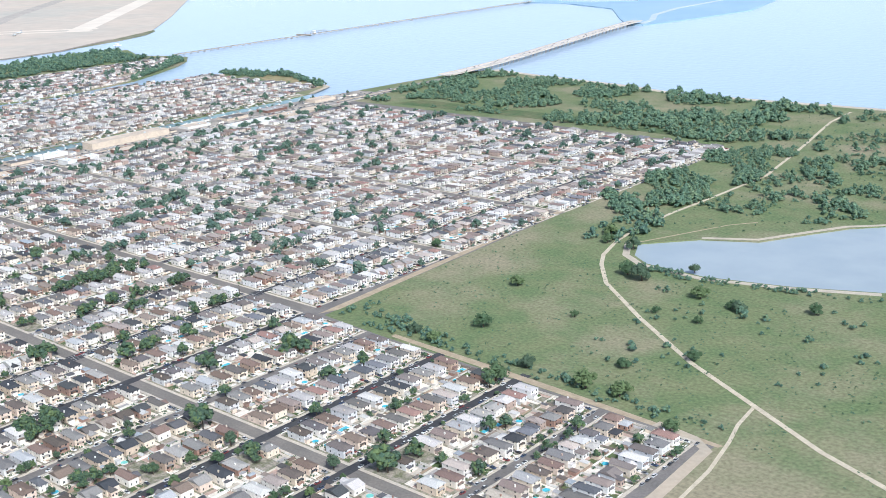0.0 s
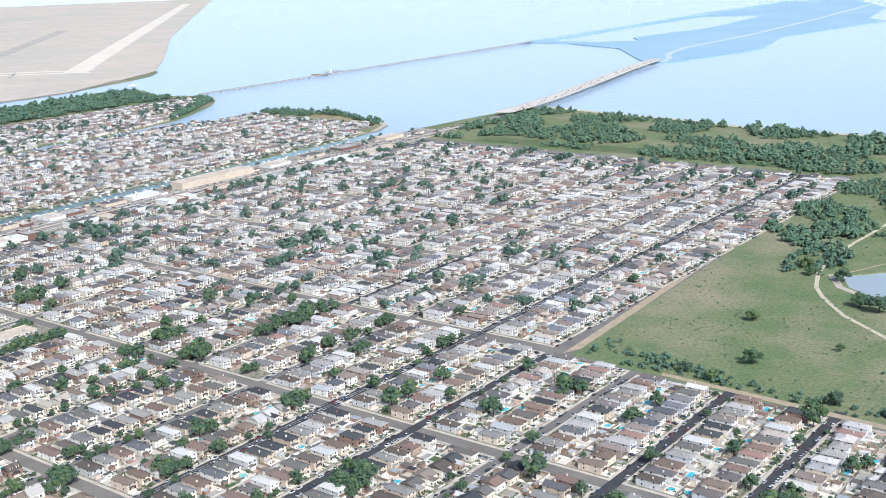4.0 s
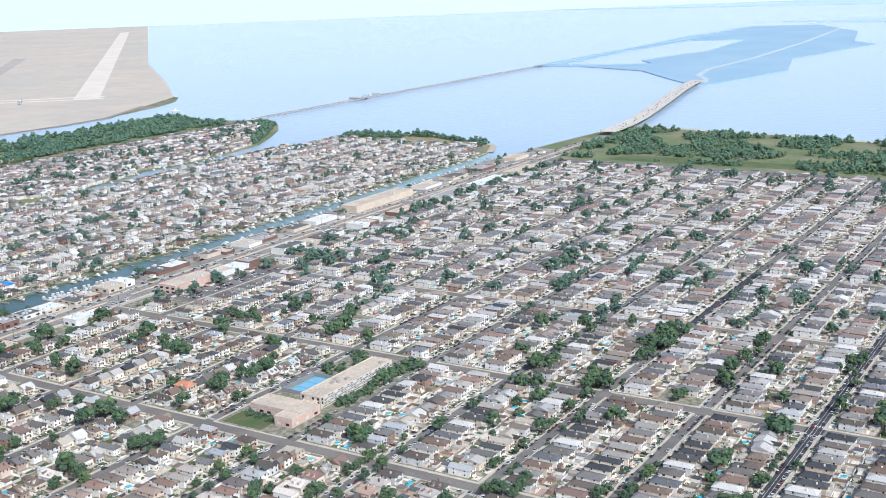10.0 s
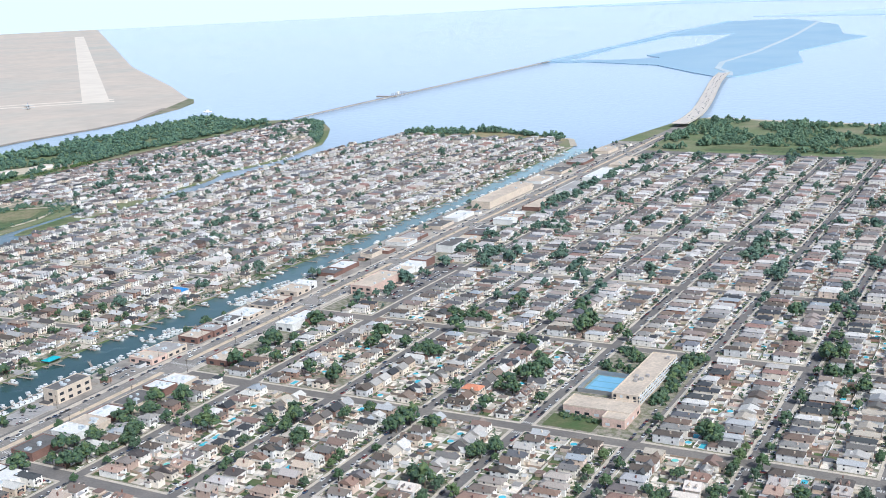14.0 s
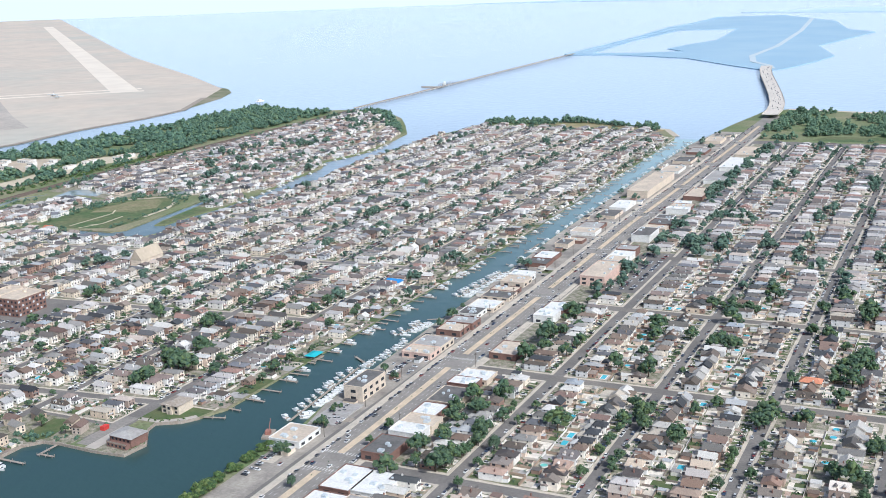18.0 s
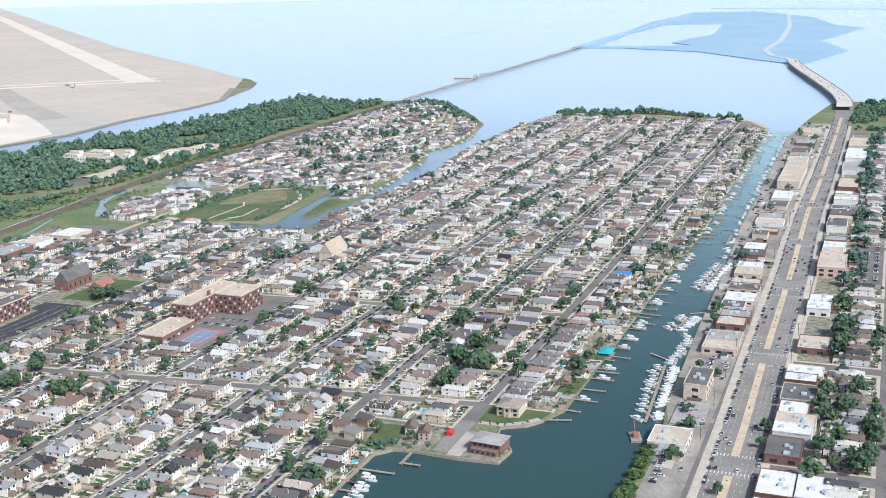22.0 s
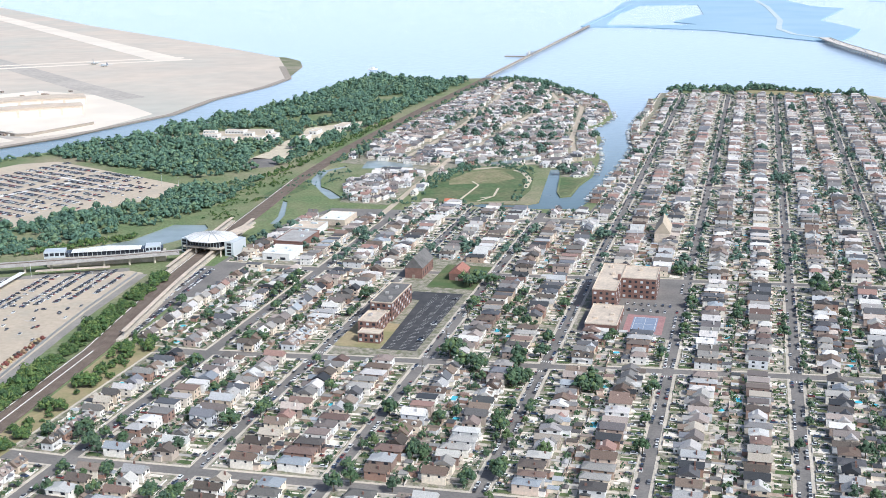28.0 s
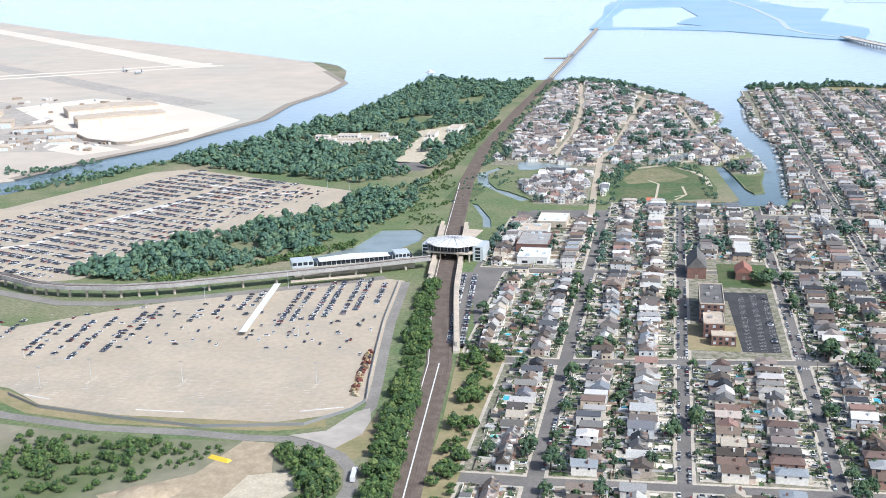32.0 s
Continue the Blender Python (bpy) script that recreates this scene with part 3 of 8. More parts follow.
M_BRUSH = material("brush_leaves", None, 0.9, leaf=0.12, palette=[(0.075, 0.132, 0.046), (0.098, 0.161, 0.052), (0.063, 0.115, 0.046), (0.127, 0.184, 0.057), (0.057, 0.098, 0.046), (0.155, 0.201, 0.069)], fine=0.7, grain=0.3)
# Raised base colour stands in for sky glare on creek and pools.
M_GLARE_WATER = material("sky_glare_water", (0.31, 0.36, 0.36), 0.12, (0.25, 0.30, 0.30), 0.05, 0.8, spec=0.6)
M_AVE = material("worn_brown_asphalt", (0.235, 0.212, 0.185), 0.9, (0.165, 0.152, 0.138), 0.03, 0.8, fine=0.6)
M_BLVD = material("worn_pale_asphalt", (0.245, 0.227, 0.205), 0.9, (0.32, 0.293, 0.262), 0.04, 0.8, fine=0.5)
M_FORE = material("patched_forecourt", (0.36, 0.325, 0.28), 0.9, (0.22, 0.20, 0.18), 0.05, 0.9, fine=0.5, third=(0.46, 0.415, 0.35), broad=0.02)
M_APRON = material("apron_concrete", (0.48, 0.43, 0.375), 0.9, (0.41, 0.37, 0.325), 0.012, 0.8, fine=0.1)
# Second leaf palette with distance haze greyed into it, for far trees.
M_LEAF_P = material("haze_greyed_leaves", None, 0.9, leaf=0.12, palette=[(0.095, 0.155, 0.121), (0.115, 0.176, 0.128), (0.084, 0.142, 0.115), (0.128, 0.189, 0.135)], fine=0.9, grain=0.25)
M_MEDIAN = material("sandy_paving", (0.66, 0.53, 0.38), 0.95, (0.50, 0.41, 0.30), 0.1, 0.8, fine=0.8)
M_PALECON = material("pale_new_concrete", (0.80, 0.73, 0.63), 0.9, (0.62, 0.56, 0.475), 0.3, 0.7, fine=1.0)
M_PAVER = material("red_paver", (0.40, 0.29, 0.235), 0.9, (0.48, 0.37, 0.30), 0.4, 0.8, fine=1)
M_FENCE = material("fence_board", None, 0.85, palette=[(0.75, 0.74, 0.71), (0.36, 0.28, 0.21), (0.70, 0.67, 0.62), (0.25, 0.21, 0.18), (0.6, 0.56, 0.5)])
M_BRIDGE = material("pale_bridge_concrete", (0.66, 0.60, 0.53), 0.9, (0.58, 0.53, 0.47), 0.05, 0.8, fine=0.3)
M_RAILSTEEL = material("rusty_rail", (0.13, 0.095, 0.075), 0.7, (0.2, 0.16, 0.13), 1.0, 0.6)
M_RED = material("red_paint", (0.55, 0.06, 0.05), 0.5)
M_YELLOW = material("yellow_paint", (0.75, 0.55, 0.06), 0.6)
M_TURQ = material("turquoise_canvas", (0.05, 0.45, 0.50), 0.7)
M_ORANGE = material("orange_tile", (0.62, 0.26, 0.15), 0.85, (0.5, 0.2, 0.12), 0.5, 0.6, fine=1)
M_DULLRED = material("dull_red_shingle", (0.36, 0.17, 0.13), 0.9, (0.28, 0.14, 0.11), 0.4, 0.6, fine=1)
# Far shore, marsh islands and island road carry painted blue haze.
M_FAR = material("hazed_far_shore", (0.52, 0.66, 0.78), 0.95, (0.58, 0.70, 0.80), 0.002, 0.8)
M_PALE = material("hazed_pale_road", (0.56, 0.62, 0.64), 0.95, (0.48, 0.56, 0.6), 0.02, 0.8)
M_PLATE = material("pale_steel", (0.62, 0.66, 0.68), 0.45, metal=0.2, spec=0.5)

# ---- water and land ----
tagged(slab("water", [rect(-16000, -9000, 16000, 17600)], -1.4, 0, M_WATER), "wide calm bay water, pale blue with painted haze")
POND = [(898, 860), (915, 826), (938, 810), (1001, 805), (1073, 822), (1144, 850), (1300, 905), (1330, 1050), (1230, 1120), (1120, 1085), (1073, 1047), (1045, 1019), (1021, 980), (992, 929), (940, 905)]
CREEK = [(-978, 186), (-966, 204), (-934, 246), (-924, 312), (-892, 318), (-880, 302), (-878, 272), (-898, 226), (-940, 206)]
INLETS = [
    [(-828, 332), (-834, 368), (-857, 436), (-850, 432), (-827, 370), (-820, 332)],
    [(-867, 537), (-880, 600), (-860, 640), (-852, 632), (-866, 598), (-857, 549), (-843, 514), (-826, 499), (-796, 460), (-808, 452), (-830, 482), (-850, 514)],
    [(-657, 472), (-651, 474), (-654, 520), (-658, 560), (-664, 558)],
]
MAIN = [(-55, -180), (-55, -60), (-54, 8), (-48, 34), (-54, 80), (-56, 150), (-60, 250), (-64, 420), (-72, 600), (-74, 800), (-80, 1250), (-60, 1500), (-38, 1690), (5, 1745), (151, 1717), (351, 1688), (491, 1650), (643, 1654), (841, 1660), (1500, 1640), (7000, 1500), (7000, -9000), (-16000, -9000), (-16000, -600), (-2600, -50), (-1800, 200), (-1500, 360), (-1397, 424), (-1373, 507), (-1324, 601), (-1283, 684), (-1246, 775), (-1214, 877), (-1177, 1052), (-1161, 1386), (-1145, 1626), (-1060, 1590), (-1000, 1560), (-922, 1590), (-846, 1600), (-780, 1549), (-720, 1480), (-665, 1390), (-610, 1290), (-590, 1180), (-576, 1104), (-583, 1024), (-597, 978), (-574, 930), (-566, 889), (-566, 840), (-550, 752), (-546, 690), (-543, 635), (-550, 580), (-551, 522), (-562, 515), (-570, 540), (-580, 618), (-589, 673), (-600, 671), (-588, 556), (-580, 484), (-592, 469), (-640, 468), (-646, 460), (-644, 449), (-586, 450), (-535, 458), (-528, 490), (-524, 584), (-518, 679), (-516, 770), (-516, 831), (-528, 915), (-534, 960), (-538, 1050), (-534, 1183), (-541, 1300), (-520, 1389), (-507, 1491), (-336, 1507), (-157, 1429), (-124, 1352), (-117, 1310), (-112, 1030), (-110, 820), (-106, 565), (-110, 420), (-112, 200), (-114, 48), (-123, 27), (-130, 17), (-145, 8), (-143, -2), (-128, -22), (-130, -40), (-154, -42), (-184, -40), (-196, -42), (-204, -52), (-205, -103), (-205, -180)]
tagged(slab("ground", [MAIN, POND, CREEK, *INLETS], 0.0, 1.6, M_GRASS), "flat low-lying coastal land with rough grass")
AIR = [(-1440, 501), (-1402, 640), (-1348, 770), (-1325, 890), (-1298, 1010), (-1315, 1195), (-1297, 1390), (-1307, 1530), (-1420, 1760), (-1520, 1960), (-1855, 2268), (-2708, 2992), (-8000, 8000), (-16000, 8000), (-16000, -300), (-2600, 120), (-1850, 300), (-1560, 420)]
slab("airfield_ground", [AIR], 0.2, 1.8, M_AIRPORT, label="dry pale airfield grass and bare ground")
slab("ground", [[(-1330, 1580), (-1375, 1760), (-1430, 1880), (-1500, 1960), (-1560, 1985), (-1480, 1880), (-1400, 1720)]], 0.0, 1.6, M_EARTH, label="low stony spit off the airfield shore")
ISLE = [(-190, 2549), (-300, 2680), (-487, 2927), (-749, 3050), (-880, 3046), (-912, 3046), (-912, 3600), (-960, 4546), (-900, 5406), (-600, 5500), (-281, 4897), (-156, 4266), (-40, 4100), (-158, 3407), (-60, 3000), (-90, 2800), (-129, 2622), (-150, 2560)]
WEST_POND = [(-850, 3125), (-700, 3120), (-555, 3187), (-640, 3300), (-609, 3508), (-560, 3700), (-620, 4400), (-857, 4339), (-880, 3700)]
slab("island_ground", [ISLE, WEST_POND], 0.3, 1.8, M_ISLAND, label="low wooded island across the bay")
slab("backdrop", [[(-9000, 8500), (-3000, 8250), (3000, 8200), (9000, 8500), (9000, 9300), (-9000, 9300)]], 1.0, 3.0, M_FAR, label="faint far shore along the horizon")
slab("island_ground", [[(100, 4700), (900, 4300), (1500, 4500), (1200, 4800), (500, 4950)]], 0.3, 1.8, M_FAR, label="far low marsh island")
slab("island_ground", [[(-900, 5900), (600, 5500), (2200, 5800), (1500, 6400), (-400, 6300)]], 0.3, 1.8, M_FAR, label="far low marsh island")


slab("water", [POND], -1.2, 0, material("pond_water", (0.43, 0.48, 0.50), 0.12, (0.37, 0.43, 0.46), 0.02, 0.7, spec=0.6), label="still grey-blue meadow pond")
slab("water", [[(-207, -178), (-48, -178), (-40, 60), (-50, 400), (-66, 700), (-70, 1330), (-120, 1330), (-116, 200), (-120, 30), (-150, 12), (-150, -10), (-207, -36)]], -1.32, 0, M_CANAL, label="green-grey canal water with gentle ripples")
for loop in [CREEK, *INLETS]:
    slab("water", [loop], -1.1, 0, M_GLARE_WATER, label="still tidal water paled by painted sky glare")


def strip(name, pts, width, top, depth, mat, label, kind="structure"):
    left, right = [], []
    for k, (x, y) in enumerate(pts):
        (ax, ay), (bx, by) = pts[max(0, k - 1)], pts[min(len(pts) - 1, k + 1)]
        d = math.hypot(bx - ax, by - ay)
        nx, ny = -(by - ay) / d * width / 2, (bx - ax) / d * width / 2
        left.append((x + nx, y + ny)), right.append((x - nx, y - ny))
    return slab(name, [left + right[::-1]], top, depth, mat, kind=kind, label=label)


# shores of sand, dirt path over the meadow
strip("shore", [(5, 1741), (151, 1712), (351, 1683), (491, 1645), (643, 1649), (841, 1655), (1500, 1636)], 16, 0.12, 0.1, M_SAND, "narrow sandy beach along the bay")
strip("shore", [(-507, 1488), (-336, 1503), (-157, 1425), (-122, 1350)], 12, 0.12, 0.1, M_SAND, "narrow sandy shore of the point")
strip("shore", [(-1442, 510), (-1407, 640), (-1353, 770), (-1331, 890), (-1304, 1010), (-1321, 1195), (-1303, 1390), (-1313, 1530), (-1424, 1755)], 15, 0.32, 0.1, M_DECK, "dark stony shore below the airfield")
strip("shore", [(888, 858), (908, 822), (936, 804), (1001, 799), (1073, 816), (1144, 844)], 7, 0.1, 0.08, M_SAND, "stony rim of the meadow pond")
strip("shore", [(1075, 1052), (1040, 1022), (1016, 982), (988, 934), (940, 910)], 6, 0.1, 0.08, M_SAND, "stony rim of the meadow pond")
M_PATH = material("sandy_path", (0.60, 0.53, 0.40), 0.95, (0.50, 0.43, 0.32), 0.15, 0.8, fine=0.6)
strip("dirt_path", [(1480, 440), (1340, 500), (1268, 530), (1221, 550), (1159, 586), (1088, 627), (1010, 684), (938, 743), (905, 785), (890, 811), (876, 855), (869, 901), (868, 975), (872, 1048), (876, 1180), (853, 1304), (838, 1380), (826, 1434), (806, 1530), (801, 1614)], 4.0, 0.16, 0.12, M_PATH, "sandy footpath winding over the meadow")
strip("dirt_path", [(1159, 586), (1163, 555), (1170, 530), (1178, 490), (1182, 440), (1185, 380)], 2.6, 0.13, 0.1, M_PATH, "narrow side path over the meadow")
strip("dirt_path", [(890, 850), (940, 965), (960, 990)], 2.0, 0.1, 0.08, M_DIRT, "narrow side path over the meadow")
slab("verge", [[(783, 540), (790, 556), (769, 860), (753, 1272), (746, 1272), (762, 860)]], 0.08, 0.06, M_DIRT, label="bare strip along the meadow's edge")
slab("verge", [[(870, 538), (940, 533), (1168, 519), (1170, 523), (1050, 533), (960, 539), (870, 543)]], 0.08, 0.06, M_DIRT, label="bare strip along the meadow's edge")
slab("meadow_patch", [[(100, 1345), (520, 1345), (700, 1330), (700, 1370), (420, 1392), (120, 1395)]], 0.06, 0.05, M_MARSH, label="bright green reed strip before the wood")

rng = random.Random(4)
# ---- airfield ----
slab("runway", [[(-1735, 1878), (-1790, 1828), (-5590, 5450), (-5550, 5500)]], 0.42, 0.1, M_RUNWAY, label="long pale concrete runway")
strip("taxiway", [(-1720, 1880), (-1960, 1705), (-2200, 1530)], 26, 0.40, 0.1, M_RUNWAY, "pale concrete taxiway")
strip("taxiway", [(-1770, 1930), (-2000, 1760), (-2240, 1585)], 26, 0.46, 0.1, M_RUNWAY, "pale concrete taxiway")
strip("taxiway", [(-1480, 1180), (-1680, 1330), (-2600, 2090), (-3800, 3200)], 60, 0.34, 0.1, M_APRON, "pale concrete taxiway")
slab("apron", [[(-1385, 770), (-1352, 930), (-1345, 1010), (-1470, 1035), (-1660, 1060), (-2100, 1330), (-2500, 1000), (-1700, 660), (-1480, 700)]], 0.33, 0.1, M_APRON, label="pale concrete aircraft apron")
slab("apron", [[(-1531, 823), (-1400, 748), (-1346, 832), (-1338, 1007), (-1434, 1095), (-1580, 1215), (-1732, 1258), (-1816, 1126)]], 0.37, 0.1, M_RUNWAY, label="cream paved yard by the creek")
slab("apron", [[(-1511, 709), (-1440, 672), (-1404, 723), (-1516, 783)]], 0.36, 0.1, M_RUNWAY, label="cream paved yard by the creek")
strip("blast_fence", [(-1526, 824), (-1490, 786), (-1429, 759), (-1410, 766), (-1376, 887)], 2.5, 4.4, 4.1, M_DECK, "dark blast fence round the cream yard")
CLUTTER = Heap()
for k in range(60):
    CLUTTER.add(box_piece(-3, -1.3, 0, 3, 1.3, 2.8), rng.uniform(-1620, -1440), rng.uniform(700, 800) , 0.34, rng.uniform(0, 3.1), rng.uniform(0.8, 2), rng.uniform(0.8, 2), 1)
for k in range(80):
    CLUTTER.add(box_piece(-4, -2, 0, 4, 2, 3.2), rng.uniform(-2300, -1600), rng.uniform(760, 1250), 0.34, rng.uniform(0, 3.1), rng.uniform(0.8, 3), rng.uniform(0.8, 2), 1)
CLUTTER.done("airport_sheds", [M_FENCE], "containers, sheds and vehicles strewn over the airport yards", "containers")


def flat_building(name, x0, y0, x1, y1, h, wall, roof, label, category="building", rows=1, step=4.5, group="", z=0.2, units=2, glass=None, sides="swe"):
    """A flat-roofed building: walls, roof with parapet, roof units, and each window."""
    b = thing(name, (x0 + x1) / 2, (y0 + y1) / 2, z, 0, label, category, group)
    w, d = x1 - x0, y1 - y0
    wl_ = part("wall", box_piece(-w / 2, -d / 2, 0, w / 2, d / 2, h), [wall], b)
    rim = [box_piece(-w / 2 - 0.15, s * d / 2 - 0.25, h + 0.02, w / 2 + 0.15, s * d / 2 + 0.25, h + 0.7) for s in (-1, 1)]
    rim += [box_piece(s * w / 2 - 0.25, -d / 2 + 0.26, h + 0.02, s * w / 2 + 0.25, d / 2 - 0.26, h + 0.7) for s in (-1, 1)]
    part("parapet", join(*rim), [wall], b)
    rf_ = part("roof", box_piece(-w / 2 + 0.3, -d / 2 + 0.3, h, w / 2 - 0.3, d / 2 - 0.3, h + 0.25), [roof], b)
    g = random.Random(int(x0 * 7 + y0 * 3))
    for _ in range(units):
        x, y, s = g.uniform(-w / 2 + 3, w / 2 - 3), g.uniform(-d / 2 + 3, d / 2 - 3), g.uniform(0.8, 1.8)
        part("roof_unit", join(box_piece(x - s, y - s, h + 0.25, x + s, y + s, h + 1.5), box_piece(x - s * 0.6, y - s * 0.6, h + 1.5, x + s * 0.6, y + s * 0.6, h + 1.8)), [M_PLATE], rf_)
    for side in sides:
        long = w if side in "sn" else d
        n = max(1, int(long / step))
        for r in range(rows):
            for k in range(n):
                u = -long / 2 + long * (k + 0.5) / n
                zz, hh = 1.0 + r * (h - 0.6) / rows, min(2.2, (h - 0.6) / rows * 0.55)
                ww = step * 0.5
                if side in "sn":
                    p = pane(u, -d / 2 if side == "s" else d / 2, zz, ww, hh, side)
                else:
                    p = pane(-w / 2 if side == "w" else w / 2, u, zz, ww, hh, side)
                part("window", p, [glass or M_GLASS], wl_)
    return b


for x, y, w, d, h in [(-1525, 960, 139, 46, 15), (-1600, 1075, 150, 60, 13), (-1545, 815, 40, 20, 6), (-1520, 760, 30, 16, 5), (-1620, 860, 60, 20, 8), (-1720, 900, 70, 40, 10), (-1820, 1010, 90, 30, 9), (-1900, 1090, 70, 30, 10), (-1640, 740, 46, 26, 8), (-1760, 770, 50, 40, 8), (-2000, 1000, 80, 40, 9), (-2150, 1160, 90, 30, 9), (-1740, 690, 40, 24, 7), (-1580, 700, 30, 20, 6), (-1880, 900, 60, 40, 8)]:
    b = thing("hangar", x, y, 0.3, 37 if w > 130 else 24, "pale flat-topped airport hangar on the apron", "hangar", "airport hangars")
    part("wall", box_piece(-w / 2, -d / 2, 0, w / 2, d / 2, h), [M_BEIGE], b)
    part("roof", join(hip(-w / 2 - 1, -d / 2 - 1, w / 2 + 1, d / 2 + 1, h, 1.6, 0, 0)), [M_FLAT], b)
    for k in range(4):
        part("door", pane(-w / 2 + w * (k + 0.5) / 4, -d / 2, 0, w / 4.6, h * 0.75, "s", 0, 0.3), [M_PLATE], b)
for x, y, r in [(-1950, 1190, 60), (-2080, 1320, 200), (-1850, 1690, 235), (-1905, 1735, 40), (-2240, 1420, 120)]:
    a = thing("airliner", x, y, 0.36, r, "white jet airliner parked on the airfield", "airplane", "parked airliners")
    part("fuselage", join(([(px, pz - 0.0, 4 - py) for px, py, pz in tube(1.6, 2.0, -17, -8, 10)[0]], tube(1, 1, 0, 1, 10)[1], [0] * 11), ([(px, pz, 4 - py) for px, py, pz in tube(2.0, 2.0, -8, 10, 10)[0]], tube(1, 1, 0, 1, 10)[1], [0] * 11), ([(px, pz, 4 - py) for px, py, pz in tube(2.0, 0.5, 10, 20, 10)[0]], tube(1, 1, 0, 1, 10)[1], [0] * 11)), [M_BOAT], a)
    for s in (-1, 1):
        part("wing", ([(s * 1.8, -3, 3.2), (s * 17, 7, 4), (s * 17, 9, 4), (s * 1.8, 5, 3.2), (s * 1.8, -3, 3.7), (s * 17, 7, 4.3), (s * 17, 9, 4.3), (s * 1.8, 5, 3.7)], box_piece(0, 0, 0, 1, 1, 1, 0, True)[1], [0] * 6), [M_PLATE], a)
        part("engine", ([(s * 6 + px, pz - 3, 2.4 + py) for px, py, pz in tube(1.1, 0.9, 0, 4, 8)[0]], tube(1, 1, 0, 1, 8)[1], [0] * 9), [M_STEEL], a)
    for ux, uy in ((0, -13), (-3, 3), (3, 3)):
        part("landing_gear", box_piece(ux - 0.4, uy - 0.5, 0, ux + 0.4, uy + 0.5, 2.6), [M_RUBBER], a)
    part("tail_fin", box_piece(-0.25, 14, 5, 0.25, 19, 11, 0), [M_BLUE], a)

# ---- streets and blocks ----
STREETS = [81 + 77 * k for k in range(15)]
AVES = [-180, 0, 181, 360, 543, 732, 910, 1090, 1300]
slab("road", [[(-24, -200), (240, -110), (560, 0), (774, 70), (1160, 230), (1166, 521), (862, 534), (790, 540), (748, 1305), (-24, 1330)]], 0.05, 0.05, M_ASPHALT, label="grey asphalt street grid between the house blocks")
strip("road", [(697, 100), (697, 1300)], 12.4, 0.075, 0.05, M_DARKROAD, "dark freshly paved street with a centre line")
for x, ya, yb in ((774, 60, 530), (543, 552, 745), (928, 60, 540), (1005, 60, 540)):
    strip("road", [(x, ya), (x, yb)], 8.5, 0.07, 0.05, M_DARKROAD, "dark freshly paved side street")
strip("road", [(1120, 526), (1150, 521), (1164, 512), (1170, 430), (1172, 300)], 8, 0.09, 0.05, M_TAN, "pale concrete road at the edge of the meadow")

VILLA = Heap()
for y in AVES[2:8]:
    strip("road", [(18, y), (1164 if y < 500 else 770, y)], 10.6, 0.062, 0.05, M_AVE, "worn brownish-grey cross avenue between the blocks")
NEAR = []          # places of the houses that are things of their own
FENCE, CARS, TREES, FTREES, SHEDS, YARDS, POOLS = Heap(), Heap(), Heap(), Heap(), Heap(), Heap(), []
LOT = box_piece(-0.5, -0.5, 0, 0.5, 0.5, 0.05)
CAR = join(
    ([(-0.85, -2.15, 0.3), (0.85, -2.15, 0.3), (0.9, 2.15, 0.3), (-0.9, 2.15, 0.3), (-0.85, -2.1, 0.85), (0.85, -2.1, 0.85), (0.88, 2.1, 0.92), (-0.88, 2.1, 0.92)], [(0, 1, 5, 4), (1, 2, 6, 5), (2, 3, 7, 6), (3, 0, 4, 7), (4, 5, 6, 7)], [0] * 5),
    ([(-0.8, -1.1, 0.85), (0.8, -1.1, 0.85), (0.82, 1.7, 0.9), (-0.82, 1.7, 0.9), (-0.62, -0.4, 1.45), (0.62, -0.4, 1.45), (0.62, 1.1, 1.45), (-0.62, 1.1, 1.45)], [(0, 1, 5, 4), (1, 2, 6, 5), (2, 3, 7, 6), (3, 0, 4, 7)], [1] * 4),
    ([(-0.62, -0.4, 1.46), (0.62, -0.4, 1.46), (0.62, 1.1, 1.46), (-0.62, 1.1, 1.46)], [(0, 1, 2, 3)], [0]),
)
SHED = join(box_piece(-2.6, -2.9, 0, 2.6, 2.9, 2.4), hip(-2.8, -3.1, 2.8, 3.1, 2.4, 1.0, 0))
BAR = box_piece(-0.5, -0.06, 0, 0.5, 0.06, 1.7)
POOL = join(tube(2.4, 2.4, 0, 1.0, 14, 0, False), tube(2.25, 2.25, 0.0, 0.85, 14, 1))
LPOOL = join(box_piece(-2.3, -4.3, 0, 2.3, 4.3, 0.12, 0), box_piece(-1.8, -3.8, 0.1, 1.8, 3.8, 0.16, 1))


def street_cars(x, y0, y1, rng, along="y", fill=0.5):
    n = int(abs(y1 - y0) / 6.4)
    for k in range(n):
        if rng.random() < fill:
            v = y0 + (k + 0.5) * 6.4 * (1 if y1 > y0 else -1) + rng.uniform(-0.5, 0.5)
            if along == "y":
                CARS.add(CAR, x, v, 0.08, rng.choice((0, math.pi)), 1, rng.uniform(0.92, 1.12), rng.uniform(0.95, 1.2))
            else:
                CARS.add(CAR, v, x, 0.08, rng.choice((1, -1)) * math.pi / 2, 1, rng.uniform(0.92, 1.12), rng.uniform(0.95, 1.2))


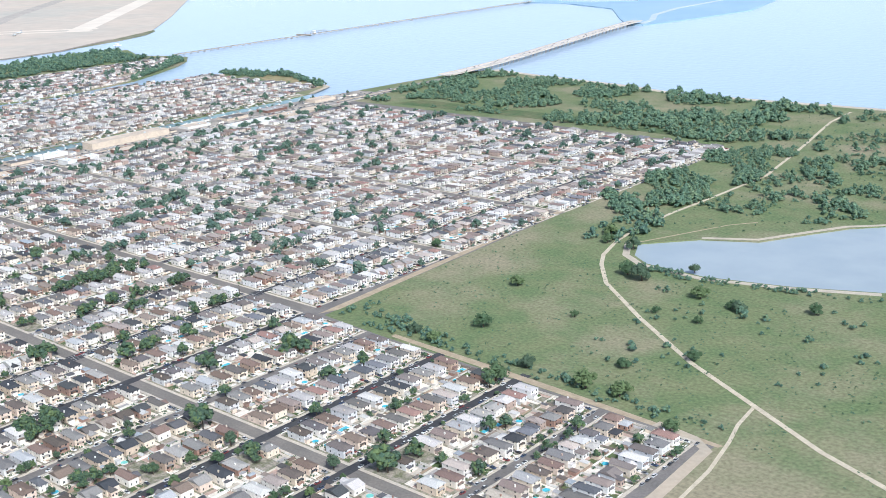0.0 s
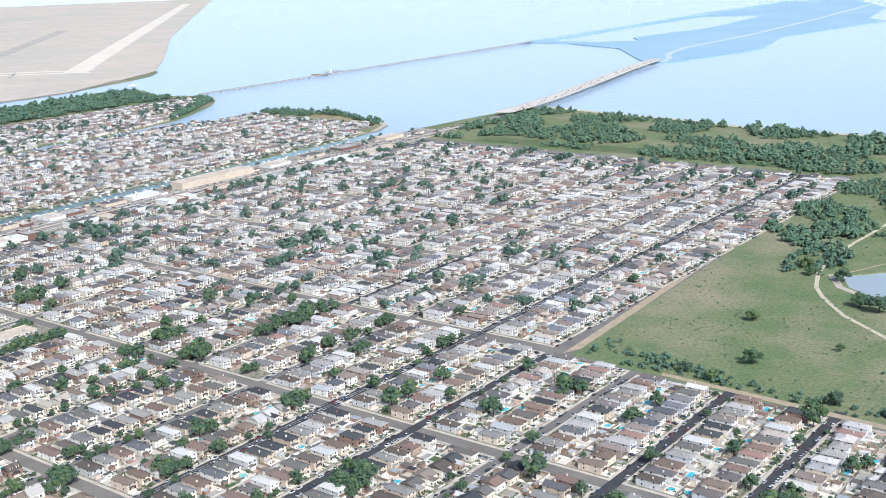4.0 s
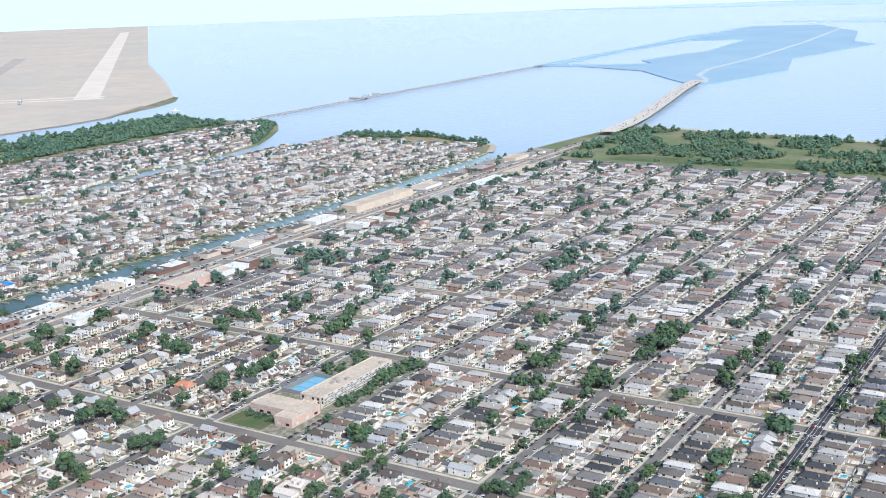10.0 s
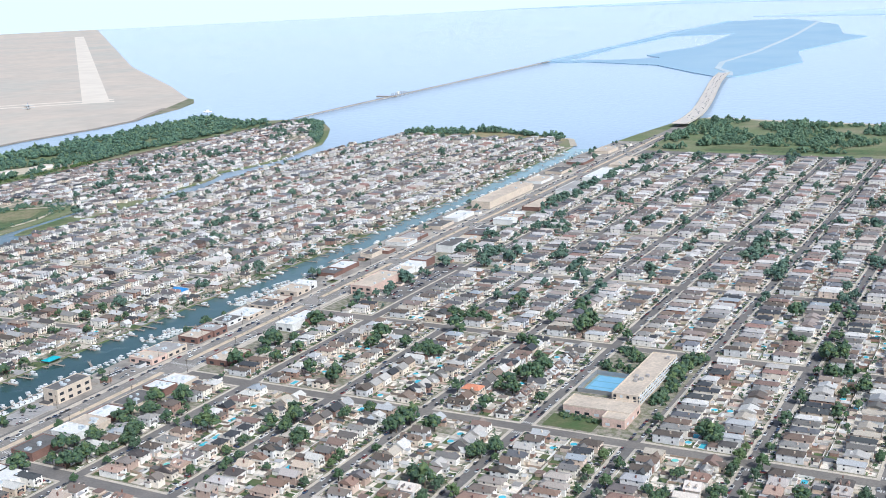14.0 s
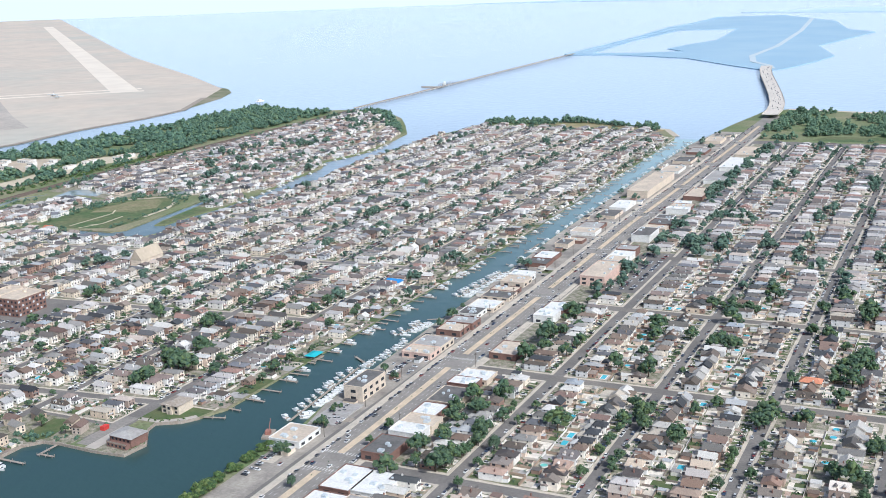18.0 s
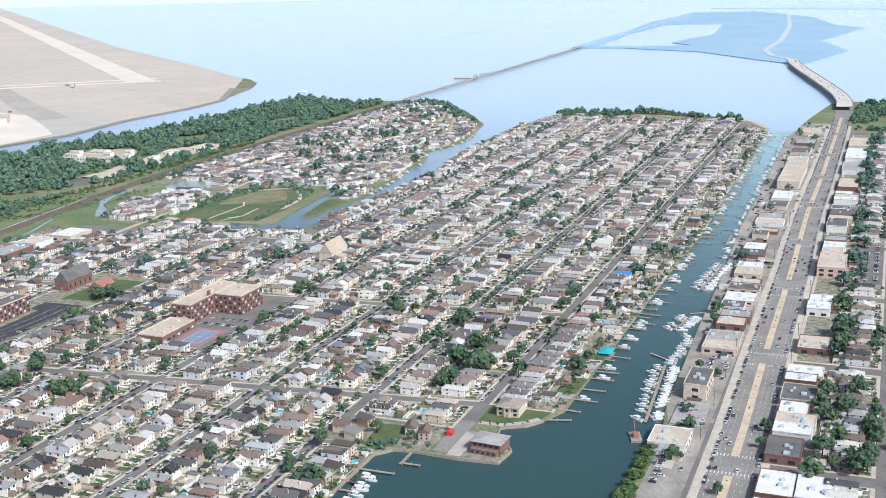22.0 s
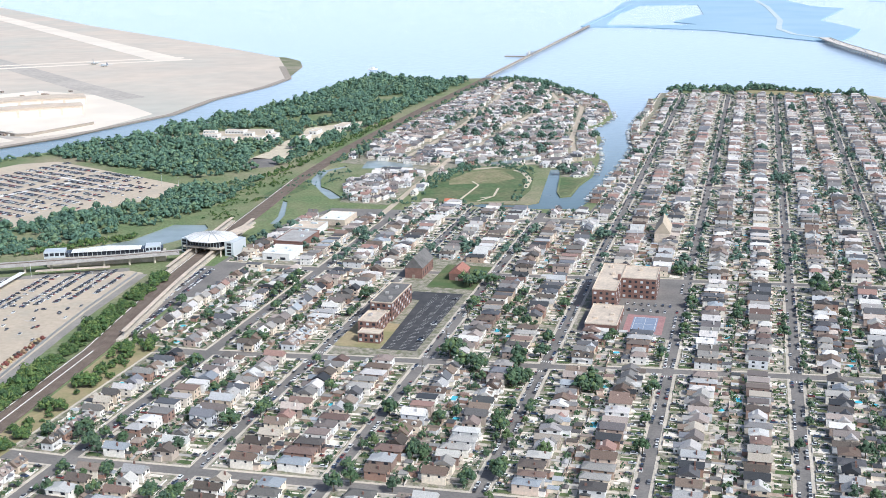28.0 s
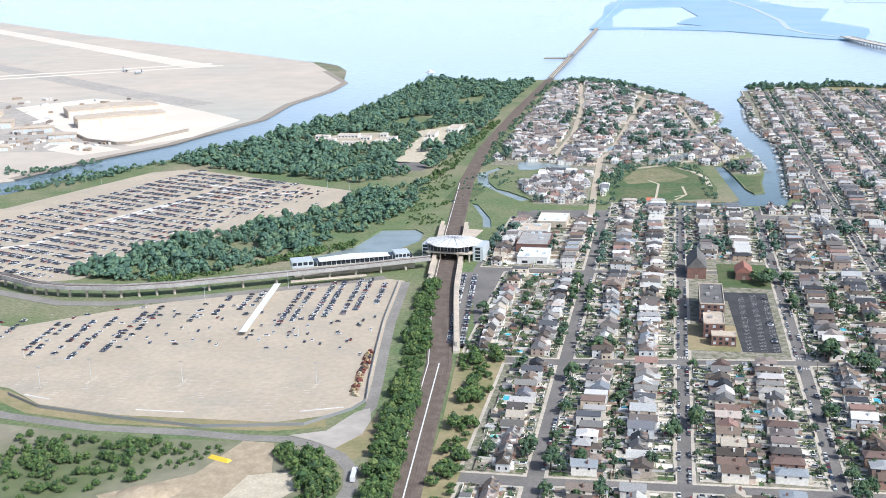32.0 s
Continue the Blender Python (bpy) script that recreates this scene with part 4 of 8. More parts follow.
def tree(x, y, s, rng, z=0.3):
    t = rng.uniform(0, 6.28)
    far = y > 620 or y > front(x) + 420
    # Distant trees go to the heap with the haze-greyed leaves.
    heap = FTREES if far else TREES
    heap.add(TRUNK, x, y, z, t, s, s, s)
    heap.add(rng.choice(FAR_CROWNS if far else NEAR_CROWNS if y < front(x) + 110 else CROWNS), x, y, z, t, s * rng.uniform(0.85, 1.2), s * rng.uniform(0.85, 1.2), s * rng.uniform(0.8, 1.1))


SKIP = [(318, 186, 392, 356), (16, 404, 76, 562), (-640, 4, -570, 232), (-476, 86, -412, 216)]


def skipped(x, y, m=5):
    return any(a - m < x < c + m and b - m < y < d + m for a, b, c, d in SKIP)


GARAGE = join(box_piece(-2.9, -3.2, 0, 2.9, 3.2, 2.7), box_piece(-3.1, -3.4, 2.7, 3.1, 3.4, 2.95, 1))
SIZES = (0.6, 0.8, 1.0, 1.2, 1.5, 1.9, 2.2)


def block(x0, x1, ya, yb, pieces, specs, pitch, rng, rows="both", long_=1.0, depth=16.5, wide=1.0, turn_=0.2, green=0.6, tone=None):
    """A raised block with kerbs, yards, and houses in rows back to back; ya, yb give its ends at both sides."""
    mid = (x0 + x1) / 2
    east = mid < 0
    rim = 2.0 if east else 2.4
    if max(yb) < front(mid) - 14:
        return
    out = [(x0, ya[0]), (x1, ya[1]), (x1, yb[1]), (x0, yb[0])]
    slab("pavement", [out], 0.2, 0.2, M_CONCRETE, label="raised concrete pavement round a block of houses")
    slab("yard", [[(x0 + rim, ya[0] + rim), (x1 - rim, ya[1] + rim), (x1 - rim, yb[1] - rim), (x0 + rim, yb[0] - rim)]], 0.28, 0.1, M_YARD, label="back yards of concrete and lawn inside a block")
    hp = Heap()
    hl = 8.0 * long_
    rear = (x1 - x0) / 2 - depth - hl if rows == "both" else 9.0       # yard left behind the house
    fy = depth - hl - 2.4                                              # yard left before it
    for side in ((0, 1) if rows == "both" else (rows,)):
        y0, y1 = ya[side], yb[side]
        n = max(1, round((y1 - y0 - 6) / pitch))
        cuts = [rng.uniform(0.86, 1.14) for _ in range(n)]
        unit = (y1 - y0 - 6) / sum(cuts)
        sg = 1 if side == 0 else -1
        edge = y0 + 3
        run, kind = 0, 0
        for k in range(n):
            st = unit * cuts[k]
            y = edge + st / 2
            edge += st
            x = (x0 if side == 0 else x1) + sg * (depth + rng.gauss(0, 0.8))
            a = (-90 if side == 0 else 90) + rng.uniform(-1.0, 1.0)
            if run <= 0:                      # short runs of one builder's house
                kind, run = rng.randrange(len(pieces)), rng.choice((1, 1, 2, 3, 5, 7))
            run -= 1
            leafy = noise.noise((x * 0.011, y * 0.011, 3.3))
            if skipped(x, y, 8) or y < front(x) - 30:
                continue
            if rng.random() < 0.015:
                for _ in range(3):
                    tree(x + rng.uniform(-6, 6), y + rng.uniform(-4, 4), rng.choice(SIZES), rng)
                continue
            hw = min(1.08, st / pitch) * wide
            s = (hw * rng.uniform(0.95, 1.04), rng.uniform(0.94, 1.08) * long_, rng.uniform(0.88, 1.08))
            gap = st - 8.4 * s[0]             # the driveway's side of the lot
            hy = y - gap * 0.28
            if rng.random() < turn_:          # ridge along the street
                a += 90
                s = (s[0] * 1.5, s[1] * 0.58, s[2])
            if y < front(x) + 62 and sum((h_[0] > 0) == (x > 0) for h_ in NEAR) < (80 if x > 0 else 70):
                NEAR.append((x, hy, a, specs[kind % len(specs)], s))
            else:
                # The share of haze-paled houses grows with y.
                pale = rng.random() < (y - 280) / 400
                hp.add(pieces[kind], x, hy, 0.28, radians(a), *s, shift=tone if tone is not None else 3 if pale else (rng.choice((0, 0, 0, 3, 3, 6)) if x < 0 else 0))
            paving = rng.choice((6, 6, 6, 1, 1, 5, 2) if x > 0 else (6, 6, 1, 1, 5, 2))
            dy = y + st / 2 - max(1.7, gap * 0.5)
            # driveway from the pavement to the back of the lot, cars on it
            YARDS.add(LOT, x + sg * (hl * 0.25 + 1.0), dy, 0.30, 0, 2 * hl + fy + 6, max(2.6, gap * 0.7), 1, paving)
            for q in range(rng.choice((0, 1, 1, 2))):
                CARS.add(CAR, x - sg * (hl + fy - 2.4 - 5.4 * q), dy, 0.33, math.pi / 2, 1, 1, rng.uniform(0.95, 1.2))
            # front garden with a path, hedge and low wall
            YARDS.add(LOT, x - sg * (hl + fy / 2), hy - 1.2, 0.28, 0, fy, st * rng.uniform(0.45, 0.62), 1, rng.choice((0, 0, 0, 0, 7, 7, 6, 1) if rng.random() < green + 0.3 else (6, 6, 1, 2)))
            YARDS.add(LOT, x - sg * (hl + fy / 2), hy, 0.31, 0, fy, 1.4, 1, rng.choice((1, 6)))
            FENCE.add(BAR, x - sg * (hl + fy * 0.98), hy - st * 0.1, 0.28, math.pi / 2, st * 0.55, 1, rng.uniform(0.25, 0.6))
            for _ in range(2 if y > front(x) + 400 else rng.choice((4, 5, 6, 8) if east else (2, 3, 4, 5))):
                s2 = rng.uniform(0.18, 0.42)
                TREES.add(rng.choice(TUFTS), x - sg * (hl + rng.uniform(0.6, fy)), hy + st * rng.uniform(-0.4, 0.3), 0.28, rng.uniform(0, 6.28), s2, s2, s2 * rng.uniform(0.8, 1.5))
            # back yard: patio, lawn, pool, shed
            if rear > 3:
                bx = x + sg * (hl + rear * 0.5)
                YARDS.add(LOT, x + sg * (hl + rear * 0.5), y, 0.285, 0, rear * 0.94, st * rng.uniform(0.8, 0.95), 1, rng.choice((0, 0, 0, 0, 7, 7, 7, 1, 2, 5) if east else (0, 0, 0, 7, 7, 1, 6, 5) if rng.random() < green + 0.3 else (6, 1, 1, 5, 2)))
                YARDS.add(LOT, x + sg * (hl + 1.8), y - st * 0.1, 0.30, 0, 3.4, st * 0.6, 1, rng.choice((1, 2, 4, 5, 6) if east else (1, 6, 6, 2, 4)))
                FENCE.add(BAR, bx, y + st / 2, 0.28, 0, rear * 0.95, 1, rng.uniform(0.7, 1.1))
                if rng.random() < 0.75:
                    FENCE.add(BAR, x + sg * (hl + rear * 0.97), y, 0.28, math.pi / 2, st, 1, rng.uniform(0.7, 1.0))
                q = rng.random()
                if q < 0.24:
                    SHEDS.add(SHED, bx + sg * rear * 0.2, y + rng.uniform(-2, 2), 0.28, rng.choice((0, math.pi / 2)), rng.uniform(0.5, 0.8), rng.uniform(0.5, 0.9), rng.uniform(0.8, 1.1))
                elif q < 0.52:
                    SHEDS.add(GARAGE, bx + sg * rear * 0.1, dy - 1.0, 0.28, math.pi / 2, rng.uniform(0.6, 0.9), rng.uniform(0.7, 1.0), rng.uniform(0.8, 1.0))
                elif q < (0.61 if east else 0.68) and y < 900:
                    POOLS.append((bx, y, rng.randrange(3), rng.uniform(0, 180)))
                for _ in range(2 if y > front(x) + 400 else rng.choice((3, 4, 5, 6) if east else (1, 2, 2, 3, 4))):
                    s2 = rng.uniform(0.2, 0.75 if east else 0.6)
                    TREES.add(rng.choice(TUFTS), bx + rng.uniform(-0.5, 0.5) * rear, y + st * rng.uniform(-0.5, 0.5), 0.28, rng.uniform(0, 6.28), s2, s2, s2)
                if rng.random() < (0.18 if east else 0.13) + 0.75 * leafy:
                    tree(bx + sg * rng.uniform(-2, 3), y + rng.uniform(-4, 4), rng.choice(SIZES[:4] if east else SIZES), rng)
            if rng.random() < (0.39 if east else 0.27) + 0.75 * leafy:
                tree(x - sg * (depth - 2.2), y + st * rng.uniform(-0.3, 0.5), rng.choice((0.4, 0.5, 0.6, 0.75, 0.9, 1.1, 1.5)), rng, 0.2)
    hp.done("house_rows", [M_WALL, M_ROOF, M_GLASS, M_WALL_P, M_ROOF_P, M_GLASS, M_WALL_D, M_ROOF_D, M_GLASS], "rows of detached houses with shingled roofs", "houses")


# spec: width, depth, eaves, rise, inset, what it looks like
SPEC_H = [(8.3, 16.5, 5.2, 1.7, 3.4, "two-storey detached house with a low hipped shingle roof"), (8.0, 15.5, 5.1, 1.8, 3.6, "two-storey detached house with a hipped roof"), (8.5, 17, 5.3, 1.6, 3.4, "deep two-storey house with a low hipped roof"), (8.0, 15, 5.0, 2.1, 0, "two-storey gabled house with a shingle roof"), (8.2, 16, 5.4, 1.3, 3.2, "two-storey house with a nearly flat hipped roof")]
SPEC_C = [(9.0, 11, 4.2, 3.6, 0, "cape-style house with a steep gabled roof"), (8.8, 11, 4.4, 3.3, 1.4, "small house with a steep half-hipped roof"), (7.6, 12.5, 5.3, 2.9, 0, "two-storey gabled house with a shingle roof"), SPEC_H[0], SPEC_H[3]]
SPEC_S = [(6.8, 13, 5.4, 2.9, 0, "narrow two-storey gabled frame house"), (8.0, 15.5, 5.3, 1.8, 3.2, "two-storey house with a low hipped roof and white walls"), (6.6, 12, 5.2, 3.1, 0, "small gabled frame house with a steep roof"), (8.2, 16, 5.4, 1.5, 3.2, "deep two-storey house with a low hipped roof"), (8.0, 14, 5.4, 1.0, 3.0, "two-storey house with a nearly flat roof")]

for i in range(len(STREETS) - 1):
    for j in range(len(AVES) - 1):
        x0, x1, y0, y1 = STREETS[i] + 4.0, STREETS[i + 1] - 4.0, AVES[j] + 5.2, AVES[j + 1] - 5.2
        if x1 > 790 and y0 > 530:
            continue
        if j == 3 and x0 > 700:
            y1 = 534 if x0 < 780 else 533 - (x0 - 780) * 0.045
        cape = y0 < 170 or (y0 < 330 and x0 < 310)
        block(x0, x1, (y0, y0), (y1, y1), CAPES if cape else HOUSES, SPEC_C if cape else SPEC_H, 12.2 if cape else 12.4, rng, long_=0.92 if cape else 1.02, depth=16.5, turn_=0.12, green=0.55 if cape else 0.25)
        if y1 > front(x0) - 20:
            street_cars(x0 - 1.0, max(y0, front(x0) - 30), y1, rng, fill=0.5)
            street_cars(x1 + 1.0, max(y0, front(x0) - 30), y1, rng, fill=0.5)
for j in range(len(AVES) - 1):      # the strip behind the boulevard's shops
    y0, y1 = AVES[j] + 6.5, AVES[j + 1] - 6.5
    block(17, 76.4, (y0, y0), (y1, y1), HOUSES, SPEC_H, 12.4, rng, rows=1)
EAST = [-715, -641, -566, -486, -406, -326, -246, -168]


def cross(x, j):
    return [-190 + 0.05 * (x + 600), 13 + 0.115 * (x + 406), 214 + 0.1 * (x + 470), 405 + 0.08 * (x + 470), 595, 780, 965, 1150, 1335, 1420][j]


slab("road", [[(-800, -330), (-640, -300), (-400, -250), (-214, -200), (-212, -70), (-212, -48), (-178, -36), (-160, -8), (-160, 1395), (-336, 1420), (-500, 1410), (-520, 1300), (-512, 1183), (-513, 930), (-511, 820), (-512, 676), (-514, 545), (-520, 440), (-600, 430), (-790, 410), (-812, 330), (-812, 180), (-780, 0), (-770, -150)]], 0.05, 0.05, M_ASPHALT, label="grey asphalt streets of the waterside neighbourhood")
for i in range(len(EAST) - 1):
    for j in range(-1, 9):
        x0, x1 = EAST[i] + 3.7, EAST[i + 1] - 3.7
        ya = tuple((cross(x, j) if j >= 0 else -380) + 4.2 for x in (x0, x1))
        yb = tuple(cross(x, j + 1) - 4.2 for x in (x0, x1))
        if x1 < -530 and j > 2:
            if j > 3:
                continue
            yb = (446 if x0 > -640 else 456,) * 2
        narrow = i == 2 and j > 2
        if narrow:                            # the side canal's shore
            x0 = -512 if j < 5 else -516 if j < 6 else -528
        if i == 6 and j < 1:
            x1 = -213
            if j == 0:
                block(x0, EAST[7] - 5, (-2, -2), yb, SMALL, SPEC_S, 11.5, rng, depth=16, long_=0.85)
                yb = (-48, -48)
        block(x0, x1, ya, yb, SMALL, SPEC_S, 11.8, rng, rows=1 if narrow else 0 if i == 6 and j < 1 else "both", depth=11.0 if narrow else 19.5, long_=0.7 if narrow else 1.0)
        if yb[0] > front(x0):
            street_cars(x0 - 1.0, max(ya[0], front(x0) - 20), yb[0], rng, fill=0.55)
            street_cars(x1 + 1.0, max(ya[1], front(x0) - 20), yb[1], rng, fill=0.55)
block(-562, -515, (412, 412), (449, 449), SMALL, SPEC_S, 11.0, rng, depth=11.0, long_=0.7)
for j in range(-1, 3):      # beside the railway
    ya = (-370 if j < 0 else cross(-740, j)) + 5.5
    yb = cross(-740, j + 1) - 5.5
    xr = (-754, -756, -786, -808)[j + 1]
    block(xr, -720, (ya, ya), (yb, yb), SMALL, SPEC_S, 11.5, rng, depth=14, long_=0.8, rows="both" if -720 - xr > 58 else 1)
for j in range(1, 9):       # waterside row along the canal
    ya, yb = (46 if j == 1 else cross(-160, j - 1) + 0.5), cross(-160, j)
    if yb > ya + 12:
        block(-164.3, -120, (ya, ya), (yb, yb), [HOUSES[1]] if j < 3 else SMALL, SPEC_S, 11.0, rng, rows=0, depth=14.5, long_=0.95, turn_=0.0 if j < 3 else 0.2, tone=3 if j < 3 else None)

for k in range(124):        # decks, huts and brush along the canal's edge
    y = 52 + 10.0 * k
    x = float(np.interp(y, [-12, 35, 200, 420, 565, 820, 1310], [-126.5, -116.5, -112.5, -110.5, -106.5, -110.5, -117.5]))
    YARDS.add(LOT, x - 6.2, y, 0.30, 0, 14, rng.uniform(9, 10), 1, rng.choice((4, 4, 0, 0, 1, 7, 5)))
    for _ in range(4):
        s2 = rng.uniform(0.25, 0.7)
        TREES.add(rng.choice(TUFTS), x - rng.uniform(0.6, 13), y + rng.uniform(-5, 5), 0.28, rng.uniform(0, 6.28), s2, s2, s2)
    q = rng.random()
    if q < 0.42:
        VILLA.add(rng.choice(SMALL), x - rng.uniform(8, 16), y, 0.28, rng.choice((1, -1)) * math.pi / 2, rng.uniform(0.8, 1.0), rng.uniform(0.6, 0.9), rng.uniform(0.7, 1.0))
    elif q < 0.6:
        SHEDS.add(SHED, x - 5, y, 0.28, 0, 0.9, 1, 1)
    elif q < 0.85:
        tree(x - rng.uniform(2, 10), y, rng.choice(SIZES[:5]), rng)
y = 494.0
while y < 1290:              # small houses at the side canal's edge
    x = float(np.interp(y, [490, 584, 679, 770, 831, 915, 960, 1050, 1183, 1300], [-528, -524, -518, -516, -516, -528, -534, -538, -534, -541]))
    YARDS.add(LOT, x + 7, y, 0.24, 0, 13, 9.5, 1, rng.choice((4, 1, 5, 7, 6)))
    if rng.random() < 0.85:
        VILLA.add(rng.choice(SMALL), x + rng.uniform(5.5, 8), y, 0.28, rng.choice((1, -1)) * math.pi / 2, rng.uniform(0.85, 1.1), rng.uniform(0.55, 0.7), rng.uniform(0.8, 1.0))
    else:
        tree(x + 6, y, rng.choice(SIZES[:5]), rng)
    y += rng.uniform(9.5, 12)
VILLA.done("house_rows", [M_WALL, M_ROOF, M_GLASS], "small waterside houses at the canal's edge", "houses")


def within(x, y, pts):
    inside = False
    for (ax, ay), (bx, by) in zip(pts, pts[1:] + pts[:1]):
        if (ay > y) != (by > y) and x < (bx - ax) * (y - ay) / (by - ay) + ax:
            inside = not inside
    return inside


# the waterside village: a marsh field, lanes, tidal pools and loosely strewn houses
FIELD = [(-710, 467), (-721, 528), (-713, 594), (-671, 660), (-627, 652), (-611, 620), (-600, 540), (-603, 486), (-648, 471)]
POOLS_TIDAL = [[(-682, 695), (-662, 713), (-631, 758), (-626, 741), (-658, 690), (-678, 680)], [(-745, 787), (-710, 818), (-706, 799), (-731, 766)], [(-832, 625), (-840, 670), (-827, 681), (-803, 671), (-776, 662), (-770, 643), (-803, 645), (-813, 628)]]
LANES = [[(-727, 245), (-728, 386), (-734, 529), (-737, 635), (-739, 716), (-728, 755), (-716, 1000), (-700, 1300), (-760, 1500)], [(-713, 634), (-680, 655), (-647, 681), (-608, 719), (-588, 778), (-610, 900), (-640, 1200), (-700, 1380)], [(-800, 690), (-790, 900), (-800, 1200), (-830, 1540)]]
SHORE = [(-625, 690), (-602, 676), (-590, 690), (-556, 765), (-572, 845), (-574, 892), (-584, 935), (-606, 980), (-592, 1026), (-586, 1104), (-600, 1180), (-618, 1280), (-690, 1385), (-775, 1505)]
VILLAGES = [[(-872, 690), (-745, 655), (-700, 680), *SHORE, (-872, 1550)], [(-790, 440), (-742, 440), (-745, 620), (-800, 608), (-822, 530), (-796, 472)], [(-586, 680), (-552, 700), (-549, 625), (-577, 625)], [(-722, 640), (-722, 480), (-738, 480), (-738, 640)]]
M_REED = material("brown_reeds", (0.27, 0.235, 0.14), 0.95, (0.17, 0.185, 0.09), 0.05, 0.9, fine=0.3, grain=0.25)
slab("yard", [[(-872, 655), (-742, 632), (-700, 662), *SHORE, (-872, 1550)]], 0.1, 0.1, M_YARD, label="yards and lanes of the far village")
slab("yard", [[(-792, 440), (-736, 436), (-740, 630), (-800, 612), (-824, 532), (-798, 470)]], 0.1, 0.1, M_YARD, label="yards and lanes of the marsh village")
slab("yard", [[(-589, 675), (-548, 695), (-546, 625), (-579, 622)]], 0.12, 0.1, M_YARD, label="yards on the tongue of land")
slab("marsh", [[(-577, 614), (-547, 612), (-552, 580), (-553, 524), (-562, 518), (-568, 541)]], 0.06, 0.05, M_MARSH, label="low green tongue of marsh in the side canal")
slab("marsh", [FIELD], 0.07, 0.05, M_MARSH, label="green marsh and playing field")
slab("marsh", [[(-705, 575), (-695, 623), (-672, 652), (-654, 646), (-630, 602), (-649, 572), (-698, 552)]], 0.12, 0.08, M_REED, label="brown reeds in the marsh")
slab("marsh", [[(-890, 440), (-862, 445), (-853, 500), (-872, 535), (-890, 600)]], 0.06, 0.05, M_MARSH, label="green tidal marsh beside the railway")
for pts, wide_ in (([(-641, 652), (-627, 636), (-612, 600), (-608, 551)], 6), ([(-646, 474), (-634, 502), (-638, 545)], 2.5), ([(-666, 480), (-664, 556), (-676, 575)], 2.5), ([(-646, 490), (-634, 502)], 2.5)):
    strip("path", pts, wide_, 0.16, 0.1, M_PATH, "pale sandy path across the marsh")
for loop in POOLS_TIDAL:
    slab("water", [loop], 0.15, 0.1, M_GLARE_WATER, label="still tidal pool between the houses, painted sky glare")
for k, pts in enumerate(LANES):
    strip("road", pts, 7, 0.14 + 0.01 * k, 0.1, M_TAN, "narrow pale lane through the village")
VILLAGE = Heap()
for region in VILLAGES:
    xs, ys = [p[0] for p in region], [p[1] for p in region]
    y = min(ys)
    while y < max(ys):
        x = min(xs) + rng.uniform(0, 8)
        while x < max(xs):
            px, py = x + rng.uniform(-2, 2), y + rng.uniform(-2.5, 2.5)
            lane = any(abs(float(np.interp(py, [p[1] for p in ln], [p[0] for p in ln])) - px) < 9 and ln[0][1] < py < ln[-1][1] for ln in LANES)
            if within(px, py, region) and not lane and not any(within(px + d, py, p) for p in POOLS_TIDAL + INLETS for d in (-6, 0, 6)):
                leafy = noise.noise((px * 0.012, py * 0.012, 7.7))
                if rng.random() < 0.88 - 0.6 * leafy:
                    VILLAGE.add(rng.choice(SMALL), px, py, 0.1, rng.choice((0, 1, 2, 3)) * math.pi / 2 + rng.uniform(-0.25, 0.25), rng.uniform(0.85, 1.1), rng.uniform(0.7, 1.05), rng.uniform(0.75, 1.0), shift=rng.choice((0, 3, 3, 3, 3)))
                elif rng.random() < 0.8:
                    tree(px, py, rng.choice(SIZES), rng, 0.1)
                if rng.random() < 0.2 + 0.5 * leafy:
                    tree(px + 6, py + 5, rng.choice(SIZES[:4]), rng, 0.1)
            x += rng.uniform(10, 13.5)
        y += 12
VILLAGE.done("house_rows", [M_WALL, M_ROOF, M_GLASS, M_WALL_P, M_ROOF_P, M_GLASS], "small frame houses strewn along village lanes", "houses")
rr = thing("house", -669, 449, 0.2, 90, "small house with a bright orange-red roof", "house")
part("wall", box_piece(-4, -6, 0, 4, 6, 5), [M_WHITE], rr)
part("roof", hip(-4.5, -6.5, 4.5, 6.5, 5, 2.4, 0, 0), [material("orange_red_shingle", (0.55, 0.19, 0.11), 0.85, (0.45, 0.16, 0.1), 0.5, 0.6)], rr)

def wood(pts, n, s0, s1, seed, name, label, mat=M_GREEN, crowns=BUSHES, keep=None, bare=(), level=-0.06):
    """Bushes and trees strewn inside an outline, thicker in clumps."""
    g, hp, made, tries = random.Random(seed), Heap(), 0, 0
    xs, ys = [p[0] for p in pts], [p[1] for p in pts]
    while made < n and tries < n * 40:
        tries += 1
        x, y = g.uniform(min(xs), max(xs)), g.uniform(min(ys), max(ys))
        inside = False
        for (ax, ay), (bx, by) in zip(pts, pts[1:] + pts[:1]):
            if (ay > y) != (by > y) and x < (bx - ax) * (y - ay) / (by - ay) + ax:
                inside = not inside
        if not inside or (keep and noise.noise((x * keep, y * keep, seed)) < level) or any(within(x, y, p) for p in bare):
            continue
        s = g.uniform(s0, s1) * (1 + 0.6 * noise.noise((x * 0.022, y * 0.022, seed + 9.5)))
        hp.add(g.choice(crowns), x, y, 0, g.uniform(0, 6.28), s, s * g.uniform(0.8, 1.2), s * g.uniform(0.7, 1.25))
        made += 1
    return hp.done(name, [mat], label, "trees")



# ---- boulevard ----
BX = lambda y: float(np.interp(y, [-200, 60, 180, 300, 460, 560, 680, 900, 1250, 1500, 1660], [1.0, 0.5, -1.5, -2.5, -3.5, -5.5, -7.5, -6.0, -6.5, -8.0, -10.0]))  # noqa: E731
BY = (-200, 60, 180, 300, 460, 560, 680, 900, 1100, 1250, 1400, 1500)
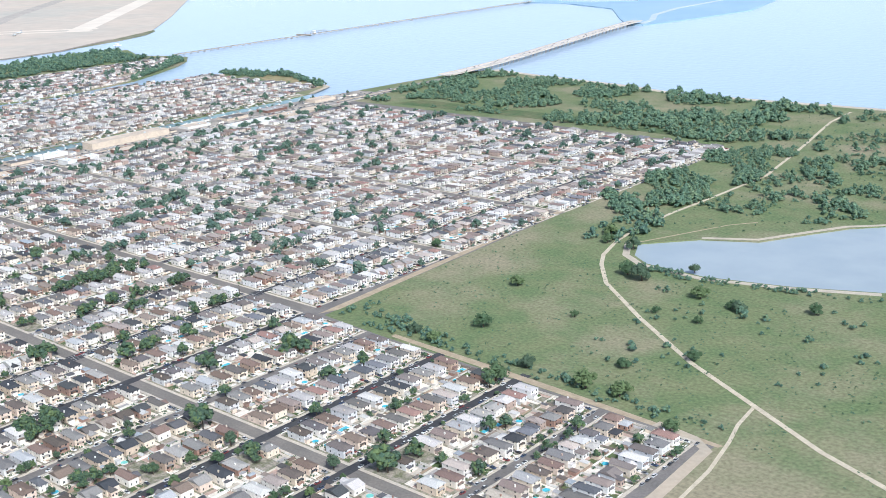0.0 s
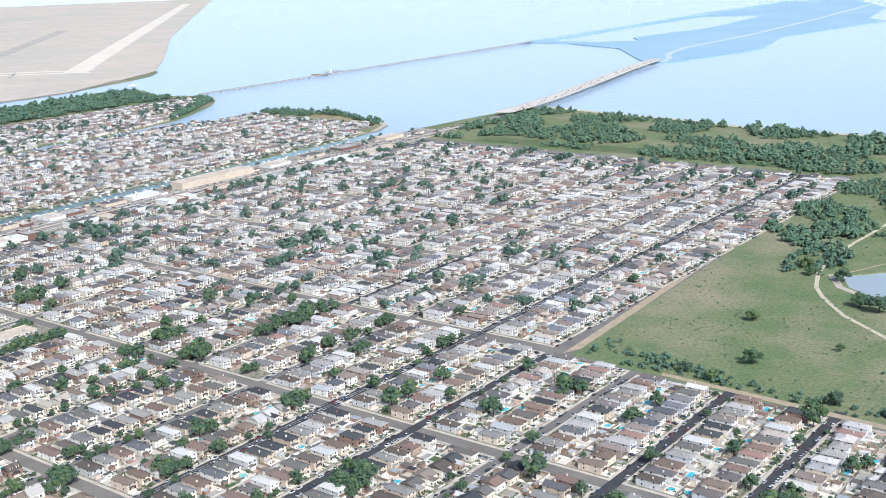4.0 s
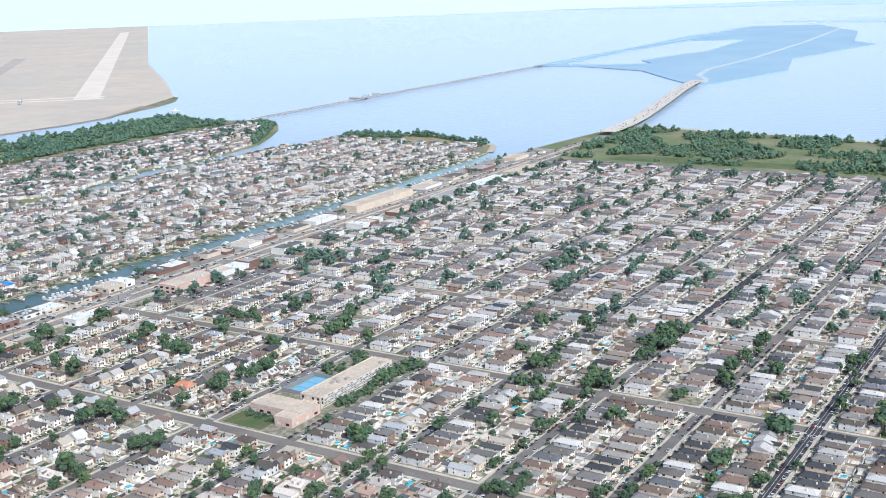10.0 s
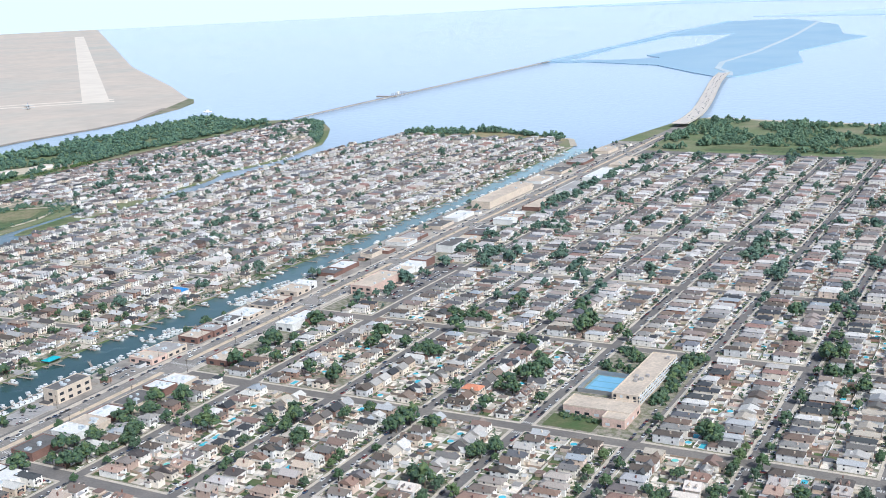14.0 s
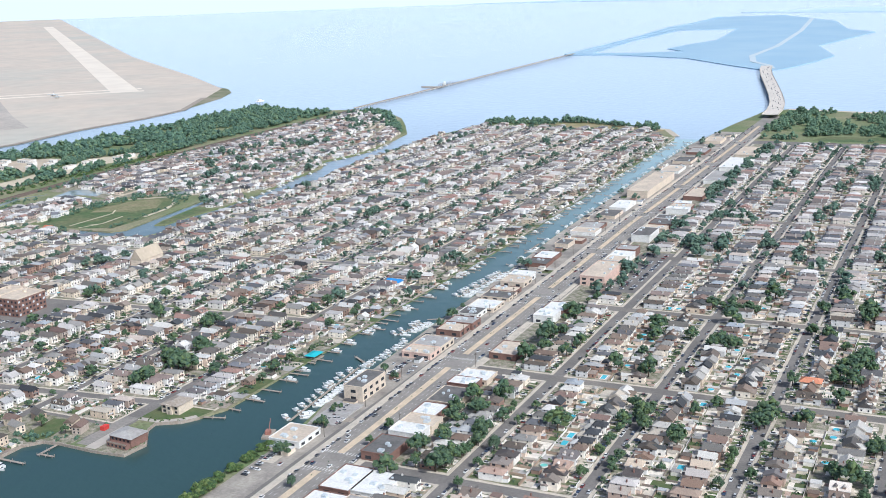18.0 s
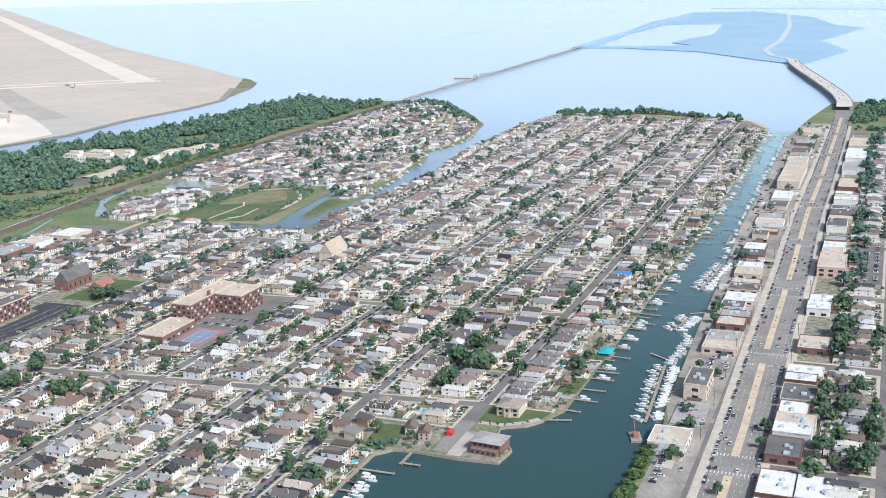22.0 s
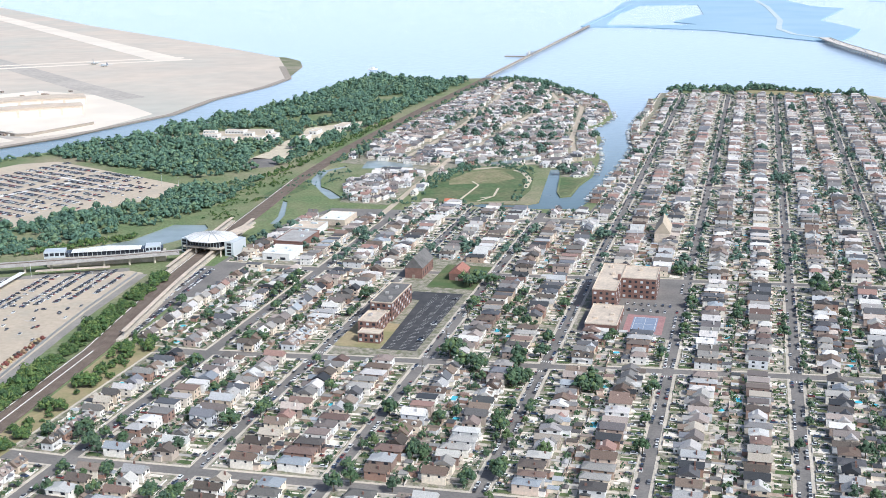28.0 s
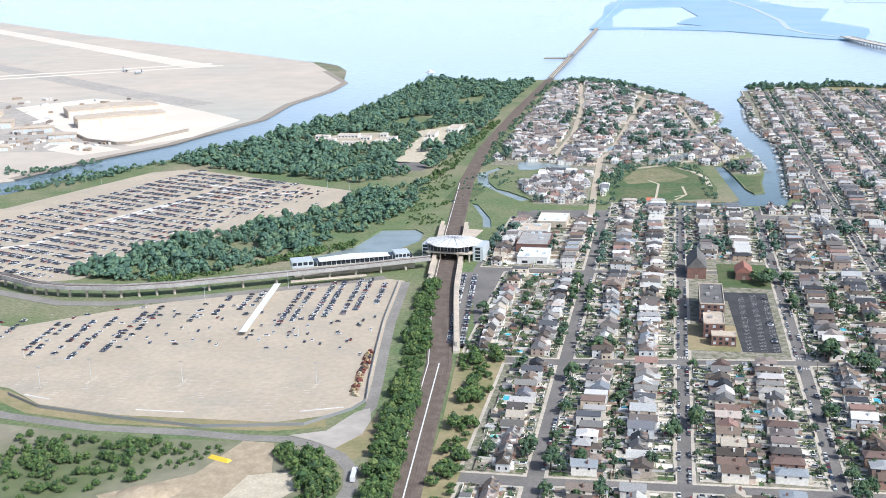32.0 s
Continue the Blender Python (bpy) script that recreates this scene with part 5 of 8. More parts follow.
slab("pavement", [[(BX(y) - 19.6, y) for y in BY[:-1]] + [(BX(y) + 19.0, y) for y in BY[-2::-1]]], 0.08, 0.06, M_CONCRETE, label="cream concrete margins of the boulevard")
strip("boulevard", [(BX(y), y) for y in BY] + [(-8.0, 1580), (-10, 1640)], 28.6, 0.10, 0.06, M_BLVD, "wide grey boulevard with many lanes")
for y0, y1 in [(-170, -16), (12, 176), (208, 372), (404, 540), (560, 725), (745, 905), (925, 1080), (1105, 1290), (1310, 1500)]:
    strip("median", [(BX(y) - 1.6, y) for y in np.linspace(y0, y1, 5)], 4.8, 0.28, 0.2, M_MEDIAN, "sandy paved median strip of the boulevard")
for x in (-16.8, 16.6):
    for j in range(len(AVES) - 1):
        strip("pavement", [(BX(y) + x, y) for y in np.linspace(AVES[j] + 9, AVES[j + 1] - 9, 4)], 4.6, 0.24, 0.2, M_CONCRETE, "cream concrete pavement along the boulevard")
for j, y in enumerate(AVES[1:]):
    bars = Heap()
    for k in range(14):
        for dy in (-12.5, 12.5):
            bars.add(box_piece(-0.3, -1.7, 0, 0.3, 1.7, 0.012), BX(y) - 14.0 + k * 2.1, y + dy + (4 if j else 0), 0.105)
    bars.done("crosswalk", [M_LINE], "white striped crosswalk over the boulevard", kind="structure")
marks = Heap()
for x in (-11.4, -8.2, 3.9, 7.1, 10.3):
    y = -160
    while y < 1500:
        marks.add(box_piece(-0.12, -1.5, 0, 0.12, 1.5, 0.012), x + BX(y), y, 0.105)
        y += 9
for x, w in ((695.9, 0.12), (698.1, 0.12), (692.6, 0.12), (701.4, 0.12)):
    y = 110
    while y < 1290:
        marks.add(box_piece(-w, -6, 0, w, 6, 0.012), x, y, 0.08)
        y += 13
marks.done("lane_marking", [M_LINE], "white painted lane lines", kind="structure")
for y0 in range(-150, 1500, 50):
    for x in (-13.2, 12.9):
        street_cars(x + BX(y0 + 25), y0, y0 + 50, rng, fill=0.6)
    for x in (-9.8, -6.6, 2.4, 5.5, 8.7):
        street_cars(x + BX(y0 + 25), y0, y0 + 50, rng, fill=0.09)
for x in (697 - 2.4, 697 + 2.4):
    street_cars(x, 150, 1250, rng, fill=0.05)

g4 = random.Random(12)
for k in range(70):          # low planting on the median
    s4 = g4.uniform(0.12, 0.3)
    yy4 = g4.uniform(-150, 1480)
    TREES.add(g4.choice(TUFTS), BX(yy4) - 1.6, yy4, 0.28, g4.uniform(0, 6), s4, s4, s4)

# shops: x0, y0, x1, y1, height, wall, roof, look
SHOPS = [
    (-52, 8, -30, 34, 6, M_WHITE, M_FLAT, "white low shop building by the canal"),
    (-50, 92, -31, 126, 9, M_BEIGE, M_FLATDK, "beige block building with a dark flat roof by the canal"),
    (-48, 186, -26, 229, 8, M_PINK, M_FLAT, "pink two-storey restaurant building by the canal"),
    (-46, 244, -26, 282, 8, M_BRICK, M_FLAT, "brick building with a pale flat roof by the canal"),
    (-50, 294, -27, 341, 5, M_WHITE, M_FLATDK, "low shop with a dark flat roof by the canal"),
    (-52, 350, -28, 386, 5, M_BEIGE, M_FLATDK, "low beige shop by the canal"),
    (-52, 396, -27, 434, 7, M_BEIGE, M_FLAT, "white flat-roofed shop by the canal"),
    (-56, 470, -32, 520, 5, M_BRICK, M_FLATDK, "low brick shop by the canal"),
    (-54, 552, -34, 590, 5, M_BEIGE, M_FLATDK, "low beige shop by the canal"),
    (-58, 612, -32, 668, 5, M_WHITE, M_FLAT, "white flat-roofed shop by the canal"),
    (-56, 700, -34, 735, 5, M_BEIGE, M_FLATDK, "low dark-roofed shop by the canal"),
    (-54, 745, -34, 790, 6, M_WHITE, M_WHITE, "white flat-roofed shop by the canal"),
    (-56, 828, -30, 966, 13, M_BEIGE, M_FLAT, "long beige store building by the canal"),
    (-60, 1005, -34, 1050, 5, M_WHITE, M_FLAT, "white flat-roofed shop by the canal"),
    (-62, 1085, -36, 1130, 5, M_BEIGE, M_FLATDK, "low beige shop by the canal"),
    (-62, 1170, -34, 1215, 5, M_BRICK, M_FLAT, "low brick shop by the canal"),
    (-60, 1280, -34, 1330, 6, M_BEIGE, M_FLAT, "beige flat-roofed shop by the canal"),
    (18, 8, 36, 36, 6, M_BRICK, M_FLATDK, "dark-roofed brick shop on the boulevard"),
    (19, 42, 40, 96, 5, M_WHITE, M_WHITE, "white flat-roofed shops on the boulevard"),
    (18, 100, 38, 130, 5, M_BEIGE, M_FLATDK, "low shop with a dark roof on the boulevard"),
    (17.5, 134, 38, 170, 5, M_BRICK, M_WHITE, "brick shop with a white roof on the boulevard"),
    (20, 205, 40, 236, 5, M_BRICK, M_FLAT, "low brick shop on the boulevard"),
    (20, 300, 40, 345, 6, M_WHITE, M_WHITE, "white flat-roofed store on the boulevard"),
    (20, 422, 42, 480, 10, M_PINK, M_FLAT, "large pink store with a pale flat roof"),
    (20, 496, 40, 556, 7, M_WHITE, M_FLAT, "long white store row with a cream roof"),
    (18, 600, 36, 640, 8, M_WHITE, M_FLATDK, "dark-roofed shop on the boulevard"),
    (18, 650, 40, 715, 5, M_BEIGE, M_FLAT, "low beige shop on the boulevard"),
    (18, 745, 40, 800, 6, M_WHITE, M_WHITE, "white flat-roofed shop on the boulevard"),
    (18, 830, 40, 890, 5, M_BRICK, M_FLAT, "low brick shop on the boulevard"),
    (18, 940, 44, 1010, 6, M_WHITE, M_FLAT, "white flat-roofed shop on the boulevard"),
    (18, 1040, 52, 1125, 6, M_WHITE, M_WHITE, "big white-roofed store on the boulevard"),
    (18, 1150, 44, 1230, 6, M_BEIGE, M_FLAT, "low beige shop on the boulevard"),
    (18, -42, 36, -10, 5, M_BRICK, M_WHITE, "brick corner shop with a white roof"),
    (18, -80, 38, -46, 5, M_WHITE, M_FLATDK, "low white shop with a dark roof"),
    (42, -84, 60, -46, 5, M_BEIGE, M_PALEFELT, "low beige shop with a grey roof"),
    (38, -40, 56, -12, 5, M_WHITE, M_WHITE, "white flat-roofed corner shop"),
]
slab("parking_lot", [[(-22, -170), (-22, 1420), (-66, 1420), (-79.5, 1250), (-73.5, 800), (-71.5, 600), (-63.5, 420), (-59.5, 250), (-55.5, 150), (-53.5, 80), (-45.5, 40), (-45.5, -170)]], 0.06, 0.05, M_FORE, label="paved shop forecourts between boulevard and canal")
slab("parking_lot", [rect(-46, 47, -26, 86)], 1.2, 1.15, M_PALEFELT, label="raised concrete parking deck by the canal")
slab("parking_lot", [rect(44, 410, 74, 560)], 0.32, 0.1, M_ASPHALT, label="grey asphalt car park beside the store")
def split_shops(rows, g):
    """Long shop rows come apart into units of their own height and roof."""
    out = []
    for x0, y0, x1, y1, h, wall, roof, look_ in rows:
        n = max(1, int((y1 - y0) / 17)) if x0 > 0 and y0 < 760 and h < 8 else (2 if x0 < 0 and 160 < y0 < 620 else 1)
        x0, x1 = (x0 + (5.0 if y0 == 92 else 0.0), x1 + 1.0) if x0 < 0 else (x0 - 2.0, x1)
        h = (10.5 if y0 == 92 else h * 0.66) if x0 < 0 else h * 0.9
        roof = M_PALEFELT if roof is M_FLAT and g.random() < 0.2 else roof
        y = y0
        for k in range(n):
            e = y1 if k == n - 1 else y0 + (y1 - y0) * (k + 1 + g.uniform(-0.2, 0.2)) / n
            r = roof if k == 0 else g.choice((M_WHITE, M_FLAT, M_FLATDK, M_PALEFELT))
            word = {M_WHITE: "white", M_FLAT: "cream", M_FLATDK: "dark"}.get(r, "grey")
            out.append((x0, y, x1 + (g.uniform(-6, 3) if n > 1 else 0), e - 0.3, h + (g.uniform(-1, 1.4) if n > 1 else 0), wall if k == 0 else g.choice((M_BRICK, M_WHITE, M_BEIGE)), r, look_ if k == 0 else "low shop with a %s flat roof along the boulevard" % word))
            y = e
    return out


for k, (x0, y0, x1, y1, h, wall, roof, look_) in enumerate(split_shops(SHOPS, random.Random(9))):
    near_ = y0 < 460
    flat_building("shop", x0, y0, x1, y1, h, wall, roof, look_, "shop", rows=2 if h > 7 else 1, step=8 if near_ else 16, group="shops along the boulevard", units=4 if near_ else 2, sides="sw" if x1 > 0 and near_ else ("se" if near_ else "w"), z=0.06 if x1 < 0 else 0.2)
for x, y0, y1 in ((-40, -40, 8), (-36, 36, 88), (-38, 146, 184), (48, 415, 555), (59, 415, 555), (68, 415, 555), (-40, 395, 404), (-60, 455, 470)):
    for k in range(int((y1 - y0) / 2.9)):
        if rng.random() < 0.55:
            CARS.add(CAR, x + rng.uniform(-0.3, 0.3), y0 + 2.9 * k, 0.34 if x > 0 else 0.08, math.pi / 2)

g3 = random.Random(31)
for k in range(420):        # cars, trees and huts in the gaps between the shops by the canal
    y = g3.uniform(-30, 1400)
    x = g3.uniform(-46 - max(0.0, min(24.0, (y - 100) * 0.04)), -24)
    if any(a - 3 < x < c + 8 and b_ - 3 < y < d + 3 for a, b_, c, d, *_ in SHOPS):
        continue
    q = g3.random()
    if q < 0.55:
        CARS.add(CAR, x, y, 0.08, g3.choice((0, 1.57)))
    elif q < 0.68:
        SHEDS.add(GARAGE, x, y, 0.06, g3.choice((0, 1.57)), g3.uniform(0.6, 1.3), g3.uniform(0.7, 1.5), g3.uniform(0.8, 1.3))
    elif q < 0.8:
        YARDS.add(LOT, x, y, 0.06, 0, g3.uniform(5, 12), g3.uniform(6, 16), 1, g3.choice((4, 6, 1, 0, 5)))
    else:
        tree(x, y, g3.choice(SIZES[:5]), g3, 0.05)
for k in range(70):         # garages behind the shops
    SHEDS.add(GARAGE, g3.uniform(43, 53), g3.uniform(-20, 1280), 0.28, g3.choice((0, 1.57)), g3.uniform(0.8, 1.4), g3.uniform(0.8, 1.3), g3.uniform(0.82, 1.12))
for k in range(130):        # trees behind the shops and along the boulevard's houses
    tree(g3.uniform(42, 60), g3.uniform(-20, 1280), g3.choice(SIZES), g3, 0.2)

for x, y in [(-641, cross(-641, 1)), (-566, cross(-566, 1)), (-486, cross(-486, 1)), (-406, cross(-406, 1)), (-326, cross(-326, 1)), (-566, cross(-566, 2)), (-486, cross(-486, 2)), (312, 181), (466, 181), (697, 360), (620, 360), (543, 181)]:
    bars = Heap()
    for k in range(5):
        for dy in (-9, 9):
            bars.add(box_piece(-0.3, -1.5, 0, 0.3, 1.5, 0.012), x - 3.2 + 1.6 * k, y + dy, 0.082)
    bars.done("crosswalk", [M_LINE], "white striped crosswalk at a street corner", kind="structure")

# ---- schools and churches ----
def school_block(b, x0, y0, x1, y1, h, rows, step, wall, roof, sides="swen"):
    part("wall", box_piece(x0, y0, 0, x1, y1, h), [wall], b)
    part("roof", box_piece(x0 + 0.4, y0 + 0.4, h, x1 - 0.4, y1 - 0.4, h + 0.2), [roof], b)
    part("parapet", join(*[box_piece(a, c, h + 0.01, e, f, h + 0.9) for a, c, e, f in ((x0 - 0.1, y0 - 0.1, x1 + 0.1, y0 + 0.35), (x0 - 0.1, y1 - 0.35, x1 + 0.1, y1 + 0.1), (x0 - 0.1, y0 + 0.36, x0 + 0.35, y1 - 0.36), (x1 - 0.35, y0 + 0.36, x1 + 0.1, y1 - 0.36))]), [M_BEIGE], b)
    for side in sides:
        lo, hi = (x0, x1) if side in "sn" else (y0, y1)
        n = max(1, int((hi - lo) / step))
        for r in range(rows):
            for k in range(n):
                u, zz = lo + (hi - lo) * (k + 0.5) / n, 1.2 + r * (h - 0.8) / rows
                p = pane(u, y0 if side == "s" else y1, zz, step * 0.5, 1.9, side) if side in "sn" else pane(x0 if side == "w" else x1, u, zz, step * 0.5, 1.9, side)
                part("window", p, [M_PLATE if (k + r) % 3 == 0 else M_GLASS], b)


b = thing("school", -455, 150, 0.2, 0, "tall red-brick school with cream roofs and a low annex", "school")
school_block(b, -17, -22, 1, 50, 16.5, 4, 4.2, M_BRICK, M_FLAT)
school_block(b, 1.05, 13, 28, 47, 16.5, 4, 4.2, M_BRICK, M_FLAT, "sen")
school_block(b, -15, -73, 8, -28, 6.5, 1, 6, M_BRICK, M_FLAT, "swe")
school_block(b, -13, -27.95, -2, -22.05, 5.0, 1, 5, M_WHITE, M_FLATDK, "we")
for x, y in ((-6, 20), (-10, 40), (14, 36), (-4, -34), (2, -50), (-9, -60), (3, -64)):
    part("roof_unit", box_piece(x - 1.3, y - 1.6, 16.7 if y > 0 else 6.7, x + 1.3, y + 1.6, 18.9 if y > 0 else 8.0), [M_BEIGE], b)
part("chimney", box_piece(-1.2, 6, 0, 0.95, 8.4, 21), [M_BRICK], b)
slab("playground", [rect(-444, 82, -416, 124)], 0.35, 0.1, M_REDCOURT, label="red and blue school playground")
slab("court", [rect(-439, 88, -421, 119)], 0.39, 0.05, M_BLUE, label="blue painted ball court")
lines = Heap()
for a, c, e, f in ((-438, 89, -422, 89.3), (-438, 118, -422, 118.3), (-438, 103.4, -422, 103.7), (-438, 89, -437.7, 118), (-422.3, 89, -422, 118), (-430.1, 89, -429.9, 118)):
    lines.add(box_piece(a, c, 0, e, f, 0.012), 0, 0, 0.395)
lines.done("lane_marking", [M_LINE], "white painted ball court lines", kind="structure")
slab("school_yard", [rect(-476, 74, -408, 218)], 0.31, 0.1, M_ASPHALT, label="asphalt school yard")
for k in range(14):
    CARS.add(CAR, -450 + 2.7 * k, 134 + (k % 2) * 14 + rng.uniform(-1, 1), 0.34, 0)
b = thing("school", -617, 90, 0.2, 0, "brick school with a dark flat roof beside a car park", "school")
school_block(b, -12, -22, 5, 28, 14, 4, 4.2, M_BRICK, M_FLATDK)
school_block(b, -10, -55, 4, -32, 10.5, 3, 4, M_BRICK, M_FLAT)
school_block(b, -5, -70, 11, -61, 7.0, 2, 4, M_BRICK, M_FLAT)
school_block(b, -6, -31.95, 3, -22.05, 8, 2, 4, M_BRICK, M_FLATDK, "we")
school_block(b, -3, -60.95, 3, -55.05, 5, 1, 4, M_BRICK, M_FLATDK, "we")
for x, y in ((-6, 0), (-3, 16), (-5, -42), (0, -10)):
    part("roof_unit", box_piece(x - 1.2, y - 1.6, 10.7 if y < -20 else 14.2, x + 1.2, y + 1.6, 12.2 if y < -20 else 15.8), [M_PALEFELT], b)
slab("parking_lot", [[(-602, 10), (-577, 12), (-577, 145), (-618, 144), (-618, 124), (-607, 122)]], 0.34, 0.15, M_DARKROAD, label="black asphalt school car park with white bay lines")
slab("lawn", [rect(-637, 10, -603, 64)], 0.33, 0.1, M_DRY, label="dry lawn round the school")
bays = Heap()
for k in range(44):
    for x in (-597, -588, -579.5):
        bays.add(box_piece(-2.2, -0.08, 0, 2.2, 0.08, 0.012), x, 14 + 2.9 * k, 0.345)
bays.done("lane_marking", [M_LINE], "white parking bay lines", kind="structure")
for k in range(8):
    CARS.add(CAR, -580, 17 + 2.9 * rng.randrange(42) + 1.5, 0.36, math.pi / 2)


def church(x, y, turn, wall, roof, w=13, d=30, h=8, rise=8, look_=""):
    b = thing("church", x, y, 0.25, turn, look_, "church")
    part("wall", join(box_piece(-w / 2, -d / 2, 0, w / 2, d / 2, h), ([(-w / 2, -d / 2, h), (w / 2, -d / 2, h), (0, -d / 2, h + rise * 0.95)], [(0, 1, 2)], [0])), [wall], b)
    part("roof", hip(-w / 2 - 0.6, -d / 2 - 0.2, w / 2 + 0.6, d / 2 + 0.6, h, rise, 0, 0), [roof], b)
    for s in (-1, 1):
        for k in range(5):
            part("window", pane(s * w / 2, -d / 2 + d * (k + 0.5) / 5, 2, 1.4, 4, "e" if s > 0 else "w"), [M_GLASS], b)
    part("door", pane(0, -d / 2, 0, 2.4, 3.2, "s"), [M_DECK], b)


church(-629, 196, 0, M_BRICK, M_FLATDK, 15, 34, 9, 9, "brick church with a steep dark gabled roof")
church(-592, 190, 0, M_BRICK, M_DULLRED, 13, 20, 6, 5, "brick parish house with a reddish roof")
church(-437, 352, 2, M_BEIGE, M_TAN, 14, 36, 10, 11, "pale church with a tall gable")
slab("lawn", [rect(-612, 158, -572, 226)], 0.3, 0.1, M_LAWN, label="green lawn beside the church")
b = thing("school", 354, 250, 0.2, 0, "low brick school with long cream flat roofs", "school")
school_block(b, -26, -36, 23, -16, 6.4, 1, 7, M_PINK, M_FLAT)
school_block(b, 7, -48, 23, -36.05, 6.4, 1, 6, M_PINK, M_FLAT, "swe")
school_block(b, 0, -10, 19, 82, 9.0, 3, 4, M_BEIGE, M_FLAT)
school_block(b, 4, -15.95, 16, -10.05, 5.4, 1, 4, M_BEIGE, M_FLAT, "we")
for x, y in ((8, 18), (11, 22), (6, 26), (13, 30), (15, 72)):
    part("roof_unit", box_piece(x - 1.2, y - 1.4, 9.2, x + 1.2, y + 1.4, 11.0), [M_PALEFELT], b)
for k in range(3):
    part("roof_edge", box_piece(19.3, -8 + 0.01 * k, 2.4 + 2.6 * k, 20.2, 80, 2.7 + 2.6 * k, 0, True), [M_PLATE], b)
slab("school_yard", [rect(320, 188, 390, 354)], 0.3, 0.15, M_YARD, label="worn ground round the school")
slab("court", [rect(324, 257, 347, 294)], 0.36, 0.08, M_COURT, label="blue painted tennis courts")
for k in range(3):
    slab("court", [rect(326, 259 + 11.6 * k, 345, 269 + 11.6 * k)], 0.40, 0.05, M_POOLBLUE, label="light blue tennis court")
slab("lawn", [rect(322, 190, 358, 212)], 0.38, 0.1, M_LAWN, label="dark green lawn before the school")
for x0, y0, x1, y1 in ((322, 256, 348, 256), (322, 295, 348, 295), (322, 256, 322, 295)):
    strip("fence", [(x0, y0), (x1 + 0.01, y1 + 0.01)], 0.15, 3.6, 3.3, M_STEEL, "dark chain-link fence round the courts")
orange = thing("house", 254, 222, 0.3, 90, "two-storey house with an orange tiled roof", "house")
part("wall", box_piece(-5, -7, 0, 5, 7, 6.2), [M_BEIGE], orange)
part("roof", hip(-5.6, -7.6, 5.6, 7.6, 6.2, 2.4, 4, 0), [M_ORANGE], orange)
for k in (-2.6, 0, 2.6):
    part("window", pane(k, -7, 3.6, 1.3, 1.5, "s"), [M_GLASS], orange)

# ---- railway, station, viaduct ----
RAIL = [(-768, -420), (-775, -240), (-796, -40), (-826, 117), (-853, 310), (-882, 540), (-898, 772), (-901, 1125), (-897, 1600)]
strip("railway", RAIL, 17, 0.7, 0.7, M_RAIL, "brown ballasted railway bed with four tracks")
for off in (-5.6, -2.4, 2.4, 5.6):
    for e in (-0.72, 0.72):
        strip("rail", [(x + off + e, y) for x, y in RAIL], 0.2, 0.9, 0.2, M_RAILSTEEL, "long steel rail on the ballast")
strip("cable_trough", [(x - 0.1, y) for x, y in RAIL[1:3]], 0.7, 0.95, 0.25, M_WHITE, "white cover board of the third rail")
strip("cable_trough", [(x - 7.2, y) for x, y in RAIL[1:6]], 0.5, 0.95, 0.25, M_WHITE, "white cover board of the third rail")
RX = lambda y: float(np.interp(y, [p[1] for p in RAIL], [p[0] for p in RAIL]))  # noqa: E731
strip("platform", [(RX(y) + 11.4, y) for y in (-18, 60, 120, 180, 260, 330)], 4.6, 1.9, 1.9, M_CONCRETE, "long concrete station platform")
strip("platform", [(RX(y) - 11.4, y) for y in (110, 180, 260, 330)], 4.6, 1.9, 1.9, M_CONCRETE, "long concrete station platform")
for sgn, y0, y1 in ((1, -10, 330), (-1, 150, 330)):
    cn = thing("platform_canopy", 0, 0, 0, 0, "long pale platform canopy on posts", "canopy", "platform canopies")
    pts = [(RX(y) + sgn * 11.6, y) for y in np.linspace(y0, y1, 8)]
    strip("roof", pts, 3.6, 5.4, 0.3, M_FLAT, "", kind="").parent = cn
    for x, y in pts:
        part("post", tube(0.16, 0.16, 1.9, 5.1, 6, 0, False, x, y), [M_STEEL], cn)
slab("road", [[(-800, -8), (-786, -8), (-806, 176), (-822, 176)]], 0.12, 0.06, M_ASPHALT, label="grey station street with parked cars")
for y in range(0, 168, 3):
    for dx in (-4.5, 4.5):
        if rng.random() < 0.75:
            CARS.add(CAR, -793 - 0.115 * y + dx, y, 0.14, math.pi / 2)
st = thing("station", -836, 222, 0, -6, "glazed railway station hall with a white faceted roof", "station")
for x in (-18, -8, 8, 18):
    for y in (-14, 0, 14):
        part("column", tube(0.8, 0.8, 0, 8, 8, 0, False, x, y), [M_CONCRETE], st)
part("floor", box_piece(-20, -17, 7.2, 20, 17, 8.4, 0, True), [M_CONCRETE], st)
hall_ = part("hall", box_piece(-17, -14, 8.4, 17, 14, 13.5), [M_GLASS], st)
for k in range(12):
    part("mullion", box_piece(-17.1 + 3.1 * k, -14.2, 8.4, -16.9 + 3.1 * k, -14.0, 13.5), [M_PLATE], hall_)
R8 = [(math.cos(0.3927 + 0.7854 * k), math.sin(0.3927 + 0.7854 * k)) for k in range(8)]
oct_ = lambda r, z: [(1.15 * r * c, r * s, z) for c, s in R8]  # noqa: E731
rf = oct_(22, 13.6) + oct_(22, 14.3) + oct_(10, 17.2) + [(0, 0, 17.8)]
srf_ = part("roof", (rf, [(k, (k + 1) % 8, 8 + (k + 1) % 8, 8 + k) for k in range(8)] + [(8 + k, 8 + (k + 1) % 8, 16 + (k + 1) % 8, 16 + k) for k in range(8)] + [(16 + k, 16 + (k + 1) % 8, 24) for k in range(8)], [0] * 24), [M_WHITE], st)
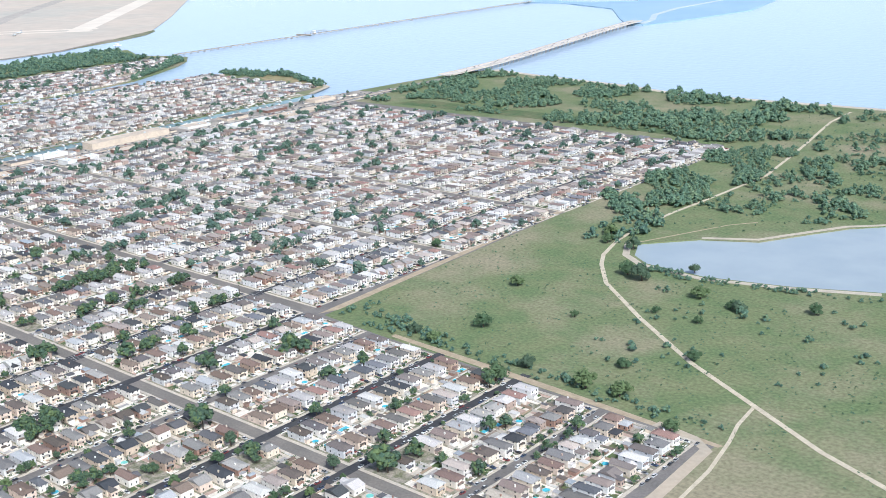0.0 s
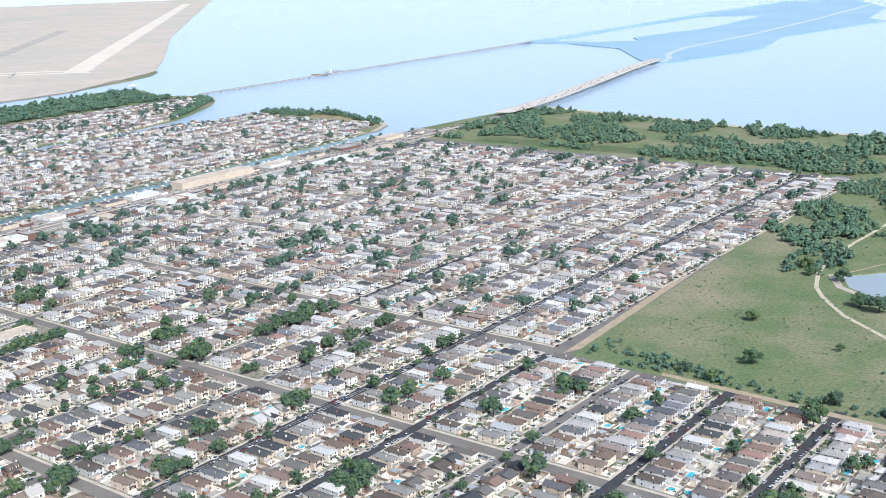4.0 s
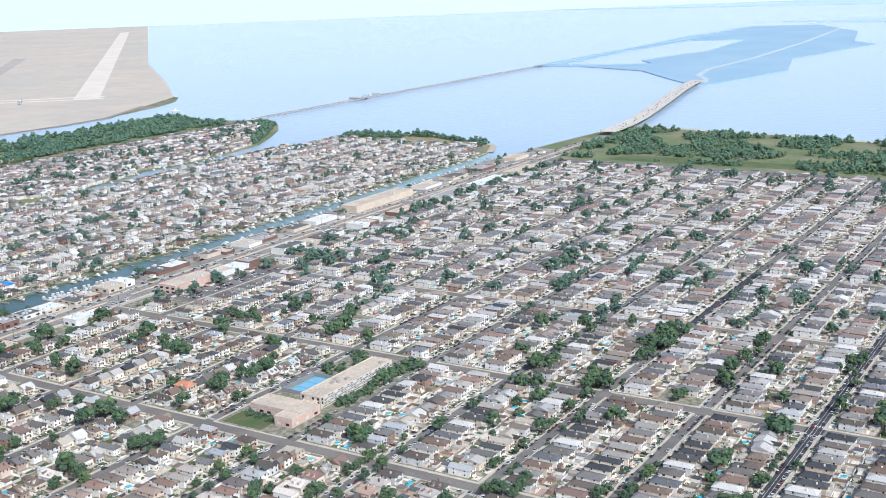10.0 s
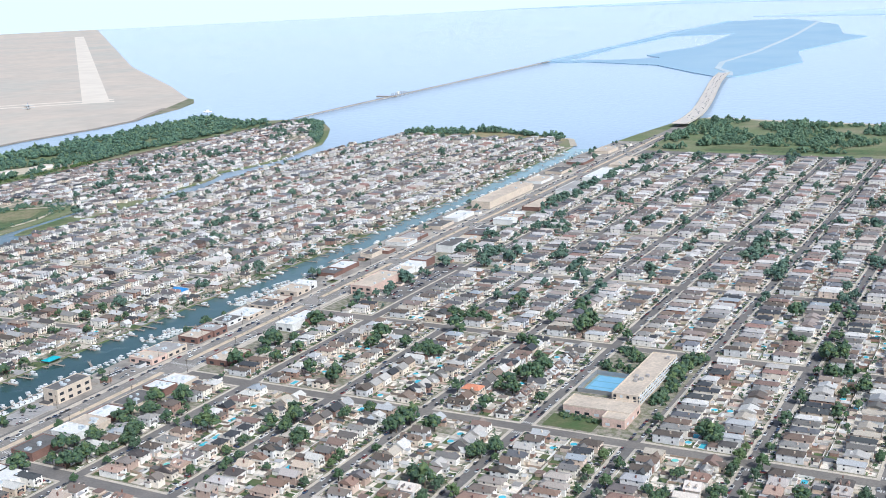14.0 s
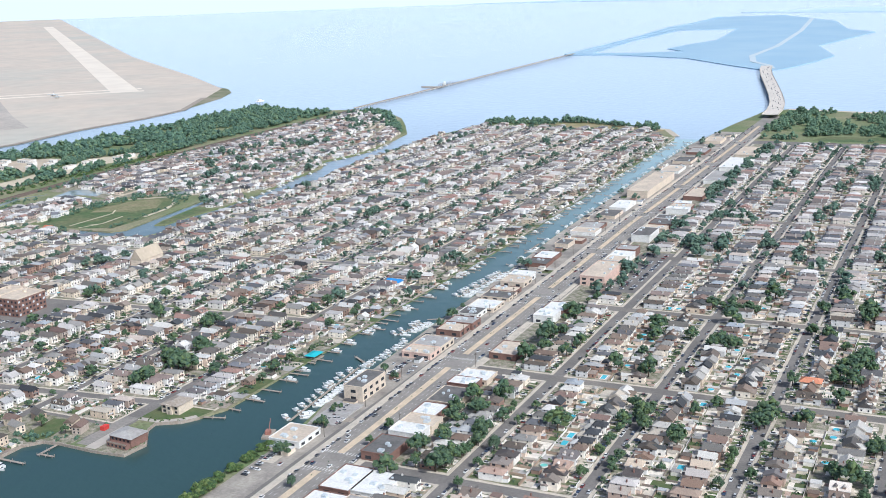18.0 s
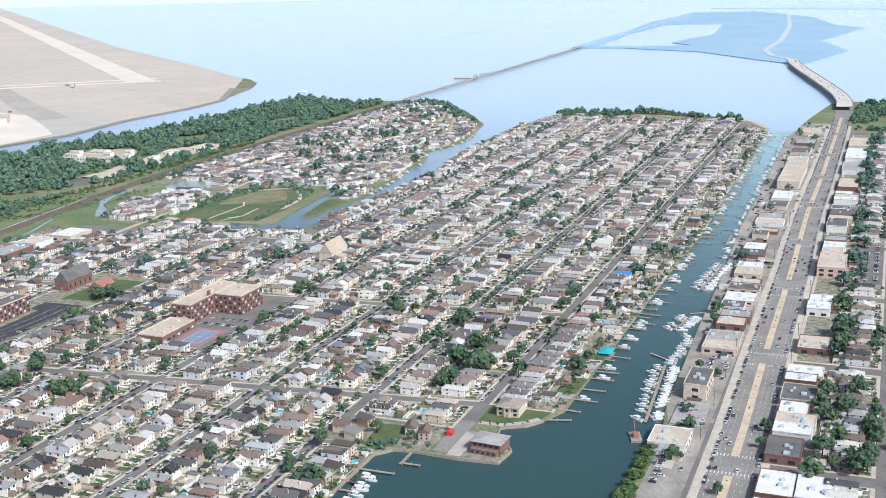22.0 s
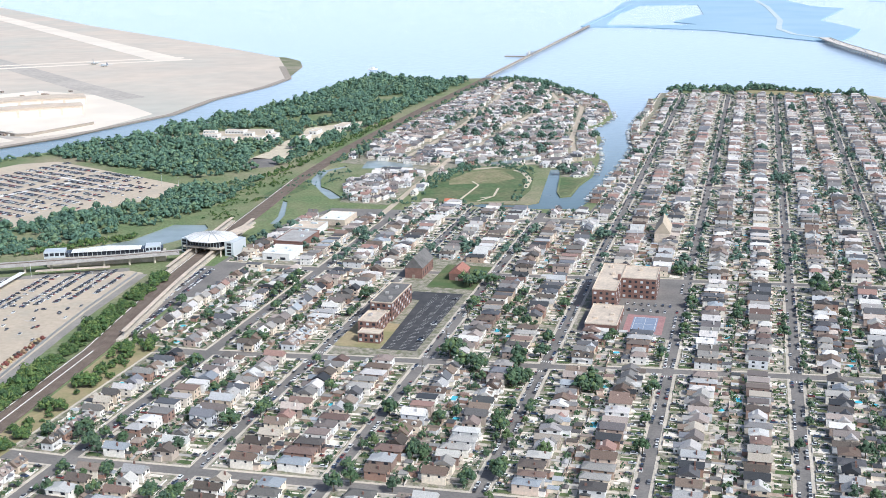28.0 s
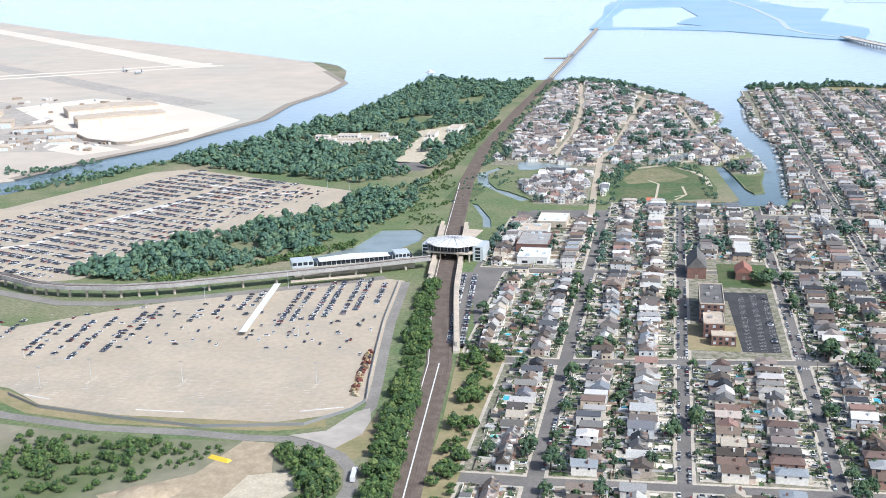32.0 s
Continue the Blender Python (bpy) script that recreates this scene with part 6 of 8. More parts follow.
for k in range(16):
    a = 0.3927 * k
    c, s = math.cos(a), math.sin(a)
    part("roof_rib", ([(1.15 * r * c - s * w, r * s + c * w, z) for r, z in ((21.5, 14.6), (10, 17.5), (1, 18.1)) for w in (-0.25, 0.25)], [(0, 2, 3, 1), (2, 4, 5, 3)], [0] * 2), [M_STEEL], srf_)
for x0, x1 in ((-26, -20), (20, 29)):
    part("stair_tower", box_piece(x0, -10, 0, x1, 12, 13.2), [M_PLATE], st)
    for r in range(4):
        part("window", pane((x0 + x1) / 2, -10, 1 + 3 * r, 4.4, 2.2, "s"), [M_GLASS], st)
part("canopy", box_piece(-3, 17, 9.6, 10, 60, 10.4, 0, True), [M_FLAT], st)

for x0, y0, x1, y1, h, wall, roof, look_ in [(-778, 205, -752, 236, 6, M_WHITE, M_WHITE, "white flat-roofed store near the station"), (-784, 244, -756, 288, 7, M_BRICK, M_PALEFELT, "brick store with a grey roof near the station"), (-790, 298, -762, 326, 6, M_WHITE, M_FLAT, "white flat-roofed store near the station"), (-776, 336, -748, 372, 6, M_BEIGE, M_WHITE, "beige store with a white roof near the station")]:
    flat_building("store", x0, y0, x1, y1, h, wall, roof, look_, "store", rows=1, step=10, group="stores near the station", units=3, sides="sw", z=0.28)
AIRLINE = [(-1400, 130), (-1300, 118), (-1187, 88), (-1150, 70), (-1117, 66), (-1075, 70), (-1036, 84), (-964, 121), (-906, 153), (-850, 186)]
via = thing("viaduct", 0, 0, 0, 0, "grey concrete viaduct with guideway tracks", "viaduct")
strip("deck", AIRLINE, 9.5, 8.6, 1.6, M_PALEFELT, "", kind="").parent = via
for off in (-2.4, 2.4):
    strip("track", [(x, y + off) for x, y in AIRLINE], 2.0, 8.9, 0.3, M_RAIL, "", kind="").parent = via
for off in (-4.6, 4.6):
    strip("side_wall", [(x, y + off) for x, y in AIRLINE], 0.35, 9.7, 1.1, M_PALEFELT, "", kind="").parent = via
for (ax, ay), (bx, by) in zip(AIRLINE[:-1], AIRLINE[1:]):
    for k in range(3):
        part("pier", tube(1.1, 1.1, 0, 7, 8, 0, False, ax + (bx - ax) * k / 3, ay + (by - ay) * k / 3), [M_CONCRETE], via)
ps = thing("platform_building", -908, 163, 0, 25.5, "long glazed platform building with a white roof", "station platform")
part("base", box_piece(-52, -1, 0, 50, 12, 8.4), [M_CONCRETE], ps)
part("glazing", box_piece(-50, 0, 8.4, 48, 11, 12.2), [M_GLASS], ps)
part("roof", join(hip(-31, -1.5, 29, 12.5, 12.2, 1.6, 0, 0)), [M_WHITE], ps)
for x0, x1 in ((-54, -36), (33, 46)):
    part("end_block", box_piece(x0, -1.2, 8.4, x1, 12.2, 14.2), [M_PLATE], ps)
    for k in range(4):
        part("window", pane(x0 + (x1 - x0) * (k + 0.5) / 4, -1.2, 10.4, (x1 - x0) / 5.2, 2.6, "s"), [M_GLASS], ps)
for k in range(24):
    part("mullion", box_piece(-49 + 4 * k, -0.25, 8.4, -48.7 + 4 * k, 0, 12.2), [M_PLATE], ps)
part("bus_canopy", box_piece(-58, -26, 3.6, 4, -21, 4.1, 0, True), [M_FLAT], ps)
for k in range(9):
    part("post", tube(0.15, 0.15, 0, 3.6, 6, 0, False, -56 + 7 * k, -23.5), [M_STEEL], ps)

slab("verge", [[(-762, -380), (-753, -380), (-755, -4), (-789, -4), (-775, -140)]], 0.12, 0.08, M_DRY, label="rough grass verge beside the railway")
# ---- car parks ----
P1 = [(-1300, -60), (-1055, -120), (-1022, -141), (-967, -149), (-871, -145), (-836, -127), (-826, -106), (-836, -37), (-862, 144), (-890, 150), (-962, 105), (-1020, 72), (-1062, 40), (-1120, -10), (-1300, 30)]
slab("parking_lot", [P1], 0.14, 0.12, M_TAN, label="wide tan asphalt car park by the railway")
P2 = [(-1355, 356), (-1314, 478), (-1284, 566), (-1243, 591), (-984, 476), (-1011, 395), (-1060, 308), (-1083, 250), (-1135, 112), (-1180, 95), (-1350, 130), (-1560, 180), (-1480, 320)]
slab("parking_lot", [P2], 0.14, 0.12, M_TAN, label="wide car park full of cars by the creek")
strip("service_road", [(-1400, -80), (-1200, -118), (-1075, -148), (-1032, -160), (-974, -168), (-913, -166), (-880, -168), (-857, -166), (-838, -172), (-822, -182), (-811, -197), (-806, -216), (-806, -245), (-812, -300)], 8.0, 0.12, 0.1, M_BLVD, "grey curved service road below the car park")
strip("verge", [(-1300, -76), (-1200, -98), (-1055, -130), (-1022, -148), (-967, -155), (-871, -151), (-842, -141)], 13, 0.10, 0.06, M_DRY, "sandy verge between car park and road")
strip("service_road", [(x, y - 17) for x, y in [(-1400, 130), (-1300, 118), (-1187, 88), (-1117, 66), (-1075, 70), (-1036, 84), (-964, 121), (-906, 153), (-880, 168)]], 11, 0.18, 0.1, M_BLVD, "grey bus road below the viaduct")
strip("service_road", [(-824, -136), (-822, -115), (-828, -76), (-838, -20), (-848, 40), (-860, 140)], 7.0, 0.2, 0.15, M_BLVD, "grey access road along the railway")
strip("fence", [(-1050, -130), (-1020, -146), (-966, -154), (-911, -159), (-853, -147), (-832, -122), (-827, -108), (-834, -74), (-844, -18), (-854, 42), (-866, 140)], 0.25, 2.1, 2.0, M_STEEL, "grey chain-link fence round the car park")
slab("waste_ground", [[(-1200, -150), (-1060, -168), (-960, -178), (-850, -172), (-825, -190), (-815, -230), (-820, -420), (-1200, -420)]], 0.07, 0.05, M_EARTH, label="patchy waste ground with brush")
slab("waste_ground", [[(-880, -172), (-862, -172), (-850, -210), (-836, -240), (-900, -270), (-930, -245), (-890, -215)]], 0.10, 0.05, M_DIRT, label="bare trampled earth of a work yard")
slab("waste_ground", [[(-827, -174), (-817, -153), (-816, -120), (-806, -140), (-806, -172), (-814, -186)]], 0.10, 0.05, M_DRY, label="dry grass corner by the access road")
mound = thing("earth_mound", -905, -238, 0, 20, "low heap of bare grey earth", "earth mound")
part("heap", join(*[([(px * 1.0, py * 0.6, pz) for px, py, pz in tube(r0, r1, z0, z1, 14)[0]], tube(1, 1, 0, 1, 14)[1], [0] * 15) for r0, r1, z0, z1 in ((17, 12, 0, 1.6), (12, 5, 1.6, 2.8), (5, 1, 2.8, 3.2))]), [M_DIRT], mound)
tarp = thing("tarpaulin", -884, -196, 0.1, 70, "yellow tarpaulin over stacked material", "tarpaulin")
part("cover", hip(-2.2, -7, 2.2, 7, 0, 1.6, 1.5, 0), [M_YELLOW], tarp)
cnp = thing("walkway_canopy", -952, 54, 0.14, 7.5, "long white walkway canopy between car rows", "canopy")
part("roof", box_piece(-2.6, -60, 3.2, 2.6, 58, 3.6, 0, True), [M_WHITE], cnp)
for k in range(12):
    part("post", tube(0.14, 0.14, 0, 3.2, 6, 0, False, 0, -57 + 10 * k), [M_STEEL], cnp)
CAR_PLACES = []
for row, (x, y0, y1) in enumerate([(-936, 20, 120), (-928, 30, 128), (-914, 36, 132), (-906, 44, 140), (-893, 52, 144), (-885, 60, 146), (-872, 80, 140), (-966, 40, 106), (-974, 52, 100), (-990, 38, 88), (-1004, 20, 78), (-1036, -40, 50), (-1044, -50, 42), (-1062, -70, 24), (-1076, -60, 10), (-1092, -70, 0), (-1100, -60, 2), (-1130, -50, 6), (-1146, -45, 8), (-1166, -50, 10), (-1182, -45, 14)]):
    y = y0
    while y < y1:
        if rng.random() < (0.82 if row < 7 else 0.55):
            CAR_PLACES.append((x + 0.115 * (100 - y) * 0.9 + rng.uniform(-0.3, 0.3), y, 96 + rng.choice((0, 180))))
        y += 2.9
for x, y in [(-900, 5), (-880, 12), (-868, -6), (-885, -14), (-912, -2), (-925, 4), (-940, -10), (-955, 8), (-870, 30), (-862, 48), (-980, 0), (-1010, -20), (-905, 22), (-890, 30), (-858, 20), (-930, -12), (-1000, -10), (-852, -30)]:
    CAR_PLACES.append((x, y, 8))
g5 = random.Random(55)
for k in range(70):          # cars standing singly on the open part
    CAR_PLACES.append((g5.uniform(-1110, -866), g5.uniform(-30, 60), g5.choice((8, 98, 188))))
CAR_PLACES = [p for p in CAR_PLACES if p[1] < 146 + (p[0] + 890) * 0.6]
stains = Heap()
for k in range(60):          # oil stains and patched asphalt
    stains.add(box_piece(-0.5, -0.5, 0, 0.5, 0.5, 0.012), g5.uniform(-1120, -850), g5.uniform(-125, 60), 0.145, g5.uniform(0, 3), g5.uniform(1, 5), g5.uniform(0.4, 2.2), 1)
stains.done("asphalt_patch", [M_APRON], "darker patches and stains on the car park", kind="structure")
bays = Heap()
for x in np.arange(-1100, -850, 15.5):
    for k in range(16):
        if -135 < -110 + 3 * k < -66 and rng.random() < 0.5:
            bays.add(box_piece(-2.3, -0.1, 0, 2.3, 0.1, 0.012), x, -128 + 2.9 * k, 0.15, 0.1)
for x0, y0, x1, y1 in [(-862, -128, -838, -118), (-1040, -128, -1020, -133), (-960, -140, -930, -139)]:
    bays.add(box_piece(0, -0.6, 0, math.hypot(x1 - x0, y1 - y0), 0.6, 0.15), x0, y0, 0.15, math.atan2(y1 - y0, x1 - x0))
bays.done("lane_marking", [M_LINE], "worn white parking bay lines", kind="structure")
FAR_CARS = Heap()


for r in range(-14, 34):
    for c in range(-40, 90):
        u, v = c * 2.9, r * 18.4
        x, y = -1200 + 0.945 * u + 0.322 * v, 300 - 0.322 * u + 0.945 * v
        if not within(x, y, P2) or not within(x + 14, y - 4, P2):
            continue
        lane = (x + 1258) * 0.947 - (y - 200) * 0.32
        if abs(lane) < 6 or abs(lane - 62) < 4 or abs(lane + 62) < 4:
            continue
        full = 0.84 if lane < 75 else (0.55 if lane < 120 and y < 470 else 0.05)
        for s in (-2.5, 2.5):
            if rng.random() < full:
                FAR_CARS.add(CAR, x + s * 0.322, y + s * 0.945, 0.16, math.radians(-18.8 + rng.choice((0, 180))), 1, 1, rng.uniform(0.95, 1.2))
FAR_CARS.done("parked_cars", [M_CAR, M_GLASS], "long rows of parked cars on the far car park", "cars")
strip("walkway", [(-1262, 200), (-1242, 212), (-1158, 459), (-1144, 476)], 6, 0.22, 0.1, M_WHITE, "pale walkway through the car park")
strip("walkway", [(-1216, 317), (-1185, 399)], 4, 0.22, 0.1, M_WHITE, "pale walkway through the car park")
for x0, y0, x1, y1 in ((-1180, 500, -1090, 460), (-1130, 430, -1060, 470)):
    strip("walkway", [(x0, y0), (x1, y1)], 3, 0.2, 0.1, M_WHITE, "pale kerb strip in the car park")


def lamp_post(x, y, h=14):
    l = thing("lamp_post", x, y, 0.1, 0, "tall pale car-park lamp post on a concrete foot", "lamp post", "car park lamps")
    part("foot", tube(0.7, 0.6, 0, 0.9, 8), [M_CONCRETE], l)
    part("pole", tube(0.16, 0.1, 0.9, h, 6), [M_PLATE], l)
    part("lamp_head", join(box_piece(-1.4, -0.25, h, -0.3, 0.25, h + 0.25, 0, True), box_piece(0.3, -0.25, h, 1.4, 0.25, h + 0.25, 0, True), box_piece(-0.3, -0.08, h - 0.1, 0.3, 0.08, h + 0.15, 0, True)), [M_STEEL], l)


for x, y in [(-1010, -100), (-950, -95), (-865, -85), (-985, -5), (-905, 0), (-1035, -118), (-880, 95), (-1075, -70), (-1000, 60), (-950, 110), (-1120, 360), (-1180, 480), (-1240, 300), (-1290, 450), (-1060, 420), (-1210, 180), (-1030, 480), (-1000, 465)]:
    lamp_post(x, y)

for x, y in ((-1010, -100), (-950, -95), (-865, -85)):
    slab("kerb_island", [[(x - 1.2, y - 7), (x + 1.0, y - 7), (x + 1.6, y + 6), (x - 0.4, y + 7)]], 0.3, 0.2, M_CONCRETE, label="pale kerbed island round a lamp post")

# ---- bridge and trestle ----
br = thing("road_bridge", 0, 0, 0, 0, "long low concrete road bridge over the bay", "bridge")
BR = [(-9, 1600), (-11, 1660), (-17, 1720), (-27, 1790), (-40, 1860), (-54, 1930), (-86, 2080), (-110, 2190), (-142, 2335), (-170, 2480), (-186, 2590)]
strip("deck", BR, 30, 8.0, 1.4, M_BRIDGE, "", kind="").parent = br
strip("roadway", BR, 26, 8.12, 0.1, M_BRIDGE, "", kind="").parent = br
for off in (-14.6, 14.6):
    strip("parapet", [(x + off, y) for x, y in BR], 0.5, 9.1, 1.1, M_CONCRETE, "", kind="").parent = br
for k in range(40):
    y = 1690 + 22.5 * k
    x = float(np.interp(y, [p[1] for p in BR], [p[0] for p in BR]))
    part("pier_cap", box_piece(x - 11.5, y - 0.9, 5.4, x + 11.5, y + 0.9, 6.6, 0, True), [M_CONCRETE], br)
    for s in (-9, 0, 9):
        part("column", tube(0.7, 0.7, -1.6, 5.4, 6, 0, False, x + s, y), [M_CONCRETE], br)
for k in range(60):
    y = 1665 + 15 * k + rng.uniform(-4, 4)
    CARS.add(CAR, float(np.interp(y, [p[1] for p in BR], [p[0] for p in BR])) + rng.choice((-7, -3.5, 3.5, 7)), y, 8.15, 0.1)
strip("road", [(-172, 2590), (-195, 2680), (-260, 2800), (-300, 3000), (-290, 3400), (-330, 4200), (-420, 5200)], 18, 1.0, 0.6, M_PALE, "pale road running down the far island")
tr = thing("rail_trestle", 0, 0, 0, 0, "long low railway trestle on piles over the bay", "trestle")
strip("deck", [(-897, 1598), (-897, 1800), (-896, 2400), (-896, 3060)], 10, 4.0, 0.9, M_CONCRETE, "", kind="").parent = tr
for off in (-2.4, 2.4):
    strip("track", [(-897 + off, 1598), (-896 + off, 3060)], 1.9, 4.3, 0.3, M_RAIL, "", kind="").parent = tr
for k in range(70):
    y = 1606 + 20.8 * k
    part("pile_bent", join(box_piece(-901.5, y - 0.5, 2.4, -891.5, y + 0.5, 3.1, 0, True), tube(0.5, 0.5, -1.6, 2.4, 6, 0, False, -900.5, y), tube(0.5, 0.5, -1.6, 2.4, 6, 0, False, -896.5, y), tube(0.5, 0.5, -1.6, 2.4, 6, 0, False, -892.5, y)), [M_DECK], tr)
for s in (-5.6, 5.6):
    part("truss", join(box_piece(-896.5 + s - 0.4, 2035, 9.5, -896.5 + s + 0.4, 2105, 10.3, 0, True), *[box_piece(-896.5 + s - 0.35, 2035 + 10 * k, 4, -896.5 + s + 0.35, 2036 + 10 * k, 9.6) for k in range(8)]), [M_STEEL], tr)
part("control_cabin", box_piece(-904, 2064, 4, -900, 2074, 12), [M_WHITE], tr)
part("fender", box_piece(-960, 2052, -1.6, -902, 2058, 1.6), [M_DECK], tr)
# The causeway shares the island's haze-blue paint.
strip("causeway", [(-912, 3040), (-912, 4546), (-905, 5400)], 18, 2.5, 2.4, M_ISLAND, "railway causeway along the far island, blued with painted haze")
tw = thing("tower", -1148, 1600, 0, 0, "pale tower on legs at the wooded point", "tower")
for sx in (-4, 4):
    for sy in (-4, 4):
        part("leg", tube(0.4, 0.4, 0, 14, 6, 0, False, sx, sy), [M_STEEL], tw)
part("platform", tube(11, 11, 14, 15, 12), [M_WHITE], tw)
part("cabin", tube(5, 5, 15, 19, 10), [M_WHITE], tw)

# ---- boats and docks along the canal ----
def boat(x, y, turn, s, first=[]):
    m = put(x, y, -1.35, turn)
    if not first:
        b = thing("motor_boat", x, y, -1.35, turn, "white motor boat moored at a dock", "boat", "moored boats")
        v = [(-1.5, -4, 1.3), (1.5, -4, 1.3), (1.7, 0, 1.3), (1.2, 3, 1.4), (0, 5.4, 1.6), (-1.2, 3, 1.4), (-1.7, 0, 1.3)]
        lo = [(px * 0.75, py * 0.92, -0.2) for px, py, pz in v]
        n = 7
        part("hull", (lo + v, [(k, (k + 1) % n, n + (k + 1) % n, n + k) for k in range(n)] + [tuple(range(n, 2 * n))], [0] * (n + 1)), [M_BOAT], b)
        cab_ = part("cabin", join(box_piece(-1.1, -1.2, 1.3, 1.1, 2.2, 2.5), box_piece(-1.2, -2.2, 2.7, 1.2, 1.2, 2.85, 0, True)), [M_BOAT], b)
        part("windscreen", box_piece(-1.05, 2.21, 1.6, 1.05, 2.35, 2.4), [M_GLASS], cab_)
        part("cockpit", box_piece(-1.2, -3.7, 1.31, 1.2, -1.3, 1.36), [M_DECK], b)
        first.append(b)
        b.scale = (s, s, s)
    else:
        b = copy_thing(first[0], m)
        b.scale = (s, s, s)


def dock(x, y, turn, n, first={}):
    if n not in first:
        d = thing("dock", x, y, 0, turn, "narrow weathered wooden dock on piles", "dock", "canal docks")
        part("decking", box_piece(-1.0, 0, -0.45, 1.0, n, -0.25, 0, True), [M_DECK], d)
        for k in range(2 if n < 30 else 8):
            for s in (-1.05, 1.05):
                part("post", tube(0.16, 0.16, -1.8, 0.9, 5, 0, True, s, (n - 0.6) * (k + 1) / (2 if n < 30 else 8)), [M_DECK], d)
        first[n] = d
    else:
        copy_thing(first[n], put(x, y, 0, turn))


BOAT_PIECE = join(([(-1.1, -3.7, -0.2), (1.1, -3.7, -0.2), (1.2, 0, -0.2), (0, 5, -0.2), (-1.2, 0, -0.2), (-1.5, -4, 1.3), (1.5, -4, 1.3), (1.7, 0.5, 1.3), (0, 5.4, 1.6), (-1.7, 0.5, 1.3)], [(0, 1, 6, 5), (1, 2, 7, 6), (2, 3, 8, 7), (3, 4, 9, 8), (4, 0, 5, 9), (5, 6, 7, 8, 9)], [0] * 6), box_piece(-1.1, -1.2, 1.3, 1.1, 2.2, 2.5), box_piece(-1.2, -2.2, 2.7, 1.2, 1.2, 2.85, 0, True))
FAR_BOATS, FAR_DOCKS = Heap(), Heap()
DOCK_PIECE = join(box_piece(-0.9, 0, -0.45, 0.9, 14, -0.25, 0, True), box_piece(-1.1, 6.6, -1.8, -0.8, 6.9, 0.9), box_piece(0.8, 13.4, -1.8, 1.1, 13.7, 0.9))


def bank(y):
    """The canal's far bank at y."""
    return float(np.interp(y, [-12, 35, 200, 420, 565, 820, 1310], [-126, -116, -112, -110, -106, -110, -117]))


y = 50.0
while y < 1300:              # a dock or two for every house, boats at most of them
    x = bank(y)
    if y < 430:
        dock(x, y, -90 + rng.uniform(-4, 4), rng.choice((8, 12, 12, 18)))
        if rng.random() < 0.62:
            boat(x + rng.uniform(4, 9), y + 3.2, rng.choice((90, -90)) + rng.uniform(-6, 6), rng.uniform(0.75, 1.25))
    else:
        FAR_DOCKS.add(DOCK_PIECE, x, y, 0, -math.pi / 2, 1, rng.uniform(0.6, 1.3), 1)
        if rng.random() < 0.6:
            FAR_BOATS.add(BOAT_PIECE, x + rng.uniform(2.5, 6.5), y + 3.4, -1.35, rng.choice((1, -1)) * math.pi / 2, 1, rng.uniform(0.7, 1.1), 1)
    y += rng.choice((rng.uniform(6, 10), rng.uniform(9, 16), rng.uniform(14, 27)))
dock(-61, 46, 4, 108), dock(-77, 234, -11, 40), dock(-72, 280, -60, 22), dock(-75, 352, -5, 92), dock(-62, 160, 55, 26), dock(-76, 520, 0, 44)
for k in range(23):          # marinas off the west bank, boats aslant to their piers
    for s in (-1, 1):
        if rng.random() < 0.74:
            boat(-61 - 0.07 * 4.5 * k + s * rng.uniform(5.0, 7.0), 50 + 4.5 * k + rng.uniform(-0.6, 0.6), (-90 * s + 4) + s * 26 + rng.uniform(-8, 8), rng.uniform(0.75, 1.15))
for k in range(8):
    for s in (-1, 1):
        if rng.random() < 0.7:
            boat(-77 + 0.19 * 4.8 * k + s * 5.4, 237 + 4.8 * k, -90 * s - 11 + s * 20, rng.uniform(0.8, 1.1))
for k in range(17):
    for s in (-1, 1):
        if rng.random() < 0.68:
            boat(-75 + 0.09 * 5.4 * k + s * 5.4, 356 + 5.4 * k, -90 * s - 5 + s * 20, rng.uniform(0.8, 1.15))
for k in range(12):
    boat(-64 + rng.uniform(-3, 3), 158 + 6.0 * k, rng.choice((70, 95, 260)), rng.uniform(0.8, 1.1))
for k in range(40):
    y = 462 + 21 * k + rng.uniform(-9, 9)
    x = float(np.interp(y, [420, 600, 800, 1250], [-64, -72, -74, -80]))
    FAR_BOATS.add(BOAT_PIECE, x - rng.uniform(1.5, 4.5), y, -1.35, rng.choice((0.0, 1.57, -1.57, 1.2)) + rng.uniform(-0.2, 0.2), 1, rng.uniform(0.7, 1.2), 1)
    if k % 3 == 0:
        FAR_DOCKS.add(DOCK_PIECE, x, y + 3, 0, math.pi / 2, 1, rng.uniform(0.6, 1.2), 1)
for pts, sg in (([(-528, 490), (-524, 584), (-518, 679), (-516, 770), (-516, 831), (-528, 915), (-534, 960), (-538, 1050), (-534, 1183)], 1), ([(-543, 640), (-550, 752), (-566, 840), (-566, 889), (-597, 978), (-583, 1024), (-576, 1104), (-590, 1180)], -1)):
    y = pts[0][1] + 4
    while y < pts[-1][1]:    # both shores of the side canal
        x = float(np.interp(y, [p[1] for p in pts], [p[0] for p in pts]))
        FAR_DOCKS.add(DOCK_PIECE, x + sg * 2, y, 0, sg * math.pi / 2, 1, rng.uniform(0.4, 0.75), 1)
        if rng.random() < 0.6:
            FAR_BOATS.add(BOAT_PIECE, x - sg * 3.5, y + 3.2, -1.0, math.pi / 2, 0.9, rng.uniform(0.6, 0.9), 1)
        y += rng.uniform(8, 22)
FAR_BOATS.done("moored_boats", [M_BOAT], "white motor boats moored along the farther canal", "boats")
FAR_DOCKS.done("canal_docks", [M_DECK], "narrow wooden docks along the farther canal", "docks")
